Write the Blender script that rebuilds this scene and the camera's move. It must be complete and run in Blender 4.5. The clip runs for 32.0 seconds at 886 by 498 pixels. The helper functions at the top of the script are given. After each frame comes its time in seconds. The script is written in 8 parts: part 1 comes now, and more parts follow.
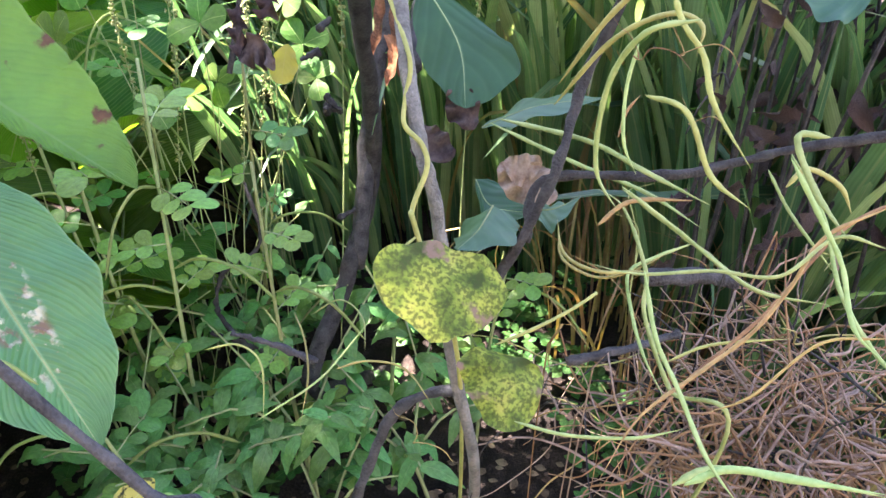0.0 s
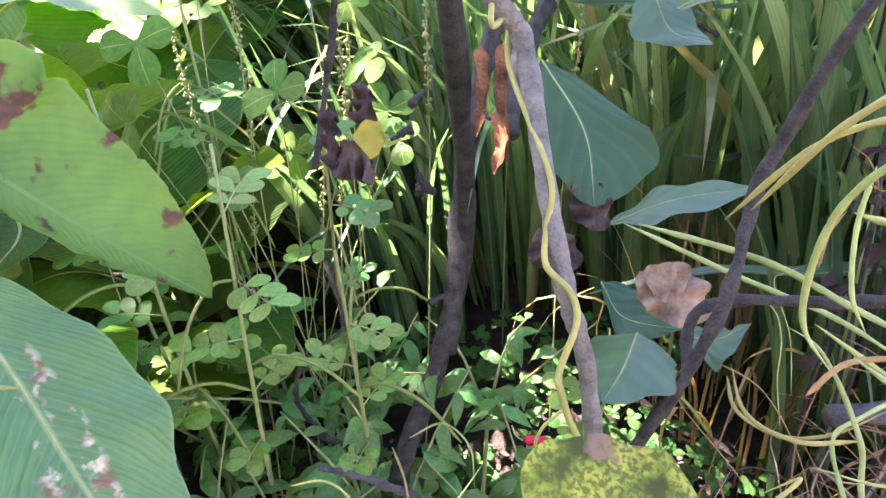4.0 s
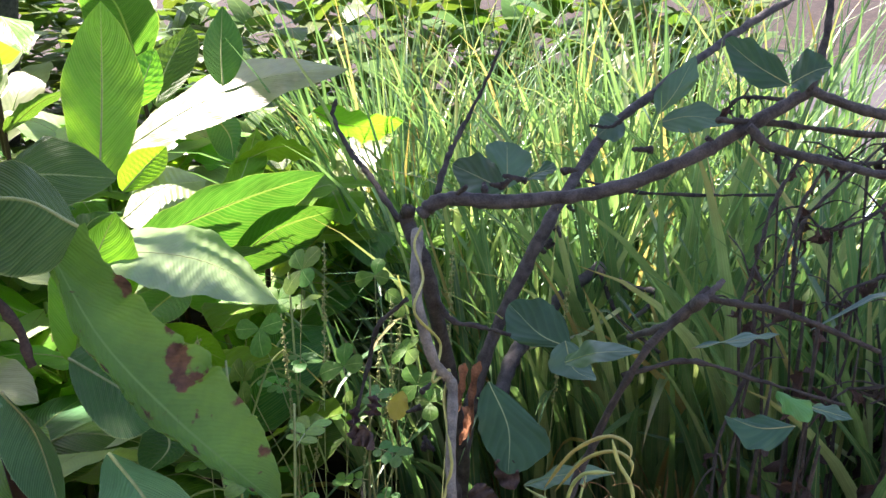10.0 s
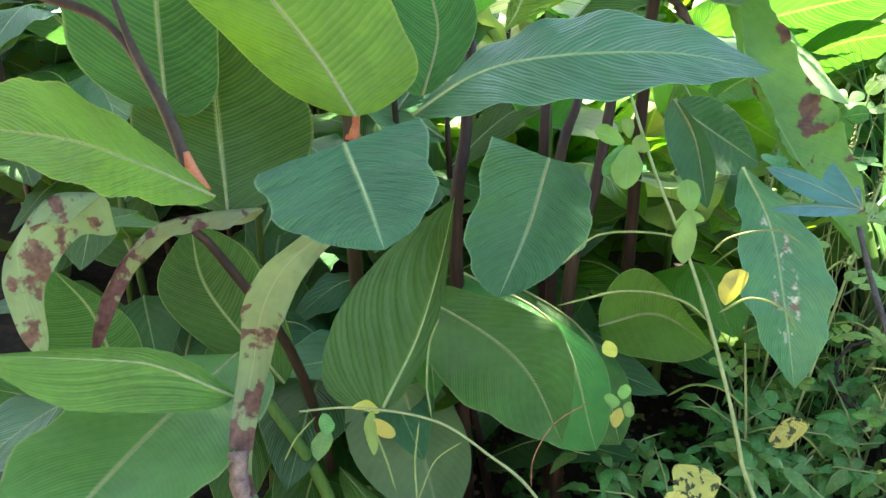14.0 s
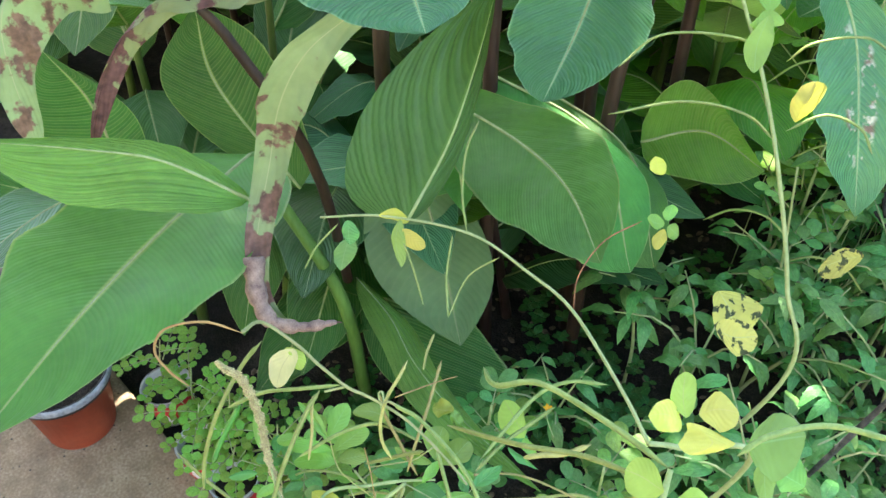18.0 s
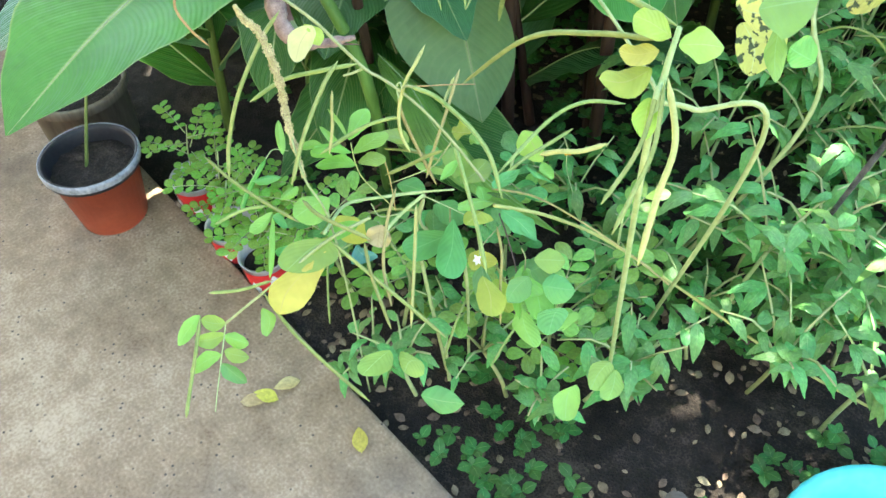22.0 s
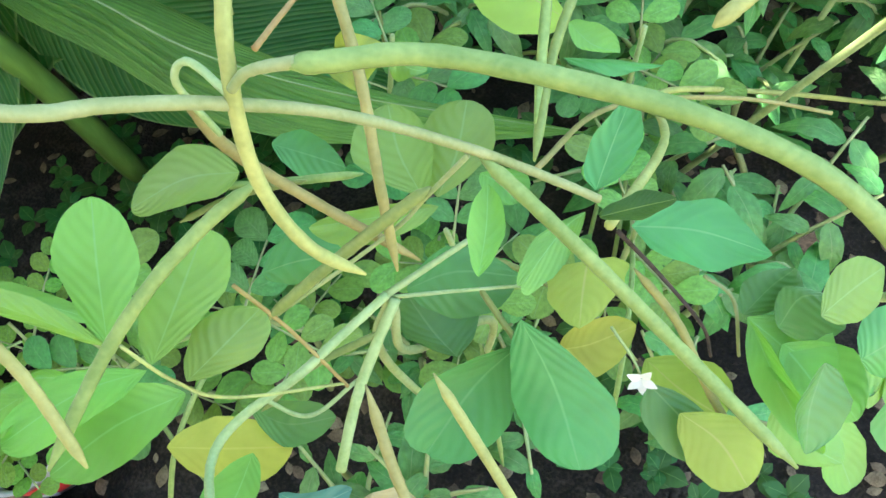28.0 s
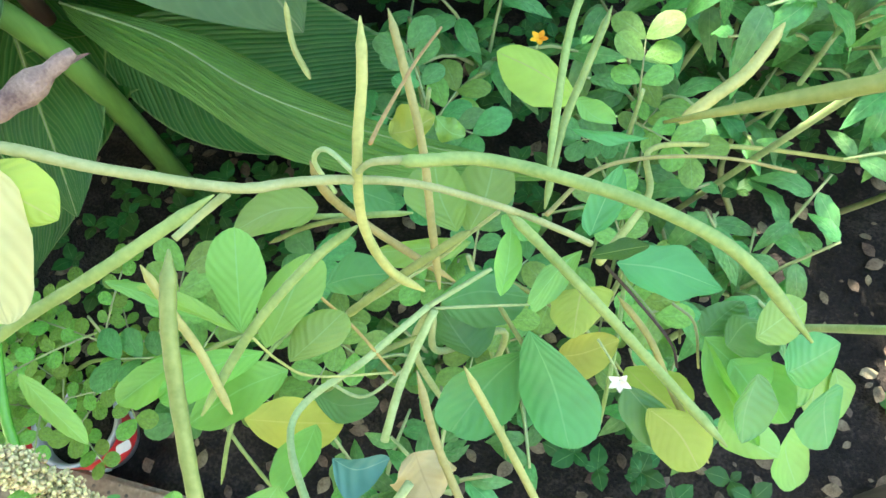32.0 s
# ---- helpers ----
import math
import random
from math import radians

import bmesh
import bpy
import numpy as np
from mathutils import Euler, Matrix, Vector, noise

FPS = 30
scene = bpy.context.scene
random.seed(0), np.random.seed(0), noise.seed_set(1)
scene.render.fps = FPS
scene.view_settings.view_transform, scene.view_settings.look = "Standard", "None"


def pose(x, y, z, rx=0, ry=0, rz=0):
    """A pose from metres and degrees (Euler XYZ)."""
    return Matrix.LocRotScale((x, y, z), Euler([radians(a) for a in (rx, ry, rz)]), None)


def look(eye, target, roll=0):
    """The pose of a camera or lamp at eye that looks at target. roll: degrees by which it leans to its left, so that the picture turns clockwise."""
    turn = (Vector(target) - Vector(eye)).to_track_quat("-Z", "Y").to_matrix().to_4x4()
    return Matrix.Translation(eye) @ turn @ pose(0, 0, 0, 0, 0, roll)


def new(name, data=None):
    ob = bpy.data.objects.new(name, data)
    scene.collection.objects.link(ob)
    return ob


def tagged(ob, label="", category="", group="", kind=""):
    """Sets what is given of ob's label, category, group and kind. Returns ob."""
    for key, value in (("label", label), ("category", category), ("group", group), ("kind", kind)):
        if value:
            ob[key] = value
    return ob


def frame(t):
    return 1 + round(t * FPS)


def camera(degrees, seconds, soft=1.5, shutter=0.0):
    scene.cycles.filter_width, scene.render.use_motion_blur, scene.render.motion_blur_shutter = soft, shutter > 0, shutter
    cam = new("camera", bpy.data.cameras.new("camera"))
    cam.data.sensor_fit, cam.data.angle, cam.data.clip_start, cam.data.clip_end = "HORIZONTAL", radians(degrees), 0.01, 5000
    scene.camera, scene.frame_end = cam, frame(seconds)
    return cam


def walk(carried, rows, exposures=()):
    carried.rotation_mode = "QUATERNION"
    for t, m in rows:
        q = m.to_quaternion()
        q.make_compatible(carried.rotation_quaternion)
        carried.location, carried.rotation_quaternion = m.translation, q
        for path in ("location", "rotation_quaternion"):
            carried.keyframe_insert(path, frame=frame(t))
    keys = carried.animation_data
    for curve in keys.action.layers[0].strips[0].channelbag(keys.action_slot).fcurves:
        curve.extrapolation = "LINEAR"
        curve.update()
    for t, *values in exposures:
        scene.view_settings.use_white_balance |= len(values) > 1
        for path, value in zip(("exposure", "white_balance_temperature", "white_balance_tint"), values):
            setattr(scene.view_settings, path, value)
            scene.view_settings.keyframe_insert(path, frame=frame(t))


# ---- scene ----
cam = camera(58.8, 32.0)
PATH = [
    (0, (0.2890, 0.2100, 1.3070), (0.2480, 0.9826, 0.6734), -0.30),
    (0.5, (0.2550, 0.2760, 1.2770), (0.1880, 1.0279, 0.6211), -3.60),
    (1, (0.2110, 0.3440, 1.2710), (0.1370, 1.0960, 0.6160), -3.30),
    (1.5, (0.2070, 0.4140, 1.2550), (0.1310, 1.1710, 0.6060), -4.90),
    (2, (0.2000, 0.4430, 1.2550), (0.1190, 1.2143, 0.6237), -5.60),
    (2.5, (0.1930, 0.4530, 1.2550), (0.1110, 1.2450, 0.6500), -5.20),
    (4.5, (0.2580, 0.3140, 1.3520), (0.1185, 1.0953, 0.7436), -4.30),
    (5, (0.2900, 0.2640, 1.4460), (0.1545, 1.0581, 0.8535), -2.70),
    (5.5, (0.3160, 0.2090, 1.5290), (0.1771, 1.0266, 0.9703), -3.00),
    (6, (0.3290, 0.1560, 1.5710), (0.1915, 1.0036, 1.0585), -3.40),
    (6.5, (0.3390, 0.1180, 1.5950), (0.2005, 0.9879, 1.1216), -3.10),
    (7, (0.3560, 0.0940, 1.6030), (0.2129, 0.9784, 1.1588), -2.80),
    (7.5, (0.3630, 0.0800, 1.6060), (0.2180, 0.9706, 1.1750), -2.90),
    (8, (0.3660, 0.0930, 1.6060), (0.2360, 0.9895, 1.1825), -3.10),
    (8.5, (0.3660, 0.1040, 1.6090), (0.2565, 1.0098, 1.1996), -2.90),
    (9, (0.3660, 0.1020, 1.6120), (0.2705, 1.0195, 1.2260), -2.90),
    (9.5, (0.3850, 0.0660, 1.6160), (0.2565, 0.9879, 1.2505), -2.80),
    (10, (0.4370, -0.0070, 1.6140), (0.1980, 0.8976, 1.2610), -2.10),
    (10.5, (0.4970, -0.0890, 1.6030), (0.1194, 0.7652, 1.2454), -1.40),
    (11, (0.5240, -0.1660, 1.5780), (0.0375, 0.6280, 1.2135), -1.10),
    (11.5, (0.5370, -0.2420, 1.5670), (-0.0358, 0.4857, 1.1897), -1.00),
    (12, (0.5440, -0.3090, 1.5570), (-0.0813, 0.3713, 1.1746), -1.40),
    (12.5, (0.4980, -0.3620, 1.5510), (-0.1566, 0.2886, 1.1660), -1.40),
    (13, (0.3800, -0.3900, 1.5700), (-0.2739, 0.2419, 1.1540), -1.50),
    (13.5, (0.3080, -0.4230, 1.5600), (-0.3339, 0.1949, 1.1060), -1.40),
    (14, (0.2540, -0.4490, 1.5240), (-0.3713, 0.1544, 1.0291), -1.50),
    (14.5, (0.2310, -0.4530, 1.4860), (-0.3754, 0.1224, 0.9371), -1.70),
    (16.5, (0.2070, -0.4490, 1.5120), (-0.3872, 0.1717, 1.0004), 0.20),
    (17, (0.1820, -0.4180, 1.4650), (-0.3715, 0.1365, 0.8435), 0.70),
    (17.5, (0.1700, -0.4110, 1.4480), (-0.3669, 0.1064, 0.7816), 0.90),
    (18, (0.1620, -0.4220, 1.4400), (-0.3704, 0.0829, 0.7606), 0.70),
    (18.5, (0.1600, -0.4220, 1.4350), (-0.3667, 0.0852, 0.7528), 0.10),
    (19, (0.1640, -0.4170, 1.4220), (-0.3474, 0.0939, 0.7311), -0.10),
    (19.5, (0.1890, -0.4260, 1.3880), (-0.2923, 0.0468, 0.6499), 0.20),
    (20, (0.2410, -0.4560, 1.3540), (-0.2235, -0.0365, 0.5741), 0.40),
    (20.5, (0.2820, -0.4840, 1.3320), (-0.1849, -0.0825, 0.5441), 0.20),
    (21, (0.2900, -0.5110, 1.2910), (-0.1945, -0.1070, 0.5151), -1.30),
    (21.5, (0.3200, -0.5390, 1.2700), (-0.1821, -0.1249, 0.5108), -1.50),
    (22, (0.3240, -0.5520, 1.2540), (-0.1779, -0.1246, 0.5021), -1.70),
    (22.5, (0.1480, -0.4930, 1.1790), (-0.3254, -0.0551, 0.4147), -4.90),
    (23, (-0.0070, -0.4400, 1.0820), (-0.4354, -0.0021, 0.2916), -7.20),
    (23.5, (-0.0760, -0.4040, 1.0420), (-0.4695, 0.0175, 0.2250), -7.90),
    (24, (-0.1270, -0.3700, 1.0050), (-0.5176, 0.0586, 0.1903), -9.90),
    (24.5, (-0.2000, -0.2990, 0.9390), (-0.4960, 0.1125, 0.0770), -10.30),
    (25, (-0.2090, -0.2640, 0.8900), (-0.4820, 0.1489, 0.0211), -12.60),
    (25.5, (-0.2110, -0.2160, 0.8500), (-0.4460, 0.1774, -0.0388), -13.80),
    (27.5, (-0.2160, -0.1880, 0.8140), (-0.3750, 0.1830, -0.1009), -11.90),
    (28, (-0.2070, -0.1810, 0.8250), (-0.3545, 0.1970, -0.0890), -10.30),
    (28.5, (-0.1970, -0.1770, 0.8260), (-0.3581, 0.2251, -0.0753), -11.50),
    (29, (-0.1900, -0.1690, 0.8350), (-0.3561, 0.2297, -0.0669), -11.40),
    (29.5, (-0.2000, -0.1690, 0.8410), (-0.3590, 0.2404, -0.0574), -9.70),
    (30, (-0.2000, -0.1650, 0.8510), (-0.3546, 0.2441, -0.0483), -9.20),
    (30.5, (-0.1930, -0.1720, 0.8570), (-0.3460, 0.2370, -0.0426), -9.50),
    (31, (-0.2060, -0.1840, 0.8620), (-0.3495, 0.2251, -0.0391), -8.20),
    (31.5, (-0.2160, -0.2120, 0.8870), (-0.3675, 0.1955, -0.0135), -8.10),
    (32, (-0.2060, -0.2230, 0.9310), (-0.3629, 0.1723, 0.0260), -7.90),
]
EXPOSURE = [(t, stops + 0.45, 6800.0 if t < 10 else 6880.0, tint) for t, stops, tint in ((0.0, 3.42, 30.0), (2.5, 3.55, 36.0), (5.5, 3.12, 45.0), (7.0, 2.6, 46.0), (9.0, 2.34, 44.0), (11.0, 1.98, 14.0), (12.5, 2.64, 12.0), (14.5, 3.06, 9.0), (16.4, 2.4, 8.0), (17.0, 3.17, 8.0), (19.0, 3.63, 8.0), (20.0, 3.87, 5.0), (23.0, 3.9, 2.0), (26.0, 3.7, 1.0), (32.0, 3.82, 1.0))]
walk(cam, [(t, look(eye, target, roll)) for t, eye, target, roll in PATH], EXPOSURE)

# ---- world and sun ----
SUN_WAY = Vector((-0.50, 0.25, 0.83)).normalized()
world = bpy.data.worlds.new("sky")
scene.world = world
world.use_nodes = True
wn = world.node_tree
sky = wn.nodes.new("ShaderNodeTexSky")
sky.sky_type = "NISHITA"
sky.sun_disc = False
sky.sun_elevation = math.asin(SUN_WAY.z)
sky.sun_rotation = math.atan2(SUN_WAY.x, SUN_WAY.y)
wn.nodes["Background"].inputs["Strength"].default_value = 0.075
wn.links.new(sky.outputs["Color"], wn.nodes["Background"].inputs["Color"])
sun_data = bpy.data.lights.new("sun", "SUN")
sun_data.energy, sun_data.angle, sun_data.color = 5.0, radians(0.6), (1.0, 0.95, 0.86)
sun = new("sun", sun_data)
sun.matrix_world = look(SUN_WAY * 20, (0, 0, 0))


# ---- materials ----
class Nodes:
    """A short way to write node trees."""

    def __init__(self, name, rough=0.5, spec=0.4):
        self.mat = bpy.data.materials.new(name)
        self.mat.use_nodes = True
        self.tree = self.mat.node_tree
        self.bsdf = self.tree.nodes["Principled BSDF"]
        self.out = self.tree.nodes["Material Output"]
        self.bsdf.inputs["Roughness"].default_value = rough
        self.bsdf.inputs["Specular IOR Level"].default_value = spec

    def node(self, kind, **values):
        n = self.tree.nodes.new(kind)
        for k, v in values.items():
            if k == "operation":
                n.operation = v
            elif k == "blend_type":
                n.data_type, n.blend_type = "RGBA", v
            else:
                n.inputs[int(k[1:])].default_value = v
        return n

    def link(self, a, b):
        self.tree.links.new(a, b)
        return b

    def math(self, op, a, b=0.0):
        n = self.node("ShaderNodeMath", operation=op)
        for i, v in enumerate((a, b)):
            if isinstance(v, (int, float)):
                n.inputs[i].default_value = v
            else:
                self.link(v, n.inputs[i])
        return n.outputs[0]

    def noise(self, scale, detail=3.0, coord=None):
        n = self.node("ShaderNodeTexNoise")
        n.inputs["Scale"].default_value, n.inputs["Detail"].default_value = scale, detail
        if coord is not None:
            self.link(coord, n.inputs["Vector"])
        return n.outputs["Fac"]

    def ramp(self, fac, *stops):
        n = self.node("ShaderNodeValToRGB")
        e = n.color_ramp.elements
        while len(e) < len(stops):
            e.new(0.5)
        for item, (p, c) in zip(e, stops):
            item.position, item.color = p, (*c, 1.0)
        self.link(fac, n.inputs["Fac"])
        return n.outputs["Color"]

    def mix(self, fac, a, b, blend="MIX"):
        n = self.node("ShaderNodeMix", blend_type=blend)
        for v, i in ((fac, 0), (a, 6), (b, 7)):
            if isinstance(v, tuple):
                n.inputs[i].default_value = (*v, 1.0)
            elif isinstance(v, (int, float)):
                n.inputs[i].default_value = v
            else:
                self.link(v, n.inputs[i])
        return n.outputs[2]

    def object_coord(self):
        return self.node("ShaderNodeTexCoord").outputs["Object"]

    def bump(self, height, strength=0.3, distance=0.002):
        n = self.node("ShaderNodeBump")
        n.inputs["Strength"].default_value, n.inputs["Distance"].default_value = strength, distance
        self.link(height, n.inputs["Height"])
        self.link(n.outputs["Normal"], self.bsdf.inputs["Normal"])
        return n.outputs["Normal"]

    def vary(self, color, amount=0.25, island=False):
        """Brightness that changes a little from piece to piece."""
        rnd = self.node("ShaderNodeNewGeometry").outputs["Random Per Island"] if island else self.node("ShaderNodeObjectInfo").outputs["Random"]
        n = self.node("ShaderNodeHueSaturation")
        self.link(self.math("ADD", self.math("MULTIPLY", rnd, 2 * amount), 1 - amount), n.inputs["Value"])
        self.link(self.math("ADD", self.math("MULTIPLY", rnd, 0.05), 0.475), n.inputs["Hue"])
        self.link(color, n.inputs["Color"])
        return n.outputs["Color"]

    def translucent(self, color, share=0.35, normal=None, tint=(1.3, 1.22, 0.45)):
        """A thin leaf: part of the light goes through."""
        t = self.node("ShaderNodeBsdfTranslucent")
        warm = self.mix(1.0, color, tint, "MULTIPLY")
        self.link(warm, t.inputs["Color"])
        if normal is not None:
            self.link(normal, t.inputs["Normal"])
        m = self.node("ShaderNodeMixShader")
        m.inputs[0].default_value = share
        self.link(self.bsdf.outputs[0], m.inputs[1])
        self.link(t.outputs[0], m.inputs[2])
        self.link(m.outputs[0], self.out.inputs["Surface"])


def leaf_material(name, base, rib, vein_scale=60.0, slant=1.2, rough=0.42, share=0.38, spots=0.0, spot_color=(0.14, 0.075, 0.035), vein_depth=0.35, vein_tint=0.10, island=False, scar=False, spec=0.35, spot_scale=14.0, edge=0.0, tint=(1.3, 1.22, 0.45), wither=0.0):
    """A leaf with a pale midrib and slanting side veins laid out in its own along/across coordinates."""
    n = Nodes(name, rough, spec)
    uv = n.node("ShaderNodeUVMap").outputs["UV"]
    s = n.node("ShaderNodeSeparateXYZ")
    n.link(uv, s.inputs[0])
    along, across = s.outputs[0], n.math("ABSOLUTE", n.math("SUBTRACT", s.outputs[1], 0.5))
    obj = n.object_coord()
    big, fine = n.noise(9.0, 3.0, obj), n.noise(70.0, 4.0, obj)
    tone = n.ramp(n.math("ADD", n.math("MULTIPLY", big, 0.75), n.math("MULTIPLY", fine, 0.25)), (0.3, tuple(c * 0.75 for c in base)), (0.7, tuple(min(1, c * 1.25) for c in base)))
    phase = n.math("ADD", n.math("MULTIPLY", n.math("SUBTRACT", along, n.math("MULTIPLY", n.math("POWER", across, 1.3), slant)), vein_scale), n.math("MULTIPLY", big, 9.0))
    wave = n.math("ADD", n.math("MULTIPLY", n.math("SINE", phase), 0.5), 0.5)
    sharp = n.math("POWER", wave, 6.0)
    # every third or so of the side veins is bolder, in broad soft ridges
    ridge = n.math("ADD", n.math("MULTIPLY", n.math("SINE", n.math("MULTIPLY", phase, 0.29)), 0.5), 0.5) if vein_scale > 100 else n.math("MULTIPLY", wave, 0.5)
    tone = n.mix(n.math("MULTIPLY", n.math("POWER", ridge, 3.0), vein_tint * 0.9), tone, tuple(0.35 * c + 0.65 * q for c, q in zip(rib, base)))
    tone = n.mix(n.math("MULTIPLY", sharp, vein_tint), tone, rib)
    tone = n.mix(n.math("MULTIPLY", n.ramp(across, (0.482, (0, 0, 0)), (0.494, (1, 1, 1))), edge), tone, rib)
    tone = n.mix(n.ramp(across, (0.006, (1, 1, 1)), (0.022, (0, 0, 0))), tone, rib)
    if spots:
        patch = n.ramp(n.math("ADD", n.noise(spot_scale, 5.0, obj), n.math("MULTIPLY", n.math("SUBTRACT", along, 0.35), wither)), (0.60 - spots * 0.2, (0, 0, 0)), (0.64 - spots * 0.2, (1, 1, 1)))
        tone = n.mix(patch, tone, n.ramp(fine, (0.3, tuple(c * 0.6 for c in spot_color)), (0.7, tuple(c * 1.6 for c in spot_color))))
    if scar:
        # dead pale fibres where the blade beside the midrib is shredded
        band = n.ramp(across, (0.02, (0, 0, 0)), (0.05, (1, 1, 1)), (0.13, (1, 1, 1)), (0.18, (0, 0, 0)))
        length = n.ramp(along, (0.25, (0, 0, 0)), (0.35, (1, 1, 1)), (0.75, (1, 1, 1)), (0.85, (0, 0, 0)))
        torn = n.ramp(n.noise(38.0, 5.0, obj), (0.53, (0, 0, 0)), (0.58, (1, 1, 1)))
        tone = n.mix(n.math("MULTIPLY", n.math("MULTIPLY", band, length), torn), tone, n.ramp(fine, (0.4, (0.2, 0.12, 0.08)), (0.6, (0.62, 0.58, 0.5))))
    tone = n.vary(tone, 0.18, island)
    n.link(tone, n.bsdf.inputs["Base Color"])
    n.link(n.math("ADD", n.math("MULTIPLY", fine, 0.2), rough - 0.1), n.bsdf.inputs["Roughness"])
    nrm = n.bump(n.math("ADD", n.math("ADD", n.math("MULTIPLY", wave, vein_depth), n.math("MULTIPLY", ridge, vein_depth * 1.6)), n.math("MULTIPLY", fine, 0.3)), 0.5, 0.0016)
    n.translucent(tone, share, nrm, tint)
    return n.mat


def plain_material(name, dark, light, scale=30.0, rough=0.6, bump=0.3, distance=0.002, share=0.0, stretch=None, island=False, vary=0.15, spec=0.3, lo=0.32, hi=0.68):
    n = Nodes(name, rough, spec)
    co = n.object_coord()
    if stretch:
        m = n.node("ShaderNodeMapping")
        m.inputs["Scale"].default_value = stretch
        n.link(co, m.inputs["Vector"])
        co = m.outputs["Vector"]
    a, b = n.noise(scale, 5.0, co), n.noise(scale * 7, 3.0, co)
    f = n.math("ADD", n.math("MULTIPLY", a, 0.65), n.math("MULTIPLY", b, 0.35))
    tone = n.ramp(f, (lo, dark), (hi, light))
    if vary:
        tone = n.vary(tone, vary, island)
    n.link(tone, n.bsdf.inputs["Base Color"])
    nrm = n.bump(f, bump, distance)
    if share:
        n.translucent(tone, share, nrm)
    return n.mat


RIB = (0.30, 0.42, 0.16)
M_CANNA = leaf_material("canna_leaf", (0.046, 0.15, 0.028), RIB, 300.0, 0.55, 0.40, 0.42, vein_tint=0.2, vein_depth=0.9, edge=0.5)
# Lit copy of the canna leaf: yellow-green base stands for light coming through.
M_CANNA_LIGHT = leaf_material("canna_leaf_lit", (0.125, 0.33, 0.03), (0.35, 0.48, 0.14), 260.0, 0.55, 0.38, 0.56, vein_tint=0.2, vein_depth=0.9, edge=0.5, spec=0.5)
M_CANNA_MID = leaf_material("canna_leaf_fresh", (0.075, 0.265, 0.055), RIB, 420.0, 0.55, 0.40, 0.42, vein_tint=0.05, vein_depth=0.4, edge=0.5)
# Sunlit copy of the canna leaf: glare is put into the pale base colour.
M_CANNA_SUN = leaf_material("canna_leaf_sunlit", (0.25, 0.35, 0.15), (0.35, 0.46, 0.2), 260.0, 0.55, 0.40, 0.45, vein_tint=0.07, vein_depth=0.35, edge=0.5, spec=0.9)
# Bluish canna copy: the sky's reflection is put into the base colour.
M_CANNA_BLUE = leaf_material("canna_leaf_sky_sheen", (0.05, 0.165, 0.056), (0.22, 0.38, 0.2), 280.0, 0.5, 0.36, 0.3, spec=0.5, vein_tint=0.12, vein_depth=0.9, edge=0.5)
M_CANNA_RIBBED = leaf_material("canna_leaf_ribbed", (0.05, 0.15, 0.04), (0.14, 0.30, 0.09), 110.0, 1.8, 0.45, 0.35, vein_depth=0.8, vein_tint=0.16)
M_CANNA_PLEAT = leaf_material("canna_leaf_pleated_light", (0.14, 0.38, 0.08), (0.3, 0.46, 0.14), 110.0, 2.2, 0.45, 0.45, vein_depth=0.8, vein_tint=0.16)
M_CANNA_PALE = leaf_material("canna_leaf_underside", (0.13, 0.22, 0.085), (0.25, 0.33, 0.14), 120.0, 0.6, 0.5, 0.4)
M_CANNA_SPOT = leaf_material("canna_leaf_scorched", (0.115, 0.29, 0.065), (0.17, 0.35, 0.11), 300.0, 0.55, 0.42, 0.4, spots=0.06, spot_scale=19.0, spot_color=(0.11, 0.06, 0.045), vein_tint=0.09, vein_depth=0.5, edge=0.5)
M_CANNA_SCAR = leaf_material("canna_leaf_shredded", (0.08, 0.235, 0.08), (0.22, 0.38, 0.2), 280.0, 0.5, 0.36, 0.3, spec=0.5, vein_tint=0.2, vein_depth=0.9, edge=0.5, scar=True)
M_CANNA_DEAD = leaf_material("canna_leaf_dying", (0.22, 0.29, 0.14), (0.3, 0.33, 0.18), 60.0, 0.6, 0.7, 0.2, spots=0.28, wither=0.36, spot_color=(0.13, 0.07, 0.06), spot_scale=24.0)
M_CANNA_GREY = leaf_material("canna_leaf_wilting", (0.22, 0.29, 0.14), (0.3, 0.33, 0.18), 60.0, 0.6, 0.7, 0.2, spots=0.16, wither=0.1, spot_color=(0.13, 0.07, 0.06), spot_scale=24.0)
M_STEM_PURPLE = plain_material("canna_stem_purple", (0.022, 0.012, 0.01), (0.065, 0.04, 0.022), 20.0, 0.5, 0.2, 0.001, stretch=(1, 1, 0.15))
M_STEM_GREEN = plain_material("canna_stem_green", (0.06, 0.11, 0.02), (0.14, 0.22, 0.05), 20.0, 0.5, 0.2, 0.001, stretch=(1, 1, 0.15))
M_STEM_RED = plain_material("canna_sheath_red", (0.35, 0.05, 0.04), (0.55, 0.14, 0.09), 30.0, 0.45, 0.2, 0.001)
M_BARK = plain_material("grey_bark", (0.022, 0.022, 0.022), (0.10, 0.099, 0.097), 55.0, 0.7, 1.0, 0.005, vary=0.0, lo=0.34, hi=0.67)
M_BARK_PALE = plain_material("pale_bark", (0.09, 0.09, 0.075), (0.25, 0.24, 0.205), 55.0, 0.75, 0.9, 0.005, vary=0.0, lo=0.34, hi=0.67)
M_BARK_DARK = plain_material("dark_bark", (0.016, 0.0155, 0.014), (0.075, 0.072, 0.066), 55.0, 0.85, 1.0, 0.006, vary=0.0, lo=0.34, hi=0.67)
M_BARK_RUST = plain_material("peeling_rust_bark", (0.10, 0.045, 0.02), (0.38, 0.17, 0.075), 40.0, 0.85, 1.0, 0.006, vary=0.0, lo=0.38, hi=0.62)
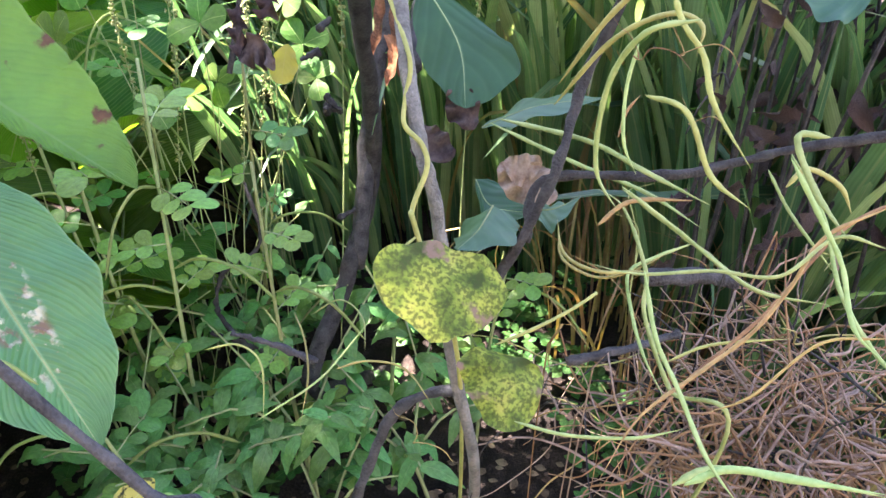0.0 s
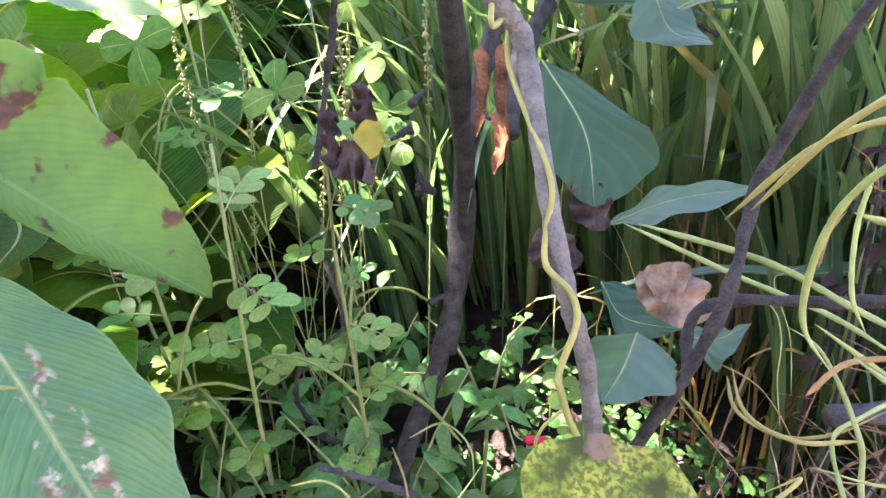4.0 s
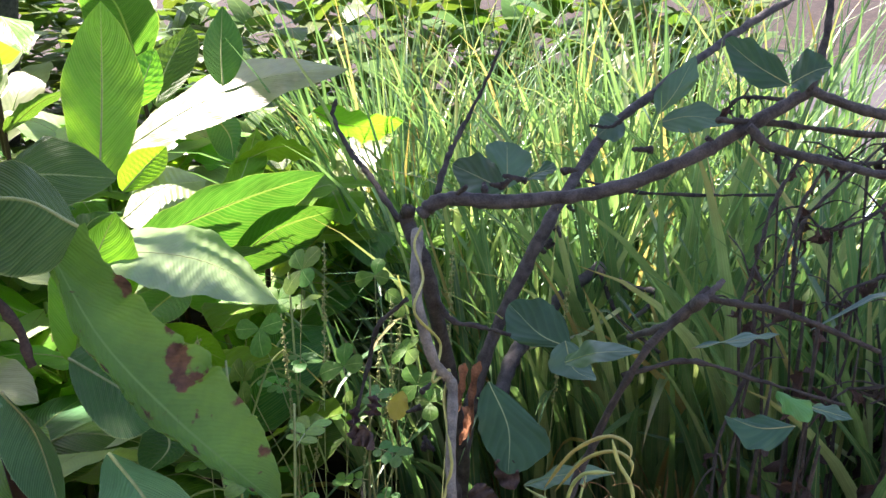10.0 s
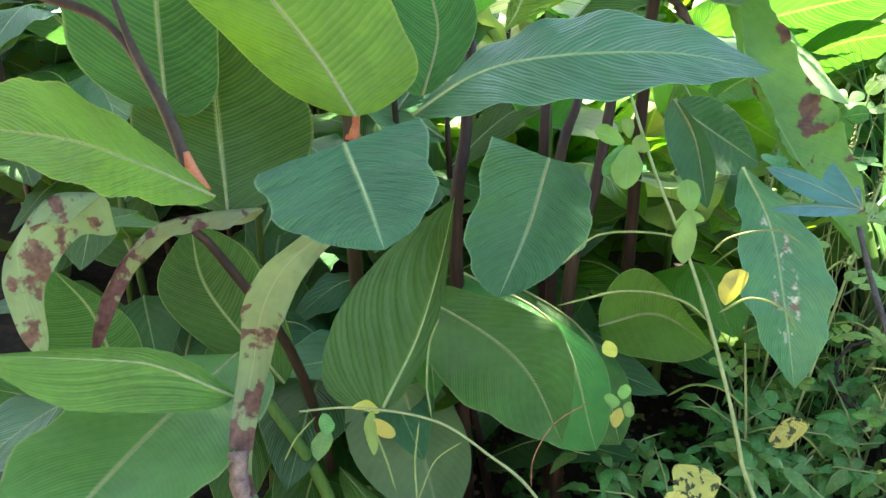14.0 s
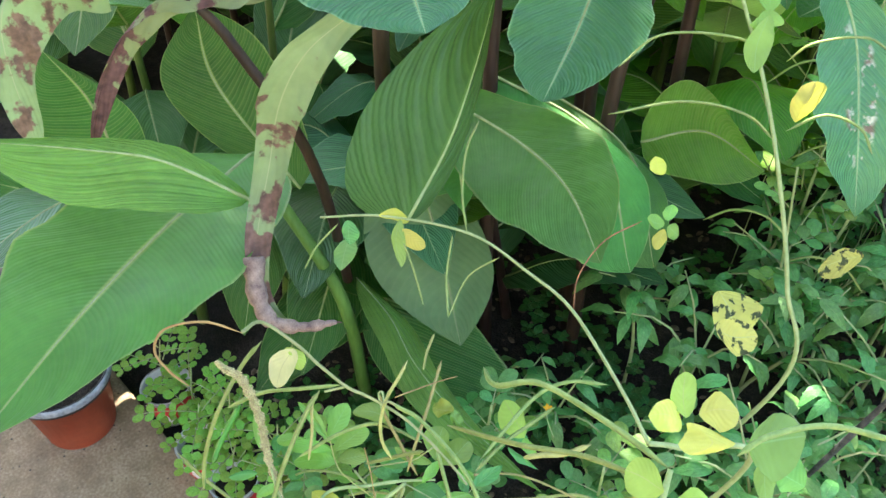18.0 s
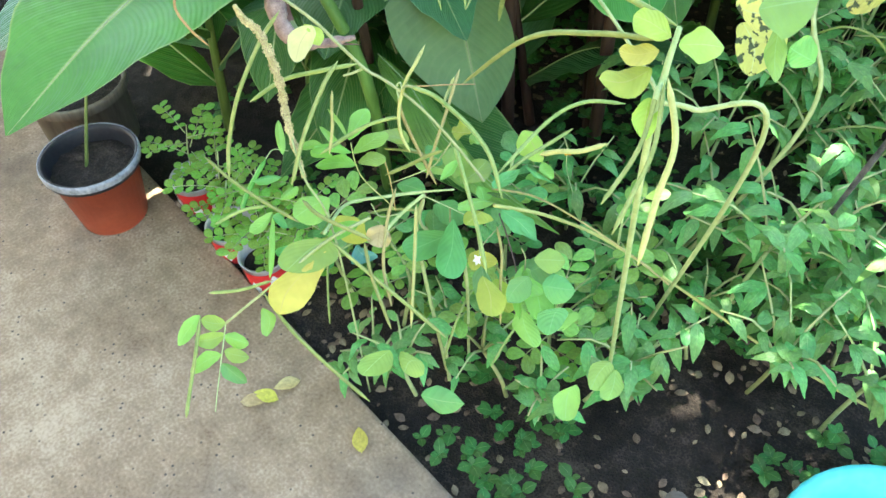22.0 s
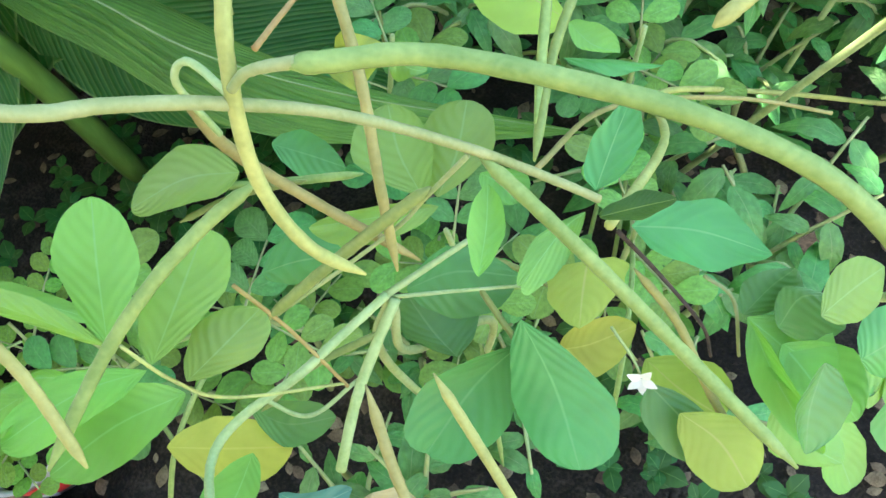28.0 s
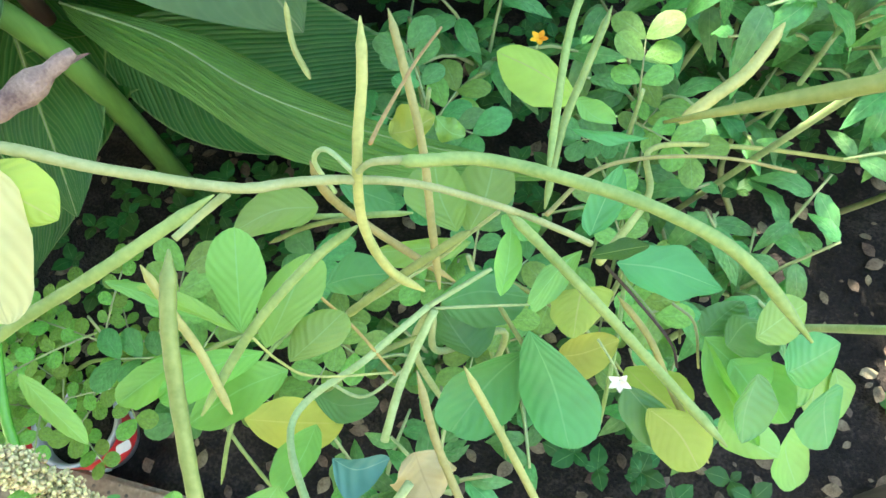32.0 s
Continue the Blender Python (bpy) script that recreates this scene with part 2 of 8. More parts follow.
M_DRY = plain_material("dry_dark_leaf", (0.02, 0.012, 0.012), (0.10, 0.07, 0.06), 40.0, 0.8, 0.8, 0.003)
M_DRY_TIP = plain_material("dried_leaf_tip", (0.12, 0.075, 0.065), (0.36, 0.26, 0.2), 70.0, 0.85, 0.7, 0.003)
M_DRY_TAN = plain_material("dry_tan_leaf", (0.22, 0.15, 0.10), (0.5, 0.4, 0.3), 40.0, 0.75, 0.6, 0.002, share=0.2)
M_HEART = leaf_material("heart_leaf", (0.03, 0.095, 0.042), (0.10, 0.2, 0.10), 34.0, 0.7, 0.45, 0.22, vein_depth=0.35, spec=0.35, vein_tint=0.12)
M_HEART_BLUE = leaf_material("heart_leaf_bluish", (0.065, 0.155, 0.095), (0.16, 0.27, 0.17), 34.0, 0.7, 0.45, 0.25, vein_depth=0.3, spec=0.5)


def mottled_material():
    """A sick leaf: yellow-green islands between dark specks, with a few tan dead patches."""
    n = Nodes("mottled_leaf", 0.6, 0.3)
    co = n.object_coord()
    tone = n.ramp(n.noise(45.0, 6.0, co), (0.36, (0.05, 0.085, 0.012)), (0.46, (0.17, 0.25, 0.03)), (0.56, (0.34, 0.41, 0.06)), (0.68, (0.46, 0.46, 0.09)))
    speck = n.ramp(n.noise(330.0, 5.0, co), (0.42, (0.75, 0.75, 0.75)), (0.56, (0, 0, 0)))
    tone = n.mix(speck, tone, (0.06, 0.08, 0.015))
    dead = n.ramp(n.noise(26.0, 5.0, co), (0.60, (0, 0, 0)), (0.64, (1, 1, 1)))
    tone = n.mix(dead, tone, (0.26, 0.17, 0.12))
    n.link(tone, n.bsdf.inputs["Base Color"])
    n.translucent(tone, 0.3, n.bump(n.noise(60.0, 5.0, co), 0.8, 0.003))
    return n.mat


M_MOTTLED = mottled_material()
M_VINE = plain_material("vine_green", (0.20, 0.29, 0.08), (0.40, 0.48, 0.18), 40.0, 0.5, 0.2, 0.001, vary=0.2)
M_VINE_YELLOW = plain_material("vine_yellow", (0.26, 0.26, 0.07), (0.42, 0.41, 0.13), 40.0, 0.5, 0.2, 0.001, vary=0.2)
M_VINE_DRY = plain_material("vine_dry", (0.22, 0.13, 0.05), (0.42, 0.28, 0.11), 40.0, 0.7, 0.3, 0.001, vary=0.25)
M_SENNA = leaf_material("leaflet", (0.22, 0.425, 0.085), (0.255, 0.48, 0.15), 44.0, 0.9, 0.42, 0.42, vein_depth=0.12, vein_tint=0.07, spec=0.6)
M_SENNA_DEEP = leaf_material("leaflet_deep", (0.10, 0.30, 0.075), (0.14, 0.34, 0.11), 44.0, 0.9, 0.42, 0.35, vein_depth=0.15, vein_tint=0.08, spec=0.6)
M_SENNA_YELLOW = leaf_material("leaflet_yellow", (0.56, 0.53, 0.11), (0.6, 0.55, 0.15), 44.0, 0.9, 0.5, 0.42, vein_depth=0.12, vein_tint=0.06, tint=(1.1, 1.15, 0.6))
M_SENNA_LIME = leaf_material("leaflet_lime", (0.37, 0.5, 0.09), (0.45, 0.5, 0.15), 44.0, 0.9, 0.5, 0.42, vein_depth=0.12, vein_tint=0.06, tint=(1.1, 1.2, 0.6))
M_HOLED = leaf_material("leaflet_eaten", (0.5, 0.45, 0.12), (0.5, 0.5, 0.2), 44.0, 0.9, 0.5, 0.4, spots=0.28, spot_color=(0.05, 0.06, 0.02), spot_scale=75.0)
M_CREAM = leaf_material("leaf_cream", (0.50, 0.44, 0.22), (0.44, 0.38, 0.19), 40.0, 0.9, 0.6, 0.35, vein_depth=0.12, vein_tint=0.06)
M_POD = plain_material("pod_green", (0.14, 0.195, 0.05), (0.26, 0.31, 0.095), 60.0, 0.5, 0.5, 0.0012, vary=0.2)
M_POD_TAN = plain_material("pod_tan", (0.25, 0.25, 0.075), (0.39, 0.37, 0.13), 60.0, 0.55, 0.5, 0.0012, vary=0.2)
M_STALK = plain_material("stalk_green", (0.22, 0.28, 0.10), (0.36, 0.41, 0.19), 70.0, 0.55, 0.5, 0.001, vary=0.2)
M_CHILLI = leaf_material("chilli_leaf", (0.115, 0.31, 0.085), (0.18, 0.36, 0.13), 30.0, 0.8, 0.45, 0.35, vein_depth=0.25, spec=0.55)
M_CLOVER = leaf_material("clover_leaflet", (0.09, 0.225, 0.035), (0.3, 0.45, 0.14), 26.0, 0.8, 0.45, 0.34, vein_depth=0.15)
M_SEED = plain_material("green_seed", (0.20, 0.26, 0.08), (0.40, 0.42, 0.18), 90.0, 0.7, 0.3, 0.001, island=True, vary=0.25)
M_FERN = leaf_material("small_round_leaf", (0.2, 0.42, 0.075), (0.2, 0.38, 0.12), 20.0, 0.5, 0.5, 0.4)
M_FIG = leaf_material("lobed_leaf", (0.06, 0.19, 0.15), (0.15, 0.3, 0.22), 24.0, 0.6, 0.4, 0.25, spec=0.5)


def grass_material():
    """Grass blades: each its own green, from bluish to yellow and a few dry, streaked along its length."""
    n = Nodes("grass_blade", 0.26, 0.9)
    s = n.node("ShaderNodeSeparateXYZ")
    n.link(n.node("ShaderNodeUVMap").outputs["UV"], s.inputs[0])
    along, across = s.outputs[0], s.outputs[1]
    rnd = n.node("ShaderNodeNewGeometry").outputs["Random Per Island"]
    tone = n.ramp(rnd, (0.0, (0.05, 0.125, 0.07)), (0.35, (0.10, 0.22, 0.105)), (0.7, (0.175, 0.31, 0.135)), (0.95, (0.34, 0.44, 0.23)), (0.965, (0.36, 0.29, 0.12)), (1.0, (0.42, 0.32, 0.17)))
    streak = n.math("ADD", n.math("MULTIPLY", n.math("SINE", n.math("ADD", n.math("MULTIPLY", across, 42.0), n.math("MULTIPLY", rnd, 90.0))), 0.5), 0.5)
    blot = n.noise(22.0, 4.0, n.object_coord())
    tone = n.mix(n.math("MULTIPLY", streak, 0.3), tone, n.mix(1.0, tone, (1.7, 1.6, 1.6), "MULTIPLY"))
    tone = n.mix(n.ramp(blot, (0.4, (0, 0, 0)), (0.75, (0.6, 0.6, 0.6))), tone, n.mix(1.0, tone, (0.6, 0.66, 0.6), "MULTIPLY"))
    rib = n.math("ABSOLUTE", n.math("SUBTRACT", across, 0.5))
    tone = n.mix(n.ramp(rib, (0.03, (0.55, 0.55, 0.55)), (0.08, (0, 0, 0))), tone, (0.26, 0.34, 0.17))
    tip = n.math("MULTIPLY", n.ramp(along, (0.8, (0, 0, 0)), (0.97, (1, 1, 1))), n.ramp(rnd, (0.7, (0, 0, 0)), (0.8, (0.8, 0.8, 0.8))))
    tone = n.mix(tip, tone, (0.34, 0.25, 0.12))
    n.link(tone, n.bsdf.inputs["Base Color"])
    n.translucent(tone, 0.42, n.bump(streak, 0.3, 0.0006), (1.2, 1.3, 0.7))
    return n.mat


M_GRASS = grass_material()
M_GRASS_DRY = plain_material("grass_dry", (0.25, 0.17, 0.07), (0.48, 0.36, 0.16), 30.0, 0.7, 0.2, 0.001, share=0.2, island=True, vary=0.25)
M_SPIKE = plain_material("seed_spike", (0.34, 0.29, 0.11), (0.62, 0.55, 0.30), 90.0, 0.8, 0.5, 0.002, island=True, vary=0.25)
M_PETAL = plain_material("white_petal", (0.75, 0.75, 0.72), (0.85, 0.85, 0.83), 30.0, 0.5, 0.1, 0.001, share=0.3)
M_CHILLI_RED = plain_material("red_chilli_skin", (0.5, 0.01, 0.012), (0.62, 0.02, 0.02), 30.0, 0.25, 0.1, 0.001, spec=0.5)
M_CHILLI_GREEN = plain_material("green_chilli_skin", (0.06, 0.25, 0.03), (0.1, 0.34, 0.05), 30.0, 0.25, 0.1, 0.001, spec=0.5)
M_ORANGE = plain_material("orange_petal", (0.7, 0.26, 0.01), (0.8, 0.36, 0.02), 30.0, 0.5, 0.1, 0.001, share=0.3)
M_POT_RED = plain_material("terracotta_plastic", (0.22, 0.036, 0.02), (0.31, 0.058, 0.032), 14.0, 0.5, 0.15, 0.001, vary=0.05)
M_POT_BLACK = plain_material("black_plastic", (0.012, 0.012, 0.014), (0.03, 0.03, 0.035), 14.0, 0.4, 0.15, 0.001, vary=0.0)
M_SILVER = plain_material("worn_grey_rim", (0.10, 0.11, 0.13), (0.42, 0.44, 0.48), 20.0, 0.4, 0.2, 0.001, vary=0.0)
M_CUP = plain_material("clear_grey_plastic", (0.35, 0.36, 0.38), (0.55, 0.56, 0.58), 14.0, 0.3, 0.1, 0.001, vary=0.0)
M_CUP_RED = plain_material("red_print", (0.5, 0.02, 0.025), (0.62, 0.04, 0.04), 14.0, 0.4, 0.1, 0.001, vary=0.0)
M_CUP_WHITE = plain_material("white_print", (0.66, 0.66, 0.66), (0.78, 0.78, 0.78), 14.0, 0.4, 0.1, 0.001, vary=0.0)
M_TURQUOISE = plain_material("turquoise_plastic", (0.05, 0.42, 0.40), (0.09, 0.52, 0.49), 10.0, 0.35, 0.1, 0.001, vary=0.0)
M_WOOD = plain_material("weathered_wood", (0.06, 0.05, 0.04), (0.17, 0.14, 0.11), 18.0, 0.8, 0.6, 0.003, stretch=(1, 1, 0.1))
M_WALL = plain_material("added_wall_plaster", (0.42, 0.38, 0.32), (0.52, 0.48, 0.41), 3.0, 0.85, 0.2, 0.002, vary=0.0)
M_BLUE_CLOTH = plain_material("pale_blue_sheet", (0.35, 0.45, 0.6), (0.5, 0.6, 0.75), 6.0, 0.6, 0.2, 0.002, vary=0.0)
M_SCARLET = plain_material("scarlet_plastic", (0.5, 0.015, 0.03), (0.62, 0.03, 0.04), 12.0, 0.4, 0.1, 0.001, vary=0.0)


def ground_material(name, stops, scale, rough, bump, distance, speck=None):
    n = Nodes(name, rough, 0.25)
    co = n.object_coord()
    a, b, c = n.noise(scale, 6.0, co), n.noise(scale * 6, 5.0, co), n.noise(scale * 40, 3.0, co)
    f = n.math("ADD", n.math("MULTIPLY", a, 0.42), n.math("ADD", n.math("MULTIPLY", b, 0.28), n.math("MULTIPLY", c, 0.3)))
    tone = n.ramp(f, *stops)
    if speck:
        v = n.node("ShaderNodeTexVoronoi")
        v.inputs["Scale"].default_value = 55.0
        n.link(co, v.inputs["Vector"])
        dot = n.math("MULTIPLY", n.ramp(v.outputs["Distance"], (0.10, (1, 1, 1)), (0.17, (0, 0, 0))), n.ramp(b, (0.46, (0, 0, 0)), (0.54, (1, 1, 1))))
        tone = n.mix(dot, tone, speck)
        stain = n.ramp(n.noise(1.7, 5.0, co), (0.52, (0, 0, 0)), (0.62, (1, 1, 1)))
        tone = n.mix(n.math("MULTIPLY", stain, 0.55), tone, tuple(q * 1.4 for q in speck))
    n.link(tone, n.bsdf.inputs["Base Color"])
    n.bump(f, bump, distance)
    return n.mat


M_SOIL = ground_material("damp_soil", ((0.36, (0.007, 0.006, 0.005)), (0.5, (0.022, 0.017, 0.014)), (0.64, (0.075, 0.058, 0.045))), 6.0, 0.9, 1.0, 0.012)
M_CONCRETE = ground_material("weathered_concrete", ((0.34, (0.13, 0.088, 0.052)), (0.5, (0.25, 0.185, 0.12)), (0.64, (0.40, 0.315, 0.22))), 4.0, 0.85, 0.35, 0.003, speck=(0.07, 0.06, 0.05))
M_LANE = ground_material("pale_lane_concrete", ((0.3, (0.028, 0.027, 0.028)), (0.7, (0.075, 0.072, 0.075))), 3.0, 0.85, 0.3, 0.003)



# ---- builders ----
def link_part(name, mesh, material, parent, label=""):
    if material is not None and not mesh.materials:
        mesh.materials.append(material)
    ob = new(name, mesh)
    ob.parent = parent
    if label:
        tagged(ob, label)
    return ob


def part(name, bm, material, parent, label=""):
    """One mesh object under a thing or a part."""
    mesh = bpy.data.meshes.new(name)
    bm.to_mesh(mesh)
    bm.free()
    mesh.polygons.foreach_set("use_smooth", [True] * len(mesh.polygons))
    return link_part(name, mesh, material, parent, label)


def thing(name, label, category, at=(0, 0, 0), group="", kind=""):
    ob = new(name)
    ob.location = at
    bpy.context.view_layer.update()
    return tagged(ob, label, category, group, kind)


def local(parent, p):
    """World place to the place inside a thing that only sits somewhere unturned."""
    q = Vector(p)
    o = parent
    while o is not None:
        q = q - Vector(o.location)
        o = o.parent
    return q


def spline(points, count):
    """Smooth run through the points, at even steps of the curve's parameter."""
    p = [Vector(q) for q in points]
    if len(p) == 2:
        return [p[0].lerp(p[1], i / count) for i in range(count + 1)]
    p = [2 * p[0] - p[1], *p, 2 * p[-1] - p[-2]]
    n = len(p) - 3
    out = []
    for i in range(count + 1):
        s = i / count * n
        k = min(int(s), n - 1)
        t = s - k
        a, b, c, d = p[k:k + 4]
        out.append(0.5 * (2 * b + (c - a) * t + (2 * a - 5 * b + 4 * c - d) * t * t + (3 * b - a - 3 * c + d) * t ** 3))
    return out


def tube_data(verts, faces, path, radius, sides):
    """Adds a closed round tube along path; radius is a function of 0..1."""
    base = len(verts)
    n = len(path)
    side = Vector((0.31, 0.55, 0.77))
    for i, c in enumerate(path):
        tan = (path[min(i + 1, n - 1)] - path[max(i - 1, 0)]).normalized()
        side = (side - tan * side.dot(tan)).normalized()
        up = tan.cross(side)
        r = radius(i / (n - 1))
        for k in range(sides):
            a = 2 * math.pi * k / sides
            verts.append(c + (side * math.cos(a) + up * math.sin(a)) * r)
    for i in range(n - 1):
        for k in range(sides):
            j = (k + 1) % sides
            faces.append((base + i * sides + k, base + i * sides + j, base + (i + 1) * sides + j, base + (i + 1) * sides + k))
    faces.append(tuple(base + k for k in reversed(range(sides))))
    faces.append(tuple(base + (n - 1) * sides + k for k in range(sides)))


def mesh_of(name, verts, faces, material=None):
    mesh = bpy.data.meshes.new(name)
    mesh.from_pydata([tuple(v) for v in verts], [], faces)
    mesh.polygons.foreach_set("use_smooth", [True] * len(mesh.polygons))
    if material is not None:
        mesh.materials.append(material)
    mesh.update()
    return mesh


def stem(name, parent, points, r0, r1, material, sides=8, count=None, label="", knobby=0.0, seed=0):
    """A stem, branch or vine of changing thickness; knobby gives bumps and nodes."""
    pts = [local(parent, p) for p in points]
    n = count or max(6, 5 * (len(pts) - 1))
    path = spline(pts, n)
    rnd = random.Random(seed + n)
    lump = [1 + knobby * rnd.uniform(-0.6, 1.0) for _ in range(n + 2)]
    if knobby:
        path = [p + Vector((rnd.uniform(-1, 1), rnd.uniform(-1, 1), rnd.uniform(-1, 1))) * r0 * knobby * 0.6 for p in path]
    verts, faces = [], []
    tube_data(verts, faces, path, lambda u: (r0 + (r1 - r0) * u) * lump[int(u * n)], sides)
    return link_part(name, mesh_of(name, verts, faces, material), None, parent, label)


def pod(name, parent, points, r, material, label=""):
    """A long bean: pointed tip, narrow neck, faint bulges where the seeds sit and a seam."""
    pts = [local(parent, p) for p in points]
    path = spline(pts, 34)

    def radius(u):
        ends = min(1.0, (u + 0.02) / 0.11) ** 1.1 * min(1.0, (1.015 - u) / 0.10) ** 0.75
        return r * max(0.10, ends) * (1 + 0.045 * math.sin(u * 75))
    verts, faces = [], []
    tube_data(verts, faces, path, radius, 10)
    for i, v in enumerate(verts):
        k = i % 10
        c = path[i // 10]
        verts[i] = c + (v - c) * (1.13 if k in (0, 5) else 0.97)
    return link_part(name, mesh_of(name, verts, faces, material), None, parent, label)


def outline(style, u, widest):
    """Half width, 0..1, along a leaf."""
    if style == "fold":
        return 1.0 if u <= widest else math.cos((u - widest) / (1 - widest) * math.pi / 2) ** 0.72
    if style == "taper":
        return min(1.0, 0.75 + u) * (1 - 0.76 * max(0.0, (u - widest) / (1 - widest)) ** 0.55)
    if style == "cut":
        f = 0.62 + 0.38 * math.sin(min(1, u / widest) * math.pi / 2)
        return f if u <= widest else math.cos((u - widest) / (1 - widest) * math.pi / 2) ** 0.7
    if style == "heart":
        return (math.sin(math.pi * min(1, u / 0.56) / 2) ** 0.42) if u < 0.28 else math.cos((u - 0.28) / 0.72 * math.pi / 2) ** 0.85
    if style == "round":
        return math.sin(math.pi * min(1, max(0, u)) ** 1.15) ** 0.55
    if style == "oval":
        k = math.log(0.5) / math.log(widest)
        return math.sin(math.pi * min(1.0, u) ** k) ** 0.55 if 0 < u < 1 else 0.0
    if style == "strap":
        return min(1, u / 0.12 + 0.25) * (1 - u ** 5) ** 0.8
    k = math.log(0.5) / math.log(widest)
    return math.sin(math.pi * u ** k) ** (0.58 if u < widest else 0.9)


def blade_data(points, left, right, widest=0.42, style="canna", nu=22, nv=8, camber=0.0, ripple=0.0, waves=5.0, seed=0, neck=0.012, pleat=0.0, pleats=15, chew=0.0, start=None, slope=0.45):
    """Vertices, faces and along/across coordinates of one leaf blade. points: its midrib; left, right: where its widest edges lie; start: where the edges begin on a blade that is folded off."""
    # rows crowd towards both ends of a rounded leaflet, so that its tips stay round
    rows = [(1 - math.cos(math.pi * i / nu)) / 2 if style in ("oval", "round") else i / nu for i in range(nu + 1)]
    fine = spline(points, 240)
    rib = [fine[round(u * 240)] for u in rows]
    rnd = random.Random(seed)
    ph = [rnd.uniform(0, 6.28) for _ in range(4)]
    m = spline(points, 100)[int(widest * 100)]
    la, ra = Vector(left) - m, Vector(right) - m
    ls, rs = (Vector(start[0]) - rib[0], Vector(start[1]) - rib[0]) if start else (la, ra)
    tan = (rib[-1] - rib[0]).normalized()
    nrm = la.cross(tan) if la.cross(tan).length > ra.cross(-tan).length else ra.cross(-tan)
    nrm.normalize()
    verts, uvs, faces = [], [], []
    w = nv // 2
    for i in range(nu + 1):
        u = rows[i]
        f = max(neck, outline(style, u, widest))
        ease = min(1.0, u / widest)
        ease = ease * ease * (3 - 2 * ease)
        f *= 1 + 0.035 * math.sin(u * 17 + ph[0]) * (ripple > 0)
        for j in range(-w, w + 1):
            v = j / w
            arm = ls.lerp(la, ease) * -v if v < 0 else rs.lerp(ra, ease) * v
            if chew and abs(v) > 0.6:
                arm = arm * (1 - chew * max(0.0, noise.noise((u * 31, v, ph[3])) - 0.1 + 0.5 * noise.noise((u * 83, v, ph[2]))))
            p = rib[i] + arm * f
            p += nrm * (camber * (v * v - 0.0) * f)
            p += nrm * ripple * f * (abs(v) ** 2) * math.sin(u * waves * 6.28 + ph[1 if v < 0 else 2])
            p += nrm * ripple * 0.5 * math.sin(u * 9 + v * 2.2 + ph[3]) * abs(v) * f
            if pleat:
                p += nrm * pleat * math.sin((u - slope * abs(v) ** 1.3 * (1 - 0.4 * u)) * pleats * 6.28) * min(1.0, abs(v) * 3) * (1 - 0.7 * v * v) * f ** 0.5
            verts.append(p)
            uvs.append((u, 0.5 + v * 0.5))
    row = 2 * w + 1
    for i in range(nu):
        for j in range(2 * w):
            a = i * row + j
            faces.append((a, a + 1, a + row + 1, a + row))
    return verts, faces, uvs


def blade_mesh(name, data, material):
    verts, faces, uvs = data
    mesh = mesh_of(name, verts, faces, material)
    layer = mesh.uv_layers.new(name="UVMap")
    idx = np.empty(len(mesh.loops), dtype=np.int32)
    mesh.loops.foreach_get("vertex_index", idx)
    layer.data.foreach_set("uv", np.array(uvs, dtype=np.float32)[idx].ravel())
    return mesh


def leaf(name, parent, points, left, right, material, label="", midrib=None, rib_radius=0.003, **shape):
    pts = [local(parent, p) for p in points]
    if "start" in shape:
        shape["start"] = [local(parent, p) for p in shape["start"]]
    data = blade_data(pts, local(parent, left), local(parent, right), **shape)
    ob = link_part(name, blade_mesh(name, data, material), None, parent, label)
    if midrib is not None:
        verts, faces = [], []
        path = spline(pts, 18)
        tube_data(verts, faces, path, lambda u: rib_radius * (1.05 - u), 6)
        link_part("midrib", mesh_of("midrib", verts, faces, midrib), None, ob)
    return ob


def box_data(verts, faces, lo, hi):
    b = len(verts)
    for z in (lo[2], hi[2]):
        verts += [(lo[0], lo[1], z), (hi[0], lo[1], z), (hi[0], hi[1], z), (lo[0], hi[1], z)]
    faces += [(b + 3, b + 2, b + 1, b), (b + 4, b + 5, b + 6, b + 7)]
    for k in range(4):
        j = (k + 1) % 4
        faces.append((b + k, b + j, b + 4 + j, b + 4 + k))


def slab_object(name, lo, hi, material, label, category, bevel=0.0):
    verts, faces = [], []
    box_data(verts, faces, lo, hi)
    mesh = bpy.data.meshes.new(name)
    mesh.from_pydata(verts, [], faces)
    mesh.materials.append(material)
    ob = new(name, mesh)
    if bevel:
        bm = bmesh.new()
        bm.from_mesh(mesh)
        bmesh.ops.bevel(bm, geom=bm.edges[:], offset=bevel, segments=2, affect="EDGES")
        bm.to_mesh(mesh)
        bm.free()
    return tagged(ob, label, category, kind="structure")


def lathe(name, profile, parent, material, sides=40, label="", at=(0, 0, 0)):
    """A turned shape from (radius, height) pairs."""
    verts, faces = [], []
    for r, z in profile:
        for k in range(sides):
            a = 2 * math.pi * k / sides
            verts.append((at[0] + r * math.cos(a), at[1] + r * math.sin(a), at[2] + z))
    for i in range(len(profile) - 1):
        for k in range(sides):
            j = (k + 1) % sides
            faces.append((i * sides + k, i * sides + j, (i + 1) * sides + j, (i + 1) * sides + k))
    return link_part(name, mesh_of(name, verts, faces, material), None, parent, label)



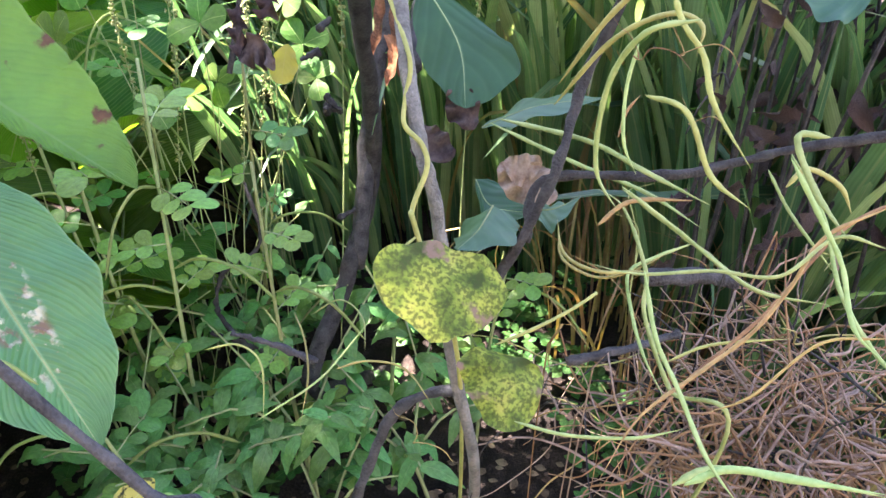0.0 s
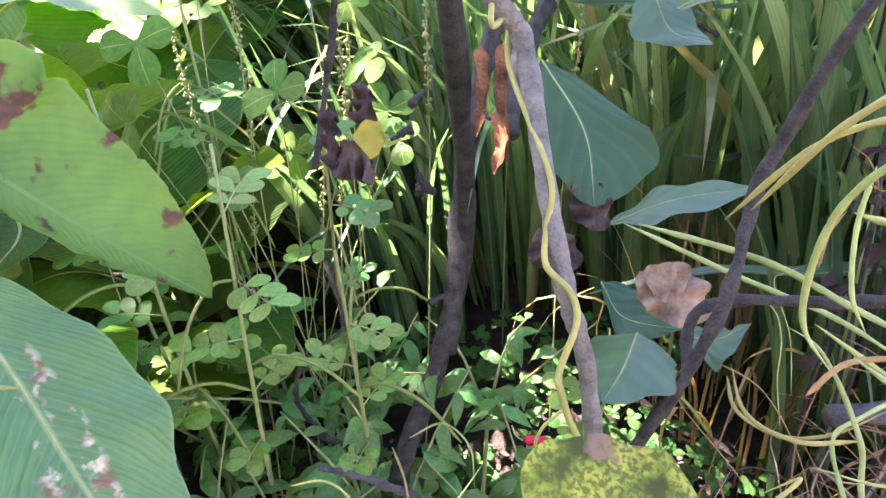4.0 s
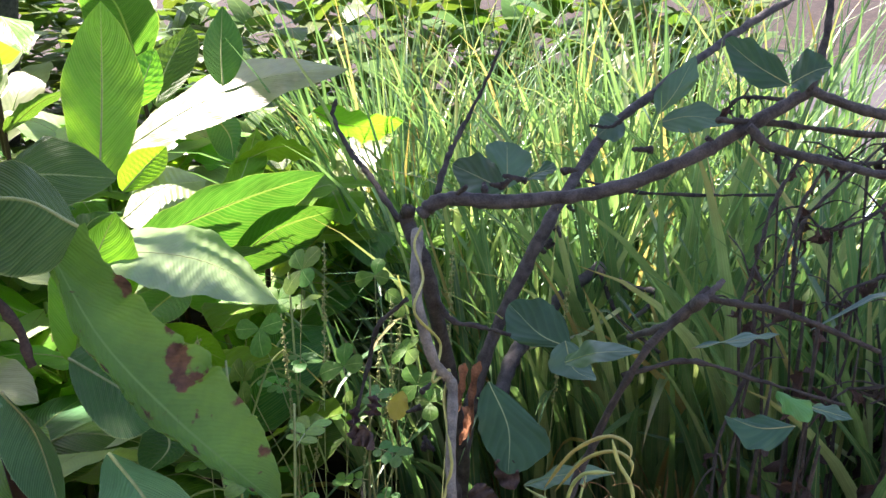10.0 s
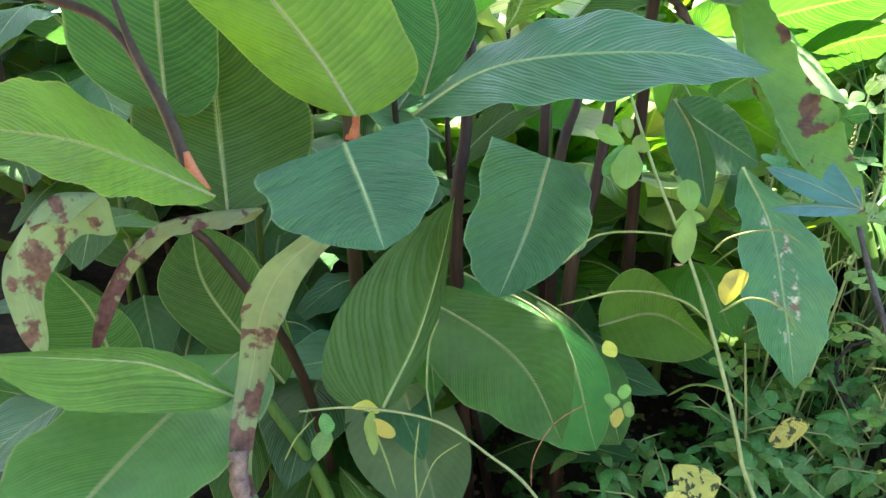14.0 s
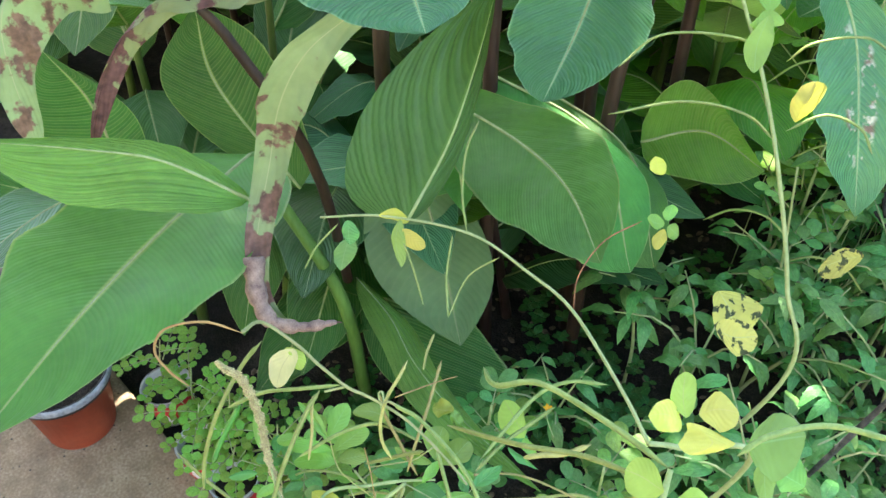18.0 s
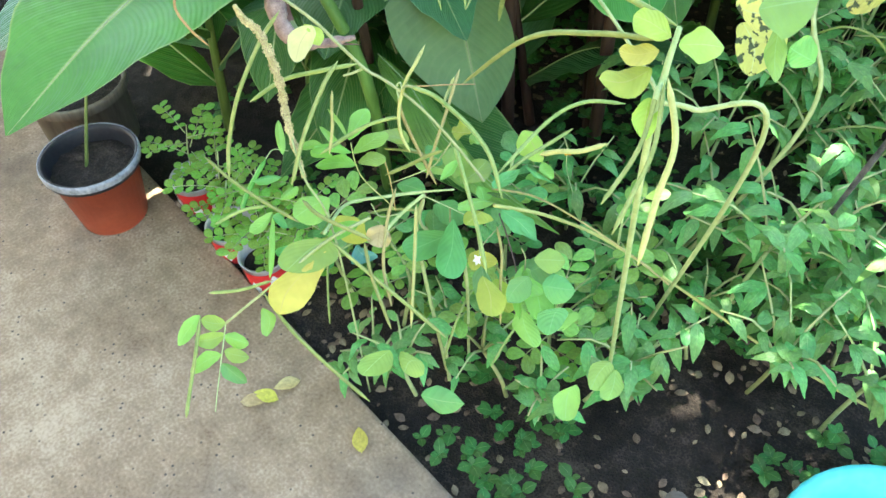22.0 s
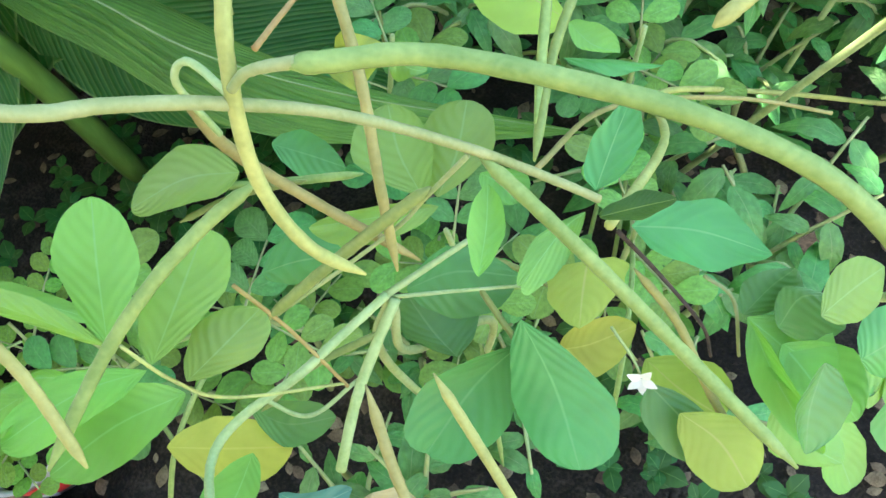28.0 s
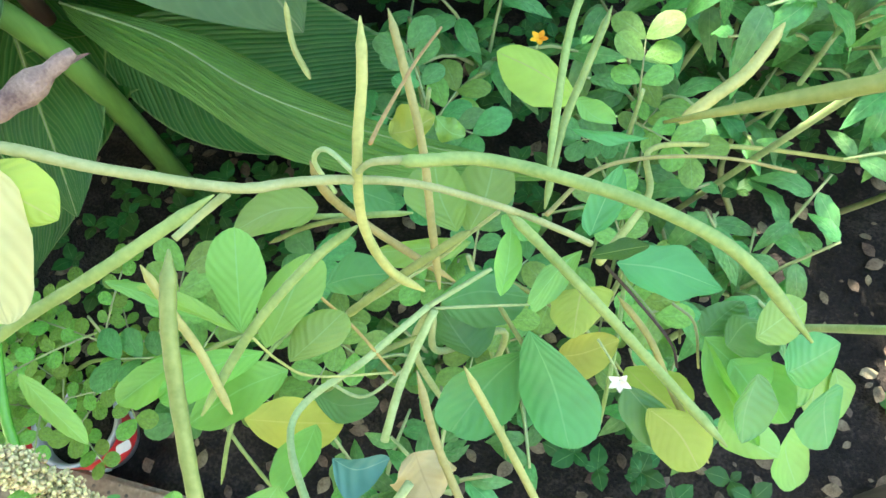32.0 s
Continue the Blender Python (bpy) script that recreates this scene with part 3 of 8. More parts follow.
# ---- ground, slab, added wall, lane ----
def build_ground():
    """Soil that rolls a little near the beds and runs out level to the horizon."""
    verts, faces = [], []
    xs = [-400, -60, -12, -5] + [-3 + 0.05 * i for i in range(121)] + [5, 12, 60, 400]
    ys = [-400, -60, -12, -4, -1] + [-0.4 + 0.05 * i for i in range(81)] + [5, 12, 60, 400]
    for y in ys:
        for x in xs:
            inside = -3 < x < 3 and -0.3 < y < 3.6
            h = -0.035
            if inside:
                h += 0.03 * noise.noise((x * 2.3, y * 2.3, 0)) + 0.018 * noise.noise((x * 9, y * 9, 3)) + 0.012 * noise.noise((x * 23, y * 23, 7))
            verts.append((x, y, h if y > -0.25 else -0.06))
    w = len(xs)
    for j in range(len(ys) - 1):
        for i in range(w - 1):
            a = j * w + i
            faces.append((a, a + 1, a + w + 1, a + w))
    ob = new("ground", mesh_of("ground", verts, faces, M_SOIL))
    tagged(ob, "dark damp garden soil with lumps and litter", "ground", kind="structure")


build_ground()
slab_object("pavement", (-7, -2.6, -0.14), (5, -0.19, 0.0), M_CONCRETE, "stained grey concrete slab beside the bed", "pavement", 0.006)
# Added wall, out of view: keeps low sky light off the bed's front.
slab_object("wall_south", (-7, -2.8, -0.14), (5, -2.6, 3.4), M_WALL, "plain plastered wall added unseen behind the slab to block low sky", "wall")
slab_object("road", (0.9, 4.3, -0.06), (60, 12, -0.02), M_LANE, "sunlit pale concrete lane behind the grass", "lane")


def added_shade_tree(at, crown, radii, count, seed):
    """A broad tree added beside the bed to cast shade: leaning trunk, forked limbs, a crown of many small leaves with
    gaps.
    """
    r = random.Random(seed)
    tree = thing("tree", "broad leafy tree with a grey trunk, added beside the bed for shade", "tree", at)
    a, c = Vector(at), Vector(crown)
    fork = a.lerp(c, 0.62) + Vector((0, 0, -0.2))
    stem("trunk", tree, [a, a.lerp(fork, 0.5) + Vector((0.05, 0.03, 0)), fork], 0.15, 0.10, M_BARK, 14, 16, "", 0.06)
    limbs = []
    for k in range(9):
        t = k * 0.7 + r.uniform(-0.2, 0.2)
        end = c + Vector((math.cos(t) * radii[0] * r.uniform(0.4, 0.85), math.sin(t) * radii[1] * r.uniform(0.4, 0.85), r.uniform(-0.3, 0.6) * radii[2]))
        mid = fork.lerp(end, 0.5) + Vector((0, 0, 0.15))
        stem("limb", tree, [fork, mid, end], 0.05, 0.012, M_BARK, 8, 12, "", 0.1, k)
        limbs.append((mid, end))
    verts, faces, uvs = [], [], []
    base = blade_data([Vector((0, 0, 0)), Vector((0, 0.5, 0.06)), Vector((0, 1, -0.1))], (-0.3, 0.45, 0.05), (0.3, 0.45, 0.05), nu=3, nv=2, widest=0.45)
    clumps = []
    for k in range(70):
        d = Vector((r.gauss(0, 1), r.gauss(0, 1), r.gauss(0, 1))).normalized() * r.random() ** 0.4
        clumps.append(c + Vector((d.x * radii[0], d.y * radii[1], d.z * radii[2])) - a)
    for k in range(count):
        o = r.choice(clumps) + Vector((r.gauss(0, 0.2), r.gauss(0, 0.2), r.gauss(0, 0.14)))
        t = r.uniform(0, 6.28)
        m = aim(o, (math.cos(t), math.sin(t), r.uniform(-0.8, 0.4)), r.uniform(0.08, 0.15), (r.uniform(-.5, .5), r.uniform(-.5, .5), 1))
        b = len(verts)
        verts += [m @ v for v in base[0]]
        faces += [tuple(b + i for i in f) for f in base[1]]
        uvs += base[2]
    tagged(link_part("crown", blade_mesh("crown", (verts, faces, uvs), M_CROWN), None, tree), "uneven crown of many small leaves that blocks the sun", kind="stuff")


def aim(p, way, size, up=(0, 0, 1), roll=0.0):
    """The pose of a unit leaf at p that points along way with its face as near to up as it can be."""
    y = Vector(way).normalized()
    x = y.cross(Vector(up))
    if x.length < 1e-4:
        x = Vector((1, 0, 0))
    x.normalize()
    z = x.cross(y)
    m = Matrix((x, y, z)).transposed().to_4x4()
    return Matrix.Translation(p) @ m @ Matrix.Rotation(roll, 4, "Y") @ Matrix.Scale(size, 4)


M_CROWN = leaf_material("tree_leaf", (0.05, 0.13, 0.03), (0.12, 0.2, 0.08), 12.0, 0.6, 0.5, 0.25, island=True)
# Invented sun blockers; crowns sit where their shadows cover bed, slab and right grass.
added_shade_tree((-3.9, 1.0, -0.04), (-2.85, 1.15, 5.0), (2.1, 1.4, 0.55), 14500, 12)
added_shade_tree((-5.6, -1.4, 0.0), (-3.6, -1.9, 5.3), (2.9, 1.9, 0.55), 19000, 14)
added_shade_tree((-3.2, 3.4, -0.04), (-1.3, 2.65, 5.0), (1.0, 0.62, 0.4), 1900, 13)



# ---- canna clump ----


def canna(label, at):
    return thing("canna_plant", label, "canna plant", at, "canna clump")


front = canna("large-leaved green canna plant with purple stems", (-0.62, 0.42, -0.03))
left_clump = canna("broad-leaved canna plant with a red leaf sheath", (-0.95, 0.30, -0.03))
low_clump = canna("low canna shoot with wide leaves over the slab", (-0.80, 0.12, -0.03))
right_clump = canna("canna plant with scorched and torn hanging leaves", (-0.42, 0.80, -0.03))

RIB_MAT = M_STALK
# leaves: midrib points, then the two widest edges
leaf("leaf", front, [(-0.564, 0.287, 1.126), (-0.482, 0.337, 1.192), (-0.394, 0.399, 1.220), (-0.264, 0.477, 1.231), (-0.149, 0.524, 1.219)], (-0.429, 0.479, 1.253), (-0.306, 0.346, 1.194), M_CANNA_BLUE, "bluish-green leaf arched sideways", RIB_MAT, widest=0.5, ripple=0.006, pleat=0.0016, pleats=16, nu=64, nv=10)
leaf("leaf", front, [(-0.564, 0.157, 1.120), (-0.464, 0.111, 1.085), (-0.396, 0.079, 1.050)], (-0.584, 0.036, 1.063), (-0.437, 0.202, 1.109), M_CANNA_BLUE, "bluish-green leaf with its blade facing out", RIB_MAT, start=((-0.640, 0.056, 1.086), (-0.513, 0.258, 1.144)), style="fold", widest=0.35, ripple=0.003, pleat=0.0016, pleats=16, nu=64, nv=10)
leaf("leaf", front, [(-0.519, 0.557, 0.984), (-0.482, 0.462, 0.902), (-0.449, 0.352, 0.827)], (-0.525, 0.367, 0.946), (-0.403, 0.529, 0.904), M_CANNA_BLUE, "deep green leaf hanging tip down", RIB_MAT, start=((-0.556, 0.450, 1.049), (-0.467, 0.601, 0.968)), style="fold", widest=0.4, ripple=0.004, pleat=0.0016, pleats=16, nu=64, nv=10)
leaf("leaf", front, [(-0.766, 0.374, 0.708), (-0.636, 0.396, 0.701), (-0.497, 0.395, 0.696), (-0.387, 0.366, 0.688), (-0.279, 0.311, 0.653)], (-0.456, 0.266, 0.667), (-0.411, 0.450, 0.740), M_CANNA_MID, "broad green leaf", RIB_MAT, widest=0.55, ripple=0.004, pleat=0.0016, pleats=16, nu=64, nv=10)
leaf("leaf", front, [(-0.709, 0.512, 0.702), (-0.471, 0.538, 0.665), (-0.310, 0.463, 0.511)], (-0.467, 0.407, 0.570), (-0.381, 0.564, 0.619), M_CANNA_MID, "", RIB_MAT, widest=0.55, ripple=0.004)
leaf("leaf", left_clump, [(-0.839, 0.449, 1.203), (-0.934, 0.507, 1.321), (-1.042, 0.565, 1.458)], (-0.966, 0.444, 1.347), (-0.906, 0.570, 1.348), M_CANNA_LIGHT, "", RIB_MAT, widest=0.5, pleat=0.0016, pleats=16, nu=64, nv=10)
leaf("leaf", front, [(-0.668, 0.376, 0.676), (-0.595, 0.332, 0.635), (-0.536, 0.284, 0.605)], (-0.650, 0.308, 0.650), (-0.571, 0.351, 0.650), M_CANNA_MID, "", RIB_MAT, widest=0.45)
leaf("leaf", front, [(-0.686, 0.624, 0.646), (-0.448, 0.617, 0.608), (-0.314, 0.551, 0.461)], (-0.448, 0.515, 0.513), (-0.379, 0.644, 0.547), M_CANNA_MID, "", RIB_MAT, widest=0.55, ripple=0.004)
leaf("leaf", front, [(-0.524, 0.157, 0.673), (-0.548, 0.260, 0.747), (-0.581, 0.348, 0.836), (-0.608, 0.414, 0.931)], (-0.577, 0.111, 0.829), (-0.566, 0.309, 0.705), M_CANNA_RIBBED, "dark strongly ribbed leaf", RIB_MAT, widest=0.4, pleat=0.003, nu=70, nv=40, pleats=5, slope=1.2)
leaf("leaf", front, [(-0.760, 0.368, 0.573), (-0.640, 0.335, 0.402), (-0.544, 0.299, 0.247)], (-0.712, 0.212, 0.422), (-0.601, 0.436, 0.361), M_CANNA_PALE, "pale underside of a hanging leaf", RIB_MAT, widest=0.5)
leaf("leaf", front, [(-0.748, 0.208, 0.348), (-0.635, 0.197, 0.334), (-0.526, 0.163, 0.323), (-0.395, 0.149, 0.310), (-0.205, 0.148, 0.305)], (-0.533, 0.213, 0.307), (-0.519, 0.120, 0.329), M_CANNA_PLEAT, "narrow young leaf half unrolled", RIB_MAT, 0.0015, widest=0.42, pleat=0.003, nu=70, nv=40, pleats=3.2, slope=1.7, camber=0.02)
leaf("leaf", front, [(-0.812, 0.288, 0.321), (-0.634, 0.243, 0.184), (-0.403, 0.251, 0.136)], (-0.671, 0.183, 0.168), (-0.503, 0.373, 0.184), M_CANNA, "", RIB_MAT, widest=0.5)
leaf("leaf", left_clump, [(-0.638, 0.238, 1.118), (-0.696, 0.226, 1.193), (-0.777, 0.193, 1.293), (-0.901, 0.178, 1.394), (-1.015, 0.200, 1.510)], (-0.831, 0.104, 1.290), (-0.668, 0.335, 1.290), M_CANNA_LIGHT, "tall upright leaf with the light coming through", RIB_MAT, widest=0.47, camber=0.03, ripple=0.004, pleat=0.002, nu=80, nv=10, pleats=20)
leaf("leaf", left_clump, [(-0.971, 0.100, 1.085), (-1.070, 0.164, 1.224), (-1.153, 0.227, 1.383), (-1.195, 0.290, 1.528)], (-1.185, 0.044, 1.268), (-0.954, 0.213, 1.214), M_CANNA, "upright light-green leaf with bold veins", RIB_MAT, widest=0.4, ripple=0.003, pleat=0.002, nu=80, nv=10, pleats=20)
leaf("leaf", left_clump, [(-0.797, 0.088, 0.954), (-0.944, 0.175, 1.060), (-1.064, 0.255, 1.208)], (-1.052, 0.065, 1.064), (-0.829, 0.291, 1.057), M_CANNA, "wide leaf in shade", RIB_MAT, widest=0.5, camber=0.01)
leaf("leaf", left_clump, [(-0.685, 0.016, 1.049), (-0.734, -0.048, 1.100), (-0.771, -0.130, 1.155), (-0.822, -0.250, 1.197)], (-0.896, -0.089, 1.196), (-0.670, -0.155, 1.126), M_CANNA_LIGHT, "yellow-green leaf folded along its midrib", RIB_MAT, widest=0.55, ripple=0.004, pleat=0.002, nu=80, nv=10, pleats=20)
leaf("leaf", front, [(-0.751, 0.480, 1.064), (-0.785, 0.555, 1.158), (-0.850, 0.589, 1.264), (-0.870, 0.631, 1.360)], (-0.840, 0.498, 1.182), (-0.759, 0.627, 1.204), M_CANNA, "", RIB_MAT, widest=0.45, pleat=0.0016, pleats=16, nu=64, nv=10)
leaf("leaf", front, [(-0.538, 0.611, 1.481), (-0.524, 0.518, 1.343), (-0.506, 0.455, 1.266), (-0.510, 0.425, 1.228)], (-0.557, 0.525, 1.356), (-0.395, 0.576, 1.370), M_CANNA_LIGHT, "leaf with a torn chewed midrib", RIB_MAT, widest=0.45, ripple=0.006, chew=0.08, pleat=0.0016, pleats=16, nu=64, nv=10)
leaf("leaf", right_clump, [(-0.350, 0.907, 1.260), (-0.419, 0.873, 1.311), (-0.527, 0.797, 1.301), (-0.612, 0.721, 1.226)], (-0.487, 0.921, 1.352), (-0.411, 0.763, 1.234), M_CANNA, "", RIB_MAT, widest=0.4, ripple=0.006)
leaf("leaf", right_clump, [(-0.430, 0.923, 1.232), (-0.327, 0.877, 1.097), (-0.228, 0.881, 0.970), (-0.148, 0.903, 0.867), (-0.094, 0.922, 0.798)], (-0.278, 0.808, 1.012), (-0.253, 0.961, 1.011), M_CANNA_SPOT, "rolled leaf with brown scorched spots", None, start=((-0.444, 0.882, 1.216), (-0.410, 0.952, 1.221)), style="fold", widest=0.45, ripple=0.006, waves=4, camber=0.05, chew=0.26, nu=90, nv=10, pleat=0.002)
leaf("leaf", right_clump, [(-0.279, 0.791, 0.962), (-0.204, 0.769, 0.882), (-0.133, 0.712, 0.781), (-0.073, 0.667, 0.666)], (-0.184, 0.648, 0.835), (-0.087, 0.776, 0.806), M_CANNA_SCAR, "torn hanging leaf with a shredded midrib", RIB_MAT, widest=0.55, ripple=0.006, pleat=0.0016, pleats=16, nu=64, nv=10)
leaf("leaf", right_clump, [(-0.410, 0.764, 1.063), (-0.353, 0.749, 1.007), (-0.284, 0.691, 0.918)], (-0.379, 0.710, 0.990), (-0.308, 0.730, 1.004), M_CANNA_BLUE, "", RIB_MAT, widest=0.5)
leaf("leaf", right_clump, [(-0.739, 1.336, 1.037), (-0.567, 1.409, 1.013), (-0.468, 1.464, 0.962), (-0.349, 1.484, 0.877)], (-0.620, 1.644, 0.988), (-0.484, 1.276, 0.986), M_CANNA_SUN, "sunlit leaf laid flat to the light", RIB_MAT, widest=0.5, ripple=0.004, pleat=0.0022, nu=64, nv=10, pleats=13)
leaf("leaf", right_clump, [(-0.863, 1.543, 0.885), (-0.726, 1.658, 0.969), (-0.561, 1.787, 1.029), (-0.389, 1.909, 1.068)], (-0.633, 1.704, 1.073), (-0.657, 1.794, 0.868), M_CANNA, "ribbed leaf lit from behind", RIB_MAT, widest=0.5, ripple=0.006, pleat=0.0022, nu=64, nv=10, pleats=13)
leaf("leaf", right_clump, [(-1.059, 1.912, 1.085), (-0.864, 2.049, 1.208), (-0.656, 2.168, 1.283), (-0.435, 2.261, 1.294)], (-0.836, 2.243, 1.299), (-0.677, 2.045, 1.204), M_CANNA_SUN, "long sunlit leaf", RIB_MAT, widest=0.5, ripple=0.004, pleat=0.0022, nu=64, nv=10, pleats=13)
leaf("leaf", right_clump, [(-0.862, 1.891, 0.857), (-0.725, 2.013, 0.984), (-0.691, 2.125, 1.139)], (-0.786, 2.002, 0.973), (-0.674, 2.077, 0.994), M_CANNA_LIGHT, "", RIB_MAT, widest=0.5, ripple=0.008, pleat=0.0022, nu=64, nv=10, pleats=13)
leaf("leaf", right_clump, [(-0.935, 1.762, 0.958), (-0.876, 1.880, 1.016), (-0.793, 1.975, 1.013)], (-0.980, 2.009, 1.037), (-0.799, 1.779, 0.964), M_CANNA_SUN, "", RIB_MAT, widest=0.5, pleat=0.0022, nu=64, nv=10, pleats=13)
leaf("leaf", low_clump, [(-0.817, 0.068, 0.676), (-0.740, -0.124, 0.681), (-0.663, -0.294, 0.673), (-0.600, -0.468, 0.626)], (-0.833, -0.262, 0.712), (-0.580, -0.080, 0.697), M_CANNA_MID, "wide leaf spread over the slab", RIB_MAT, widest=0.42, ripple=0.006)
leaf("leaf", low_clump, [(-0.644, -0.033, 0.741), (-0.704, -0.113, 0.813), (-0.737, -0.191, 0.852), (-0.802, -0.306, 0.887)], (-0.739, -0.110, 0.827), (-0.666, -0.234, 0.826), M_CANNA_PLEAT, "light green pleated leaf folded lengthwise", RIB_MAT, widest=0.5, pleat=0.004, nu=70, nv=36, pleats=4, slope=1.5)
dying_leaf = leaf("leaf", low_clump, [(-0.523, 0.084, 1.027), (-0.553, 0.031, 0.981), (-0.590, 0.007, 0.904), (-0.612, -0.009, 0.808), (-0.592, -0.059, 0.713), (-0.555, -0.086, 0.650), (-0.517, -0.071, 0.619), (-0.483, -0.016, 0.606)], (-0.611, -0.014, 0.904), (-0.569, 0.033, 0.894), M_CANNA_DEAD, "withered brown-blotched leaf hanging in a twist", None, style="taper", widest=0.3, ripple=0.006, waves=6, camber=0.012, nu=70, nv=10)
tip_verts, tip_faces = [], []
tube_data(tip_verts, tip_faces, spline([local(low_clump, p) for p in ((-0.585, -0.072, 0.695), (-0.556, -0.092, 0.662), (-0.523, -0.096, 0.635), (-0.490, -0.069, 0.628), (-0.459, -0.032, 0.636))], 26),
          lambda u: 0.0115 * (1 - u) ** 0.8 + 0.0042 + 0.0016 * math.sin(31 * u) + 0.001 * math.sin(67 * u), 8)
link_part("dried_tip", mesh_of("dried_tip", tip_verts, tip_faces, M_DRY_TIP), None, dying_leaf, "shrivelled purple-brown leaf tip")
leaf("leaf", left_clump, [(-0.744, 0.118, 0.975), (-0.801, 0.053, 0.970), (-0.852, -0.019, 0.951), (-0.878, -0.086, 0.873), (-0.880, -0.149, 0.754)], (-0.864, -0.075, 0.905), (-0.855, -0.034, 0.901), M_CANNA_DEAD, "dried curled brown leaf", style="strap", widest=0.6, ripple=0.008, nu=34)
leaf("leaf", left_clump, [(-1.024, -0.019, 0.959), (-1.085, -0.089, 0.953), (-1.083, -0.160, 0.876), (-1.021, -0.190, 0.704)], (-1.078, -0.206, 0.822), (-1.050, -0.144, 0.784), M_CANNA_GREY, "grey-green wilting leaf", style="strap", widest=0.7, ripple=0.008, nu=34)
leaf("leaf", left_clump, [(-0.998, -0.082, 0.568), (-1.083, -0.070, 0.703), (-1.163, -0.095, 0.782)], (-1.131, -0.160, 0.648), (-1.023, -0.023, 0.682), M_CANNA, "", RIB_MAT, widest=0.5)
leaf("leaf", left_clump, [(-0.830, 0.160, 0.548), (-0.987, 0.116, 0.710), (-1.052, 0.136, 0.829)], (-1.042, 0.045, 0.692), (-0.930, 0.202, 0.747), M_CANNA, "", RIB_MAT, widest=0.5)
leaf("leaf", front, [(-0.468, 0.681, 0.592), (-0.385, 0.757, 0.622), (-0.265, 0.777, 0.589)], (-0.447, 0.778, 0.694), (-0.344, 0.682, 0.572), M_CANNA_LIGHT, "", RIB_MAT, widest=0.5)

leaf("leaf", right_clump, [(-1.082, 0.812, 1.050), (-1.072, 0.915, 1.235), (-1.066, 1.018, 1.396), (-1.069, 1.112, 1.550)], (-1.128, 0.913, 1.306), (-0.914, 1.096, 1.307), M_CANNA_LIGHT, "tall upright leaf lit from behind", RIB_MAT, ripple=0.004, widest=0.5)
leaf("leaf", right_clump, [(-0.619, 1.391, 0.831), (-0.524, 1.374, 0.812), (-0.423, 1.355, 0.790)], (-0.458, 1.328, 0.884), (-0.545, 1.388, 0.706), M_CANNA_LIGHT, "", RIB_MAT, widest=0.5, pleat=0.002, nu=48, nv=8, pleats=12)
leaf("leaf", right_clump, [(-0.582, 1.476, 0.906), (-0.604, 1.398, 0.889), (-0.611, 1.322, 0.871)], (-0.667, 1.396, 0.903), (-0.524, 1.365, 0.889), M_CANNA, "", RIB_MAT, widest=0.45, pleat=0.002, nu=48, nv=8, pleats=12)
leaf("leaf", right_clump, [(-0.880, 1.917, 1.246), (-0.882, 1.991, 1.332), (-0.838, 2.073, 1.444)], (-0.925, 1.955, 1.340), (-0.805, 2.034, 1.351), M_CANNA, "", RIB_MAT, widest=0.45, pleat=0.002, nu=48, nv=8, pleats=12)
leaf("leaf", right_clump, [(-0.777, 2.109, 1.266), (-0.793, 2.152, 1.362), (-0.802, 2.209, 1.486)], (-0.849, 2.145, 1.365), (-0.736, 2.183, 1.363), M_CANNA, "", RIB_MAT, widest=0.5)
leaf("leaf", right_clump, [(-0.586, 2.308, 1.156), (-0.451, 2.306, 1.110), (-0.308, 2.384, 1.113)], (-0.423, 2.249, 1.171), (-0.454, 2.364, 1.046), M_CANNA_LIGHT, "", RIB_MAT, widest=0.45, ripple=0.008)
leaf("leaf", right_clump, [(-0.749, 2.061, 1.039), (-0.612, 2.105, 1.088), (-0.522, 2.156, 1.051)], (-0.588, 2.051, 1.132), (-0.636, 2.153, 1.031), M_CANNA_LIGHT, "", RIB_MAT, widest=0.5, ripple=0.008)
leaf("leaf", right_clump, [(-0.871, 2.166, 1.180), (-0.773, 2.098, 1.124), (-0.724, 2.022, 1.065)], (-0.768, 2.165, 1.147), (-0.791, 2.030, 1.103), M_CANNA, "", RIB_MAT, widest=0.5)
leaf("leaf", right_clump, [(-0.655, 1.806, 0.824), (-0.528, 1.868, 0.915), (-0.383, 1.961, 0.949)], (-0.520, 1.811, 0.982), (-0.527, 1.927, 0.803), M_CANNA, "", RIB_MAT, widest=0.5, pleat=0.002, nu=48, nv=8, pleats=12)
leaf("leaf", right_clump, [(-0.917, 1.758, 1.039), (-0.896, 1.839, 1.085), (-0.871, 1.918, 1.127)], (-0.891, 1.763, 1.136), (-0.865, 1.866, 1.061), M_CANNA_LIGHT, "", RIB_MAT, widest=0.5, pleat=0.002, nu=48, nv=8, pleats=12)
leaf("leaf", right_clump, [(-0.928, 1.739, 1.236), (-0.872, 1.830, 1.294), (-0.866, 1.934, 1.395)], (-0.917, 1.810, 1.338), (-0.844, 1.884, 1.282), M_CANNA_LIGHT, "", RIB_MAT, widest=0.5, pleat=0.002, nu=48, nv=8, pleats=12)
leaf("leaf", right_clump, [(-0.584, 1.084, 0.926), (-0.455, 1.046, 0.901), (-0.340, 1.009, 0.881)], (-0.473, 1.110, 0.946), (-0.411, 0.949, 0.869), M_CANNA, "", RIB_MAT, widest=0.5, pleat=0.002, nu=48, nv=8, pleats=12)
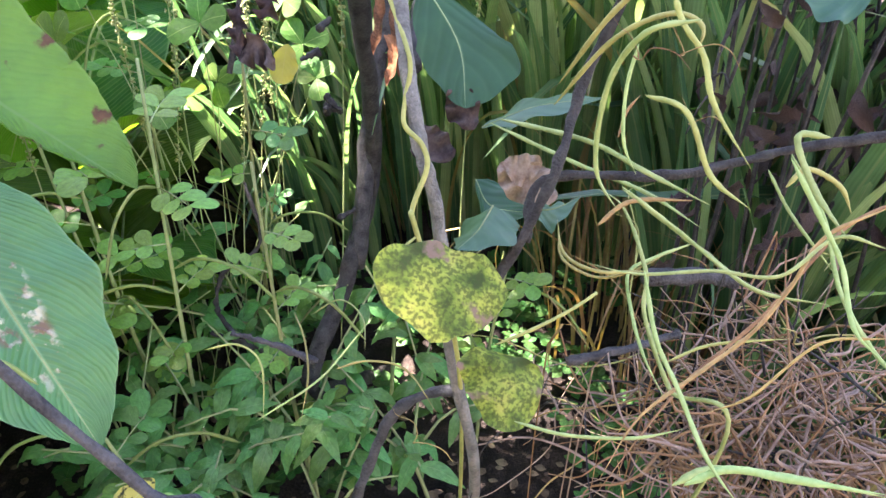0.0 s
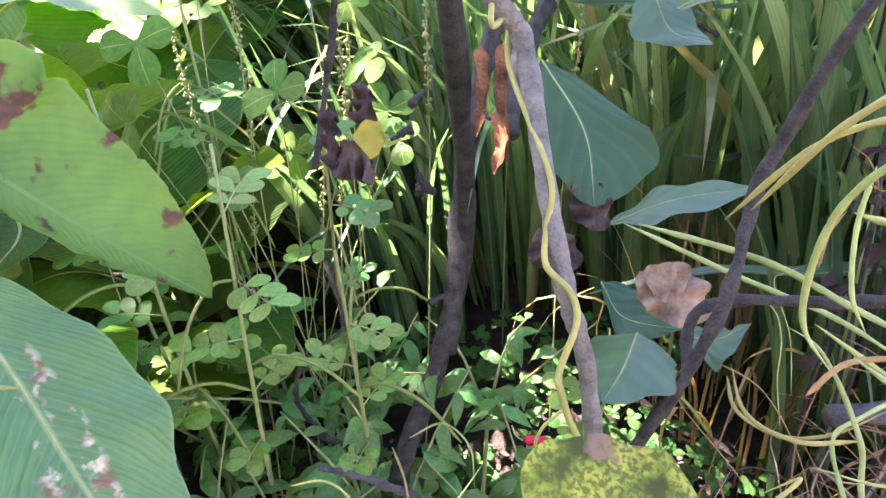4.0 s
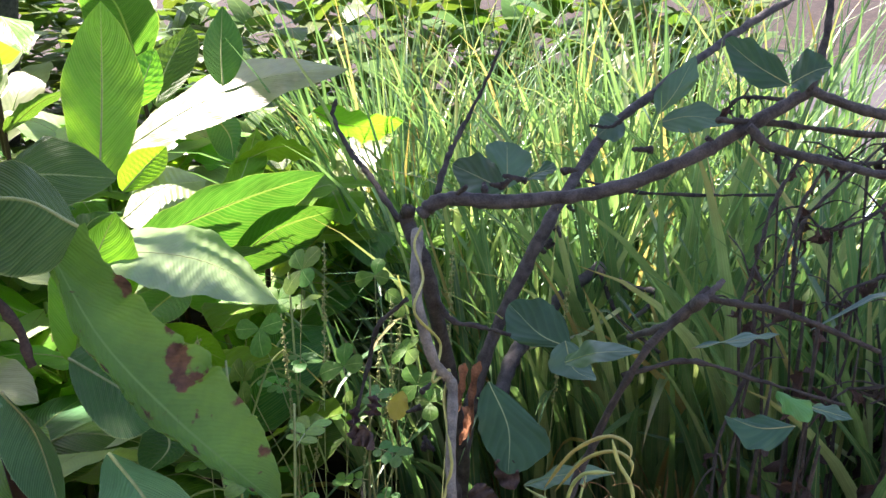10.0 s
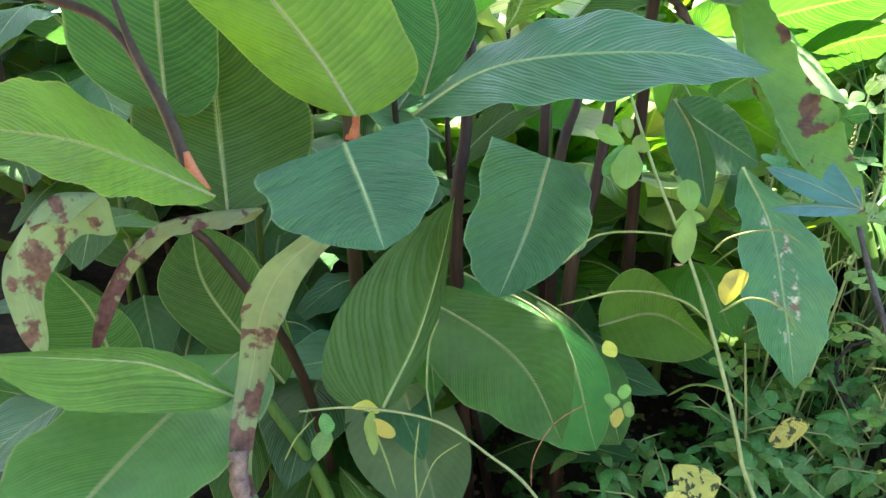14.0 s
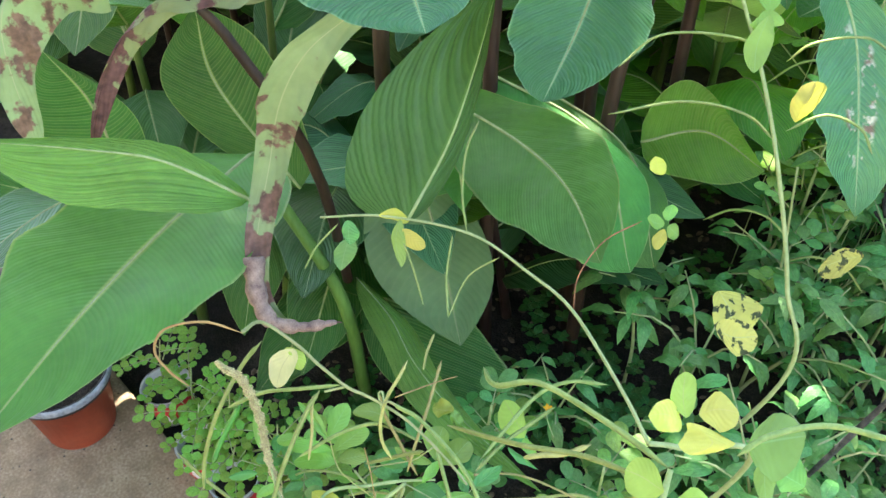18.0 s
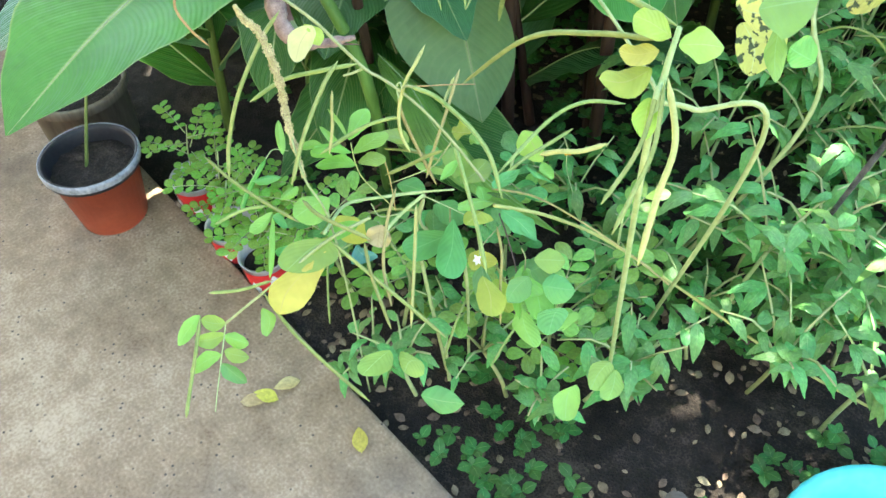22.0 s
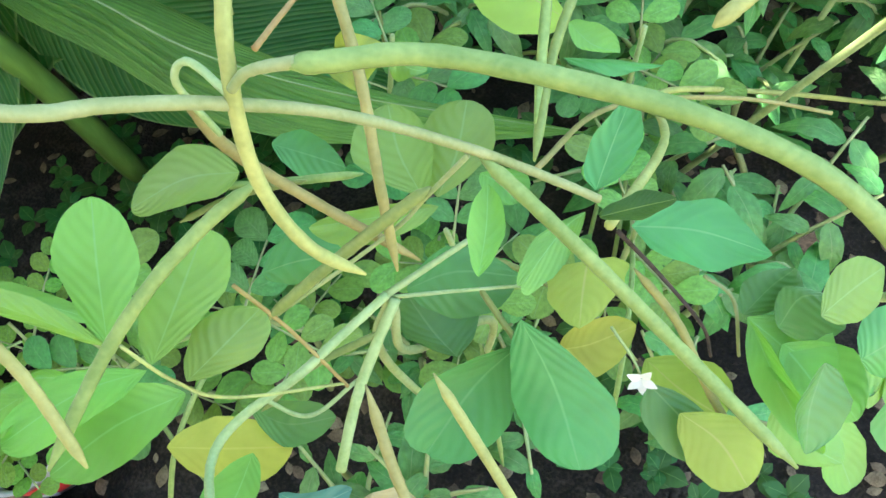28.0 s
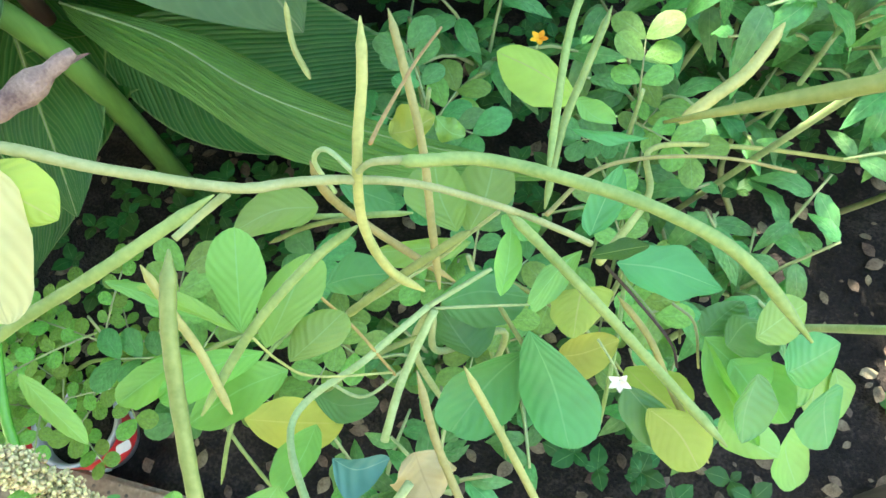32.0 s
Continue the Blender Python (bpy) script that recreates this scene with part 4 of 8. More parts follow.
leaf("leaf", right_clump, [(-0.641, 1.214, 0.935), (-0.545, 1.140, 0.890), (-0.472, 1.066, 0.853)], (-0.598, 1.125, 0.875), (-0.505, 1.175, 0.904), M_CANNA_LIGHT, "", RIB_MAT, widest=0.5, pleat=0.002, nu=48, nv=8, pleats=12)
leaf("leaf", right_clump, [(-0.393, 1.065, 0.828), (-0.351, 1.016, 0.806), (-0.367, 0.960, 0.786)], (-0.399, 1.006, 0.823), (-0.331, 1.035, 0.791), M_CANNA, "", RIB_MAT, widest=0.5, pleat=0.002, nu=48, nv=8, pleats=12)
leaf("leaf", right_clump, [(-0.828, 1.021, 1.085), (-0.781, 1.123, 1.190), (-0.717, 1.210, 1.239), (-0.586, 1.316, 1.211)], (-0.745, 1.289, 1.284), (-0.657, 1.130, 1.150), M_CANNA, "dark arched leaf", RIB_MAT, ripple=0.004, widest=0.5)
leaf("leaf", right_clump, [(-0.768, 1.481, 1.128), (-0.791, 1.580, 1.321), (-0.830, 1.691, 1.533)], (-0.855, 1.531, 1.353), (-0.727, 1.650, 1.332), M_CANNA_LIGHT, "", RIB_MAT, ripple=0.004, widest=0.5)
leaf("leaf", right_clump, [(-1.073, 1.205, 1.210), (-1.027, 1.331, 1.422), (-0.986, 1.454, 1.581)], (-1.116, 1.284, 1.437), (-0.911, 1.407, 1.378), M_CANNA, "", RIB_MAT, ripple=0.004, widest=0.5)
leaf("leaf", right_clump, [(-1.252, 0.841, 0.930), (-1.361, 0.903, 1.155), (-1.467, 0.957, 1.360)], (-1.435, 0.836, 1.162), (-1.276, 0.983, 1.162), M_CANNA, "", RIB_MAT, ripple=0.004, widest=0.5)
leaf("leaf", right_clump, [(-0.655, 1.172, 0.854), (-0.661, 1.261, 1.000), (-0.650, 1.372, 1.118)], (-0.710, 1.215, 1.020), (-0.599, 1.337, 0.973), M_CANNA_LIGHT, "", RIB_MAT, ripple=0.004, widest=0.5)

# stems
stem("stem", front, [(-0.767, 0.625, 1.132), (-0.726, 0.564, 0.968), (-0.688, 0.495, 0.761), (-0.66, 0.50, -0.03)], 0.010, 0.016, M_STEM_PURPLE)
stem("stem", front, [(-0.565, 0.810, 1.048), (-0.531, 0.721, 0.862), (-0.526, 0.650, 0.672), (-0.50, 0.62, -0.03)], 0.010, 0.016, M_STEM_PURPLE)
stem("stem", front, [(-0.662, 0.837, 1.001), (-0.629, 0.726, 0.794), (-0.58, 0.70, -0.03)], 0.009, 0.015, M_STEM_PURPLE)
stem("stem", front, [(-0.765, 0.876, 1.063), (-0.687, 0.757, 0.853), (-0.62, 0.74, -0.03)], 0.008, 0.015, M_STEM_PURPLE)
stem("stem", left_clump, [(-1.058, 0.072, 1.336), (-1.011, 0.067, 1.279), (-0.946, 0.055, 1.206), (-0.842, 0.043, 1.119), (-0.767, 0.028, 1.026)], 0.002, 0.012, M_STEM_PURPLE, 8, 24)
stem("stem", left_clump, [(-1.146, -0.035, 1.287), (-1.085, 0.012, 1.263), (-1.027, 0.043, 1.242), (-0.964, 0.053, 1.208), (-0.898, 0.052, 1.149)], 0.010, 0.006, M_STEM_PURPLE)
stem("sheath", left_clump, [(-0.797, 0.038, 1.077), (-0.775, 0.033, 1.053), (-0.755, 0.032, 1.027)], 0.006, 0.0145, M_STEM_RED, label="red leaf sheath")
stem("stem", left_clump, [(-0.738, 0.267, 1.162), (-0.686, 0.261, 1.097), (-0.684, 0.247, 0.862), (-0.82, 0.36, -0.03)], 0.008, 0.016, M_STEM_PURPLE)
stem("sheath", left_clump, [(-0.699, 0.300, 1.153), (-0.686, 0.274, 1.111), (-0.677, 0.256, 1.065)], 0.006, 0.013, M_STEM_RED)
stem("stem", left_clump, [(-0.820, 0.023, 0.960), (-0.787, 0.065, 0.876), (-0.744, 0.152, 0.611), (-0.85, 0.28, -0.03)], 0.007, 0.011, M_STEM_PURPLE)
stem("stem", low_clump, [(-0.817, 0.068, 0.676), (-0.783, 0.089, 0.587), (-0.718, 0.151, 0.343), (-0.74, 0.20, -0.03)], 0.009, 0.015, M_STEM_GREEN)
stem("stem", right_clump, [(-0.495, 0.948, 1.524), (-0.497, 0.889, 1.343), (-0.526, 0.851, 1.135), (-0.50, 0.86, -0.03)], 0.008, 0.014, M_STEM_PURPLE)
stem("dried_stalk", right_clump, [(-0.573, 0.714, 1.256), (-0.523, 0.756, 1.253), (-0.448, 0.797, 1.214), (-0.401, 0.807, 1.146), (-0.384, 0.802, 1.086)], 0.008, 0.006, M_DRY, knobby=0.35, label="twisted dry dark stalk")
stem("dried_stalk", left_clump, [(-0.748, 0.506, 1.435), (-0.740, 0.450, 1.338), (-0.722, 0.388, 1.264), (-0.711, 0.340, 1.197)], 0.017, 0.010, M_DRY, knobby=0.2, label="rolled dead brown leaf")
stem("stem", front, [(-0.693, 0.643, 1.536), (-0.706, 0.610, 1.398), (-0.701, 0.587, 1.233)], 0.008, 0.010, M_STEM_PURPLE)



# ---- bare twisted shrub with heart-shaped leaves ----
shrub = thing("shrub", "nearly bare twisted grey-barked shrub with a few heart-shaped leaves", "shrub", (0.10, 1.42, -0.03))


def branch(points, r0, r1, material=M_BARK, name="branch", knobby=0.22, label="", sides=10, seed=3):
    slim = 0.74 if r0 > 0.0075 else 0.9
    return stem(name, shrub, points, r0 * slim, r1 * slim, material, sides, 9 * (len(points) - 1), label, knobby, seed)


branch([(0.10, 1.42, -0.05), (0.026, 1.068, 0.298), (0.075, 1.185, 0.435), (0.121, 1.282, 0.627), (0.141, 1.038, 1.129), (0.100, 1.069, 1.231), (0.106, 1.061, 1.261)], 0.021, 0.014, M_BARK_DARK, "trunk", 0.14, "gnarled dark trunk", 14)
branch([(0.27, 0.90, -0.03), (0.295, 0.674, 0.609), (0.272, 0.674, 0.801), (0.259, 0.699, 0.940), (0.245, 0.721, 0.987), (0.231, 0.772, 1.040), (0.216, 0.849, 1.092), (0.196, 0.842, 1.128), (0.166, 0.878, 1.200), (0.139, 0.984, 1.251)], 0.0054, 0.0085, M_BARK_PALE, "stem", 0.16, "pale grey side stem")
branch([(0.125, 1.049, 1.255), (0.162, 1.061, 1.275), (0.265, 1.072, 1.273), (0.398, 1.093, 1.291), (0.502, 1.121, 1.332), (0.576, 1.145, 1.371), (0.658, 1.174, 1.419)], 0.014, 0.012, M_BARK, "branch", 0.2, "long grey branch bent sideways")
branch([(0.576, 1.125, 1.376), (0.608, 1.118, 1.351), (0.674, 1.098, 1.338), (0.758, 1.079, 1.325), (0.865, 1.073, 1.335)], 0.009, 0.007)
branch([(0.655, 1.163, 1.420), (0.742, 1.180, 1.387), (0.810, 1.207, 1.382), (0.947, 1.251, 1.376)], 0.010, 0.007)
branch([(0.655, 1.163, 1.420), (0.673, 1.202, 1.483), (0.684, 1.253, 1.550)], 0.008, 0.006, M_BARK_DARK)
branch([(0.091, 1.206, 0.445), (0.129, 1.354, 0.760), (0.196, 1.443, 0.956), (0.273, 1.519, 1.116), (0.349, 1.682, 1.228), (0.445, 1.819, 1.297), (0.652, 2.055, 1.418), (0.803, 2.189, 1.492)], 0.020, 0.011, M_BARK, "stem", 0.2, "grey second stem leaning away")
branch([(0.181, 1.325, 0.755), (0.197, 1.467, 0.805), (0.255, 1.671, 0.836), (0.349, 1.857, 0.866)], 0.022, 0.017, M_BARK, knobby=0.2)
branch([(0.349, 1.857, 0.866), (0.408, 1.781, 0.851), (0.490, 1.744, 0.847), (0.437, 1.679, 0.811)], 0.013, 0.006, M_BARK, knobby=0.35)
branch([(0.349, 1.836, 0.867), (0.405, 1.677, 0.812), (0.496, 1.558, 0.793)], 0.008, 0.005, M_BARK_DARK)
branch([(0.516, 0.881, 1.224), (0.482, 0.956, 1.151), (0.434, 1.024, 1.093)], 0.010, 0.006, M_BARK)
branch([(0.284, 0.743, 0.773), (0.351, 0.781, 0.910), (0.386, 0.851, 0.996), (0.450, 0.865, 1.150), (0.525, 0.919, 1.220)], 0.0055, 0.0055, M_BARK_DARK, "branch", 0.3)
branch([(0.521, 0.909, 1.212), (0.542, 0.929, 1.229)], 0.008, 0.004, M_BARK)
branch([(0.521, 0.909, 1.212), (0.606, 0.912, 1.199), (0.669, 0.910, 1.179), (0.719, 0.907, 1.159)], 0.005, 0.003, M_BARK_DARK)
branch([(0.335, 0.774, 0.855), (0.351, 0.811, 0.899), (0.467, 0.803, 0.914), (0.559, 0.805, 0.941), (0.669, 0.804, 0.965)], 0.005, 0.0045, M_BARK_DARK, "branch", 0.3)
branch([(0.010, 1.125, 0.211), (-0.020, 1.110, 0.292), (-0.086, 1.103, 0.356), (-0.132, 1.084, 0.402)], 0.008, 0.004, M_BARK_DARK, "twig", 0.4)
branch([(-0.086, 1.103, 0.356), (-0.136, 1.136, 0.402), (-0.126, 1.177, 0.451), (-0.069, 1.214, 0.489), (-0.097, 1.273, 0.565)], 0.005, 0.003, M_BARK_DARK, "twig", 0.5)
branch([(0.076, 1.097, 1.226), (0.013, 1.156, 1.278), (-0.044, 1.217, 1.308), (-0.088, 1.265, 1.354), (-0.088, 1.286, 1.378)], 0.006, 0.003, M_BARK_DARK, "twig", 0.4)
branch([(0.143, 1.082, 1.276), (0.147, 1.144, 1.320), (0.160, 1.205, 1.357), (0.180, 1.261, 1.407), (0.207, 1.292, 1.475)], 0.006, 0.002, M_BARK_DARK, "twig", 0.4)
branch([(0.134, 1.034, 1.165), (0.168, 1.031, 1.098), (0.211, 1.049, 1.079), (0.255, 1.068, 1.059)], 0.005, 0.003, M_BARK_DARK, "twig", 0.4)
branch([(0.108, 1.017, 1.131), (0.060, 1.013, 1.082), (0.042, 1.005, 1.015), (0.022, 0.964, 0.922)], 0.004, 0.003, M_BARK_DARK, "twig", 0.4)
branch([(0.327, 1.577, 1.164), (0.415, 1.607, 1.136), (0.549, 1.618, 1.130), (0.716, 1.637, 1.132)], 0.004, 0.003, M_BARK_DARK, "twig", 0.5)
branch([(0.534, 1.115, 1.387), (0.618, 1.171, 1.372), (0.748, 1.229, 1.347), (0.935, 1.306, 1.329)], 0.005, 0.004, M_BARK_DARK, "twig", 0.4)
branch([(0.427, 0.923, 1.088), (0.512, 0.958, 1.098), (0.595, 0.986, 1.066), (0.726, 1.031, 1.012)], 0.004, 0.002, M_BARK_DARK, "twig", 0.5)
branch([(0.372, 0.693, 0.786), (0.422, 0.702, 0.793), (0.477, 0.728, 0.790)], 0.005, 0.004, M_BARK, "twig", 0.3)
branch([(0.457, 0.805, 0.791), (0.525, 0.824, 0.777), (0.553, 0.821, 0.773)], 0.012, 0.010, M_BARK, "twig", 0.2)
branch([(0.154, 0.749, 0.474), (0.203, 0.784, 0.592), (0.268, 0.778, 0.643), (0.311, 0.763, 0.654)], 0.009, 0.006, M_BARK, "twig", 0.3)
branch([(0.111, 0.817, 0.638), (0.064, 0.813, 0.668), (0.025, 0.805, 0.692)], 0.005, 0.003, M_BARK, "twig", 0.4)
branch([(0.406, 1.702, 1.285), (0.372, 1.685, 1.255), (0.327, 1.652, 1.264)], 0.006, 0.003, M_BARK_DARK, "twig", 0.4)
for k in range(26):
    # short stubs where twigs broke off
    r = random.Random(300 + k)
    u = r.random()
    line = random.Random(k).choice([[(0.162, 1.061, 1.275), (0.576, 1.145, 1.371)], [(0.129, 1.354, 0.760), (0.349, 1.682, 1.228)], [(0.075, 1.185, 0.435), (0.091, 1.107, 1.217)]])
    a = Vector(line[0]).lerp(Vector(line[1]), u)
    branch([a, a + Vector((r.uniform(-1, 1), r.uniform(-1, 1), r.uniform(-0.6, 1))).normalized() * r.uniform(0.02, 0.035)], 0.006, 0.003, M_BARK_DARK, "twig", 0.3, sides=6, seed=k)
# strips of rust-brown bark that have come loose
for a, b, c in (((0.166, 1.136, 0.964), (0.170, 1.096, 0.933), (0.164, 1.055, 0.902)), ((0.191, 1.141, 0.967), (0.188, 1.094, 0.928), (0.196, 1.031, 0.886)), ((0.183, 1.073, 0.920), (0.190, 1.046, 0.903), (0.183, 1.014, 0.884))):
    side = Vector((0.0066, -0.002, 0.0))
    leaf("bark_strip", shrub, [a, b, c], Vector(b) - side, Vector(b) + side, M_BARK_RUST, "peeling rust-brown bark", style="strap", widest=0.5, camber=0.006, ripple=0.004, waves=3, nu=30)


def heart(points, left, right, mat=M_HEART, label="dull green heart-shaped leaf", **kw):
    kw.setdefault("style", "heart")
    kw.setdefault("widest", 0.3)
    kw.setdefault("ripple", 0.004)
    kw.setdefault("waves", 2.5)
    leaf("leaf", shrub, points, left, right, mat, label, M_STALK if mat in (M_HEART, M_HEART_BLUE) else None, 0.0009, nu=30, **kw)


heart([(0.340, 1.168, 0.992), (0.288, 1.171, 1.011), (0.228, 1.220, 1.040)], (0.255, 1.143, 1.006), (0.304, 1.230, 1.044))
heart([(0.228, 1.028, 0.997), (0.266, 0.980, 0.951), (0.275, 0.929, 0.906)], (0.220, 0.973, 0.947), (0.323, 0.985, 0.949))
heart([(0.333, 1.136, 1.021), (0.350, 1.103, 0.991), (0.386, 1.082, 0.984)], (0.308, 1.102, 0.997), (0.371, 1.131, 0.999), M_HEART_BLUE)
heart([(0.343, 1.035, 1.038), (0.394, 0.940, 1.109), (0.451, 0.938, 1.117)], (0.381, 0.980, 1.104), (0.383, 0.923, 1.099), M_HEART_BLUE, "pale bluish leaf", style="canna", widest=0.45)
heart([(0.608, 1.038, 1.447), (0.568, 1.066, 1.469), (0.534, 1.106, 1.495)], (0.560, 1.034, 1.449), (0.581, 1.076, 1.490), M_HEART, "leaf lit from behind")
heart([(0.613, 1.061, 1.446), (0.640, 1.069, 1.460), (0.660, 1.073, 1.465)], (0.626, 1.098, 1.479), (0.621, 1.037, 1.440), M_HEART)
heart([(0.465, 1.728, 1.255), (0.532, 1.720, 1.272), (0.618, 1.703, 1.262)], (0.535, 1.752, 1.295), (0.536, 1.687, 1.245), M_HEART_BLUE, "pale bluish leaf", style="canna")
heart([(0.465, 1.734, 1.271), (0.500, 1.758, 1.318), (0.536, 1.812, 1.386)], (0.466, 1.759, 1.330), (0.537, 1.786, 1.323), M_HEART_BLUE, "pale bluish leaf", style="canna")
heart([(0.395, 1.722, 1.258), (0.366, 1.695, 1.253), (0.343, 1.664, 1.238)], (0.355, 1.725, 1.276), (0.394, 1.666, 1.230), M_HEART_BLUE, "pale bluish leaf")
heart([(0.233, 1.162, 1.263), (0.190, 1.184, 1.274), (0.135, 1.216, 1.287)], (0.188, 1.131, 1.253), (0.194, 1.228, 1.300))
heart([(0.224, 1.230, 1.245), (0.218, 1.265, 1.280), (0.212, 1.298, 1.307)], (0.179, 1.267, 1.293), (0.261, 1.269, 1.277), M_HEART_BLUE)
heart([(0.252, 1.218, 1.262), (0.282, 1.217, 1.279), (0.308, 1.202, 1.287)], (0.282, 1.232, 1.288), (0.284, 1.193, 1.273))
heart([(0.644, 0.924, 1.037), (0.601, 0.910, 1.038), (0.555, 0.901, 1.056)], (0.592, 0.931, 1.040), (0.599, 0.881, 1.023), M_HEART, "drooping dark bluish leaf", style="canna")
heart([(0.625, 0.966, 1.062), (0.643, 0.953, 1.054), (0.661, 0.937, 1.036)], (0.629, 0.948, 1.045), (0.664, 0.965, 1.050), M_SENNA_DEEP, "")
heart([(0.667, 0.962, 1.044), (0.692, 0.963, 1.038), (0.720, 0.963, 1.032)], (0.695, 0.976, 1.043), (0.688, 0.950, 1.036), M_HEART_BLUE, "pale bluish leaf", style="canna")
heart([(0.511, 0.920, 1.137), (0.564, 0.930, 1.148), (0.620, 0.940, 1.157)], (0.565, 0.950, 1.144), (0.563, 0.910, 1.153), M_HEART_BLUE, "narrow pale leaf edge on", style="canna")
heart([(0.292, 0.962, 0.864), (0.349, 0.964, 0.890), (0.425, 0.968, 0.901)], (0.355, 1.006, 0.878), (0.348, 0.938, 0.890), M_HEART_BLUE, "long pale leaf", style="canna", widest=0.55)
heart([(0.305, 0.820, 0.862), (0.291, 0.780, 0.863), (0.273, 0.736, 0.875)], (0.272, 0.890, 0.778), (0.332, 0.766, 0.872), M_HEART_BLUE, "broad pale green leaf")
heart([(0.343, 0.821, 0.859), (0.360, 0.806, 0.870), (0.387, 0.816, 0.879)], (0.366, 0.834, 0.856), (0.356, 0.786, 0.862), M_HEART_BLUE, "broad pale green leaf", style="canna")
heart([(0.287, 0.951, 0.803), (0.305, 0.909, 0.797), (0.352, 0.883, 0.807)], (0.293, 0.888, 0.805), (0.333, 0.939, 0.799), M_HEART)
# mottled sick leaf near the front
heart([(0.313, 0.615, 0.937), (0.270, 0.601, 0.949), (0.221, 0.605, 0.966)], (0.267, 0.634, 0.964), (0.267, 0.572, 0.931), M_MOTTLED, "round yellow-green leaf mottled with decay", style="oval", widest=0.5, ripple=0.004, chew=0.10)
heart([(0.290, 0.613, 0.884), (0.315, 0.596, 0.877), (0.321, 0.562, 0.853)], (0.285, 0.586, 0.869), (0.340, 0.605, 0.869), M_MOTTLED, "curled yellow mottled leaf", style="oval", widest=0.5, ripple=0.006, chew=0.12)
# dry hanging leaves
DRIED = (([(0.102, 0.867, 1.056), (0.107, 0.858, 1.046), (0.101, 0.848, 1.033)], (0.097, 0.856, 1.044), (0.114, 0.857, 1.043)), ([(0.079, 0.853, 1.043), (0.081, 0.839, 1.025), (0.084, 0.824, 1.007)], (0.074, 0.838, 1.025), (0.088, 0.841, 1.027)), ([(0.081, 0.826, 1.009), (0.098, 0.837, 1.021), (0.113, 0.827, 1.007)], (0.095, 0.840, 1.025), (0.100, 0.822, 1.002)), ([(0.264, 0.955, 0.921), (0.276, 0.941, 0.904), (0.284, 0.925, 0.883)], (0.254, 0.935, 0.899), (0.287, 0.945, 0.906)), ([(0.228, 0.923, 0.887), (0.236, 0.912, 0.873), (0.261, 0.903, 0.858)], (0.220, 0.904, 0.865), (0.253, 0.921, 0.882)))
for pts, le, ri in DRIED:
    heart(pts, le, ri, M_DRY, "shrivelled dark dry leaf", style="round", widest=0.5, ripple=0.018, waves=3)
heart([(0.313, 0.890, 0.867), (0.337, 0.883, 0.856), (0.361, 0.865, 0.831)], (0.316, 0.871, 0.844), (0.363, 0.889, 0.860), M_DRY_TAN, "curled tan dry leaf", style="round", widest=0.5, ripple=0.015, waves=3)
heart([(0.315, 0.886, 0.867), (0.335, 0.882, 0.860), (0.355, 0.888, 0.867)], (0.332, 0.872, 0.849), (0.334, 0.893, 0.874), M_DRY_TAN, "", style="round", widest=0.5, ripple=0.01, waves=3)

# climbing yellow-green vine round the stem
vine = thing("climbing_vine", "thin yellow-green vine wound round the grey stem", "vine", (0.27, 0.88, -0.03))
stem("stem", vine, [(0.27, 0.88, -0.03), (0.280, 0.669, 0.763), (0.245, 0.676, 0.937), (0.241, 0.684, 0.956), (0.251, 0.703, 0.980), (0.247, 0.714, 0.994), (0.233, 0.726, 1.004), (0.233, 0.743, 1.018), (0.236, 0.756, 1.035), (0.231, 0.773, 1.049), (0.208, 0.837, 1.079), (0.208, 0.869, 1.103), (0.199, 0.819, 1.114), (0.196, 0.874, 1.138), (0.177, 0.829, 1.203), (0.170, 0.897, 1.220), (0.146, 0.944, 1.245), (0.147, 0.978, 1.262)], 0.0022, 0.0018, M_VINE_YELLOW, 8, 150)

stem("tendril", vine, [(0.245, 0.676, 0.937), (0.232, 0.668, 0.928), (0.228, 0.664, 0.914), (0.236, 0.660, 0.906), (0.243, 0.662, 0.912)], 0.0012, 0.0006, M_VINE_YELLOW, 6, 24, "curled tip of the vine")

# thick green bean vines on the right
tangle = thing("bean_vine", "pale green looping bean vine with tan dry runners", "vine", (0.45, 0.80, -0.03))


def runner(points, r=0.004, mat=M_VINE, label=""):
    """A vine that thins out at both its ends."""
    pts = spline([local(tangle, p) for p in points], 12 * (len(points) - 1))
    verts, faces = [], []
    tube_data(verts, faces, pts, lambda u: r * 0.46 * min(1.0, (u + 0.02) / 0.12) * min(1.0, (1.02 - u) / 0.3) * (1 + 0.08 * math.sin(u * 60)), 8)
    link_part("runner", mesh_of("runner", verts, faces, mat), None, tangle, label)


runner([(0.42, 0.75, -0.03), (0.480, 0.590, 0.779), (0.445, 0.628, 0.828), (0.426, 0.671, 0.866), (0.428, 0.701, 0.887), (0.413, 0.749, 0.914), (0.394, 0.775, 0.916)])
runner([(0.428, 0.701, 0.887), (0.390, 0.699, 0.887), (0.364, 0.722, 0.885), (0.359, 0.756, 0.895)], 0.0035, M_VINE_YELLOW)
runner([(0.414, 0.776, 0.916), (0.489, 0.744, 0.872), (0.530, 0.718, 0.854), (0.588, 0.706, 0.851)])
runner([(0.567, 0.821, 0.929), (0.590, 0.768, 0.894), (0.597, 0.713, 0.858), (0.622, 0.664, 0.829), (0.648, 0.635, 0.823)], 0.0045)
runner([(0.566, 0.853, 0.889), (0.585, 0.819, 0.862), (0.620, 0.768, 0.830)], 0.0035)
runner([(0.422, 0.758, 1.099), (0.430, 0.744, 1.080), (0.445, 0.729, 1.062), (0.453, 0.708, 1.036), (0.480, 0.681, 1.001)], 0.005, M_VINE_YELLOW)
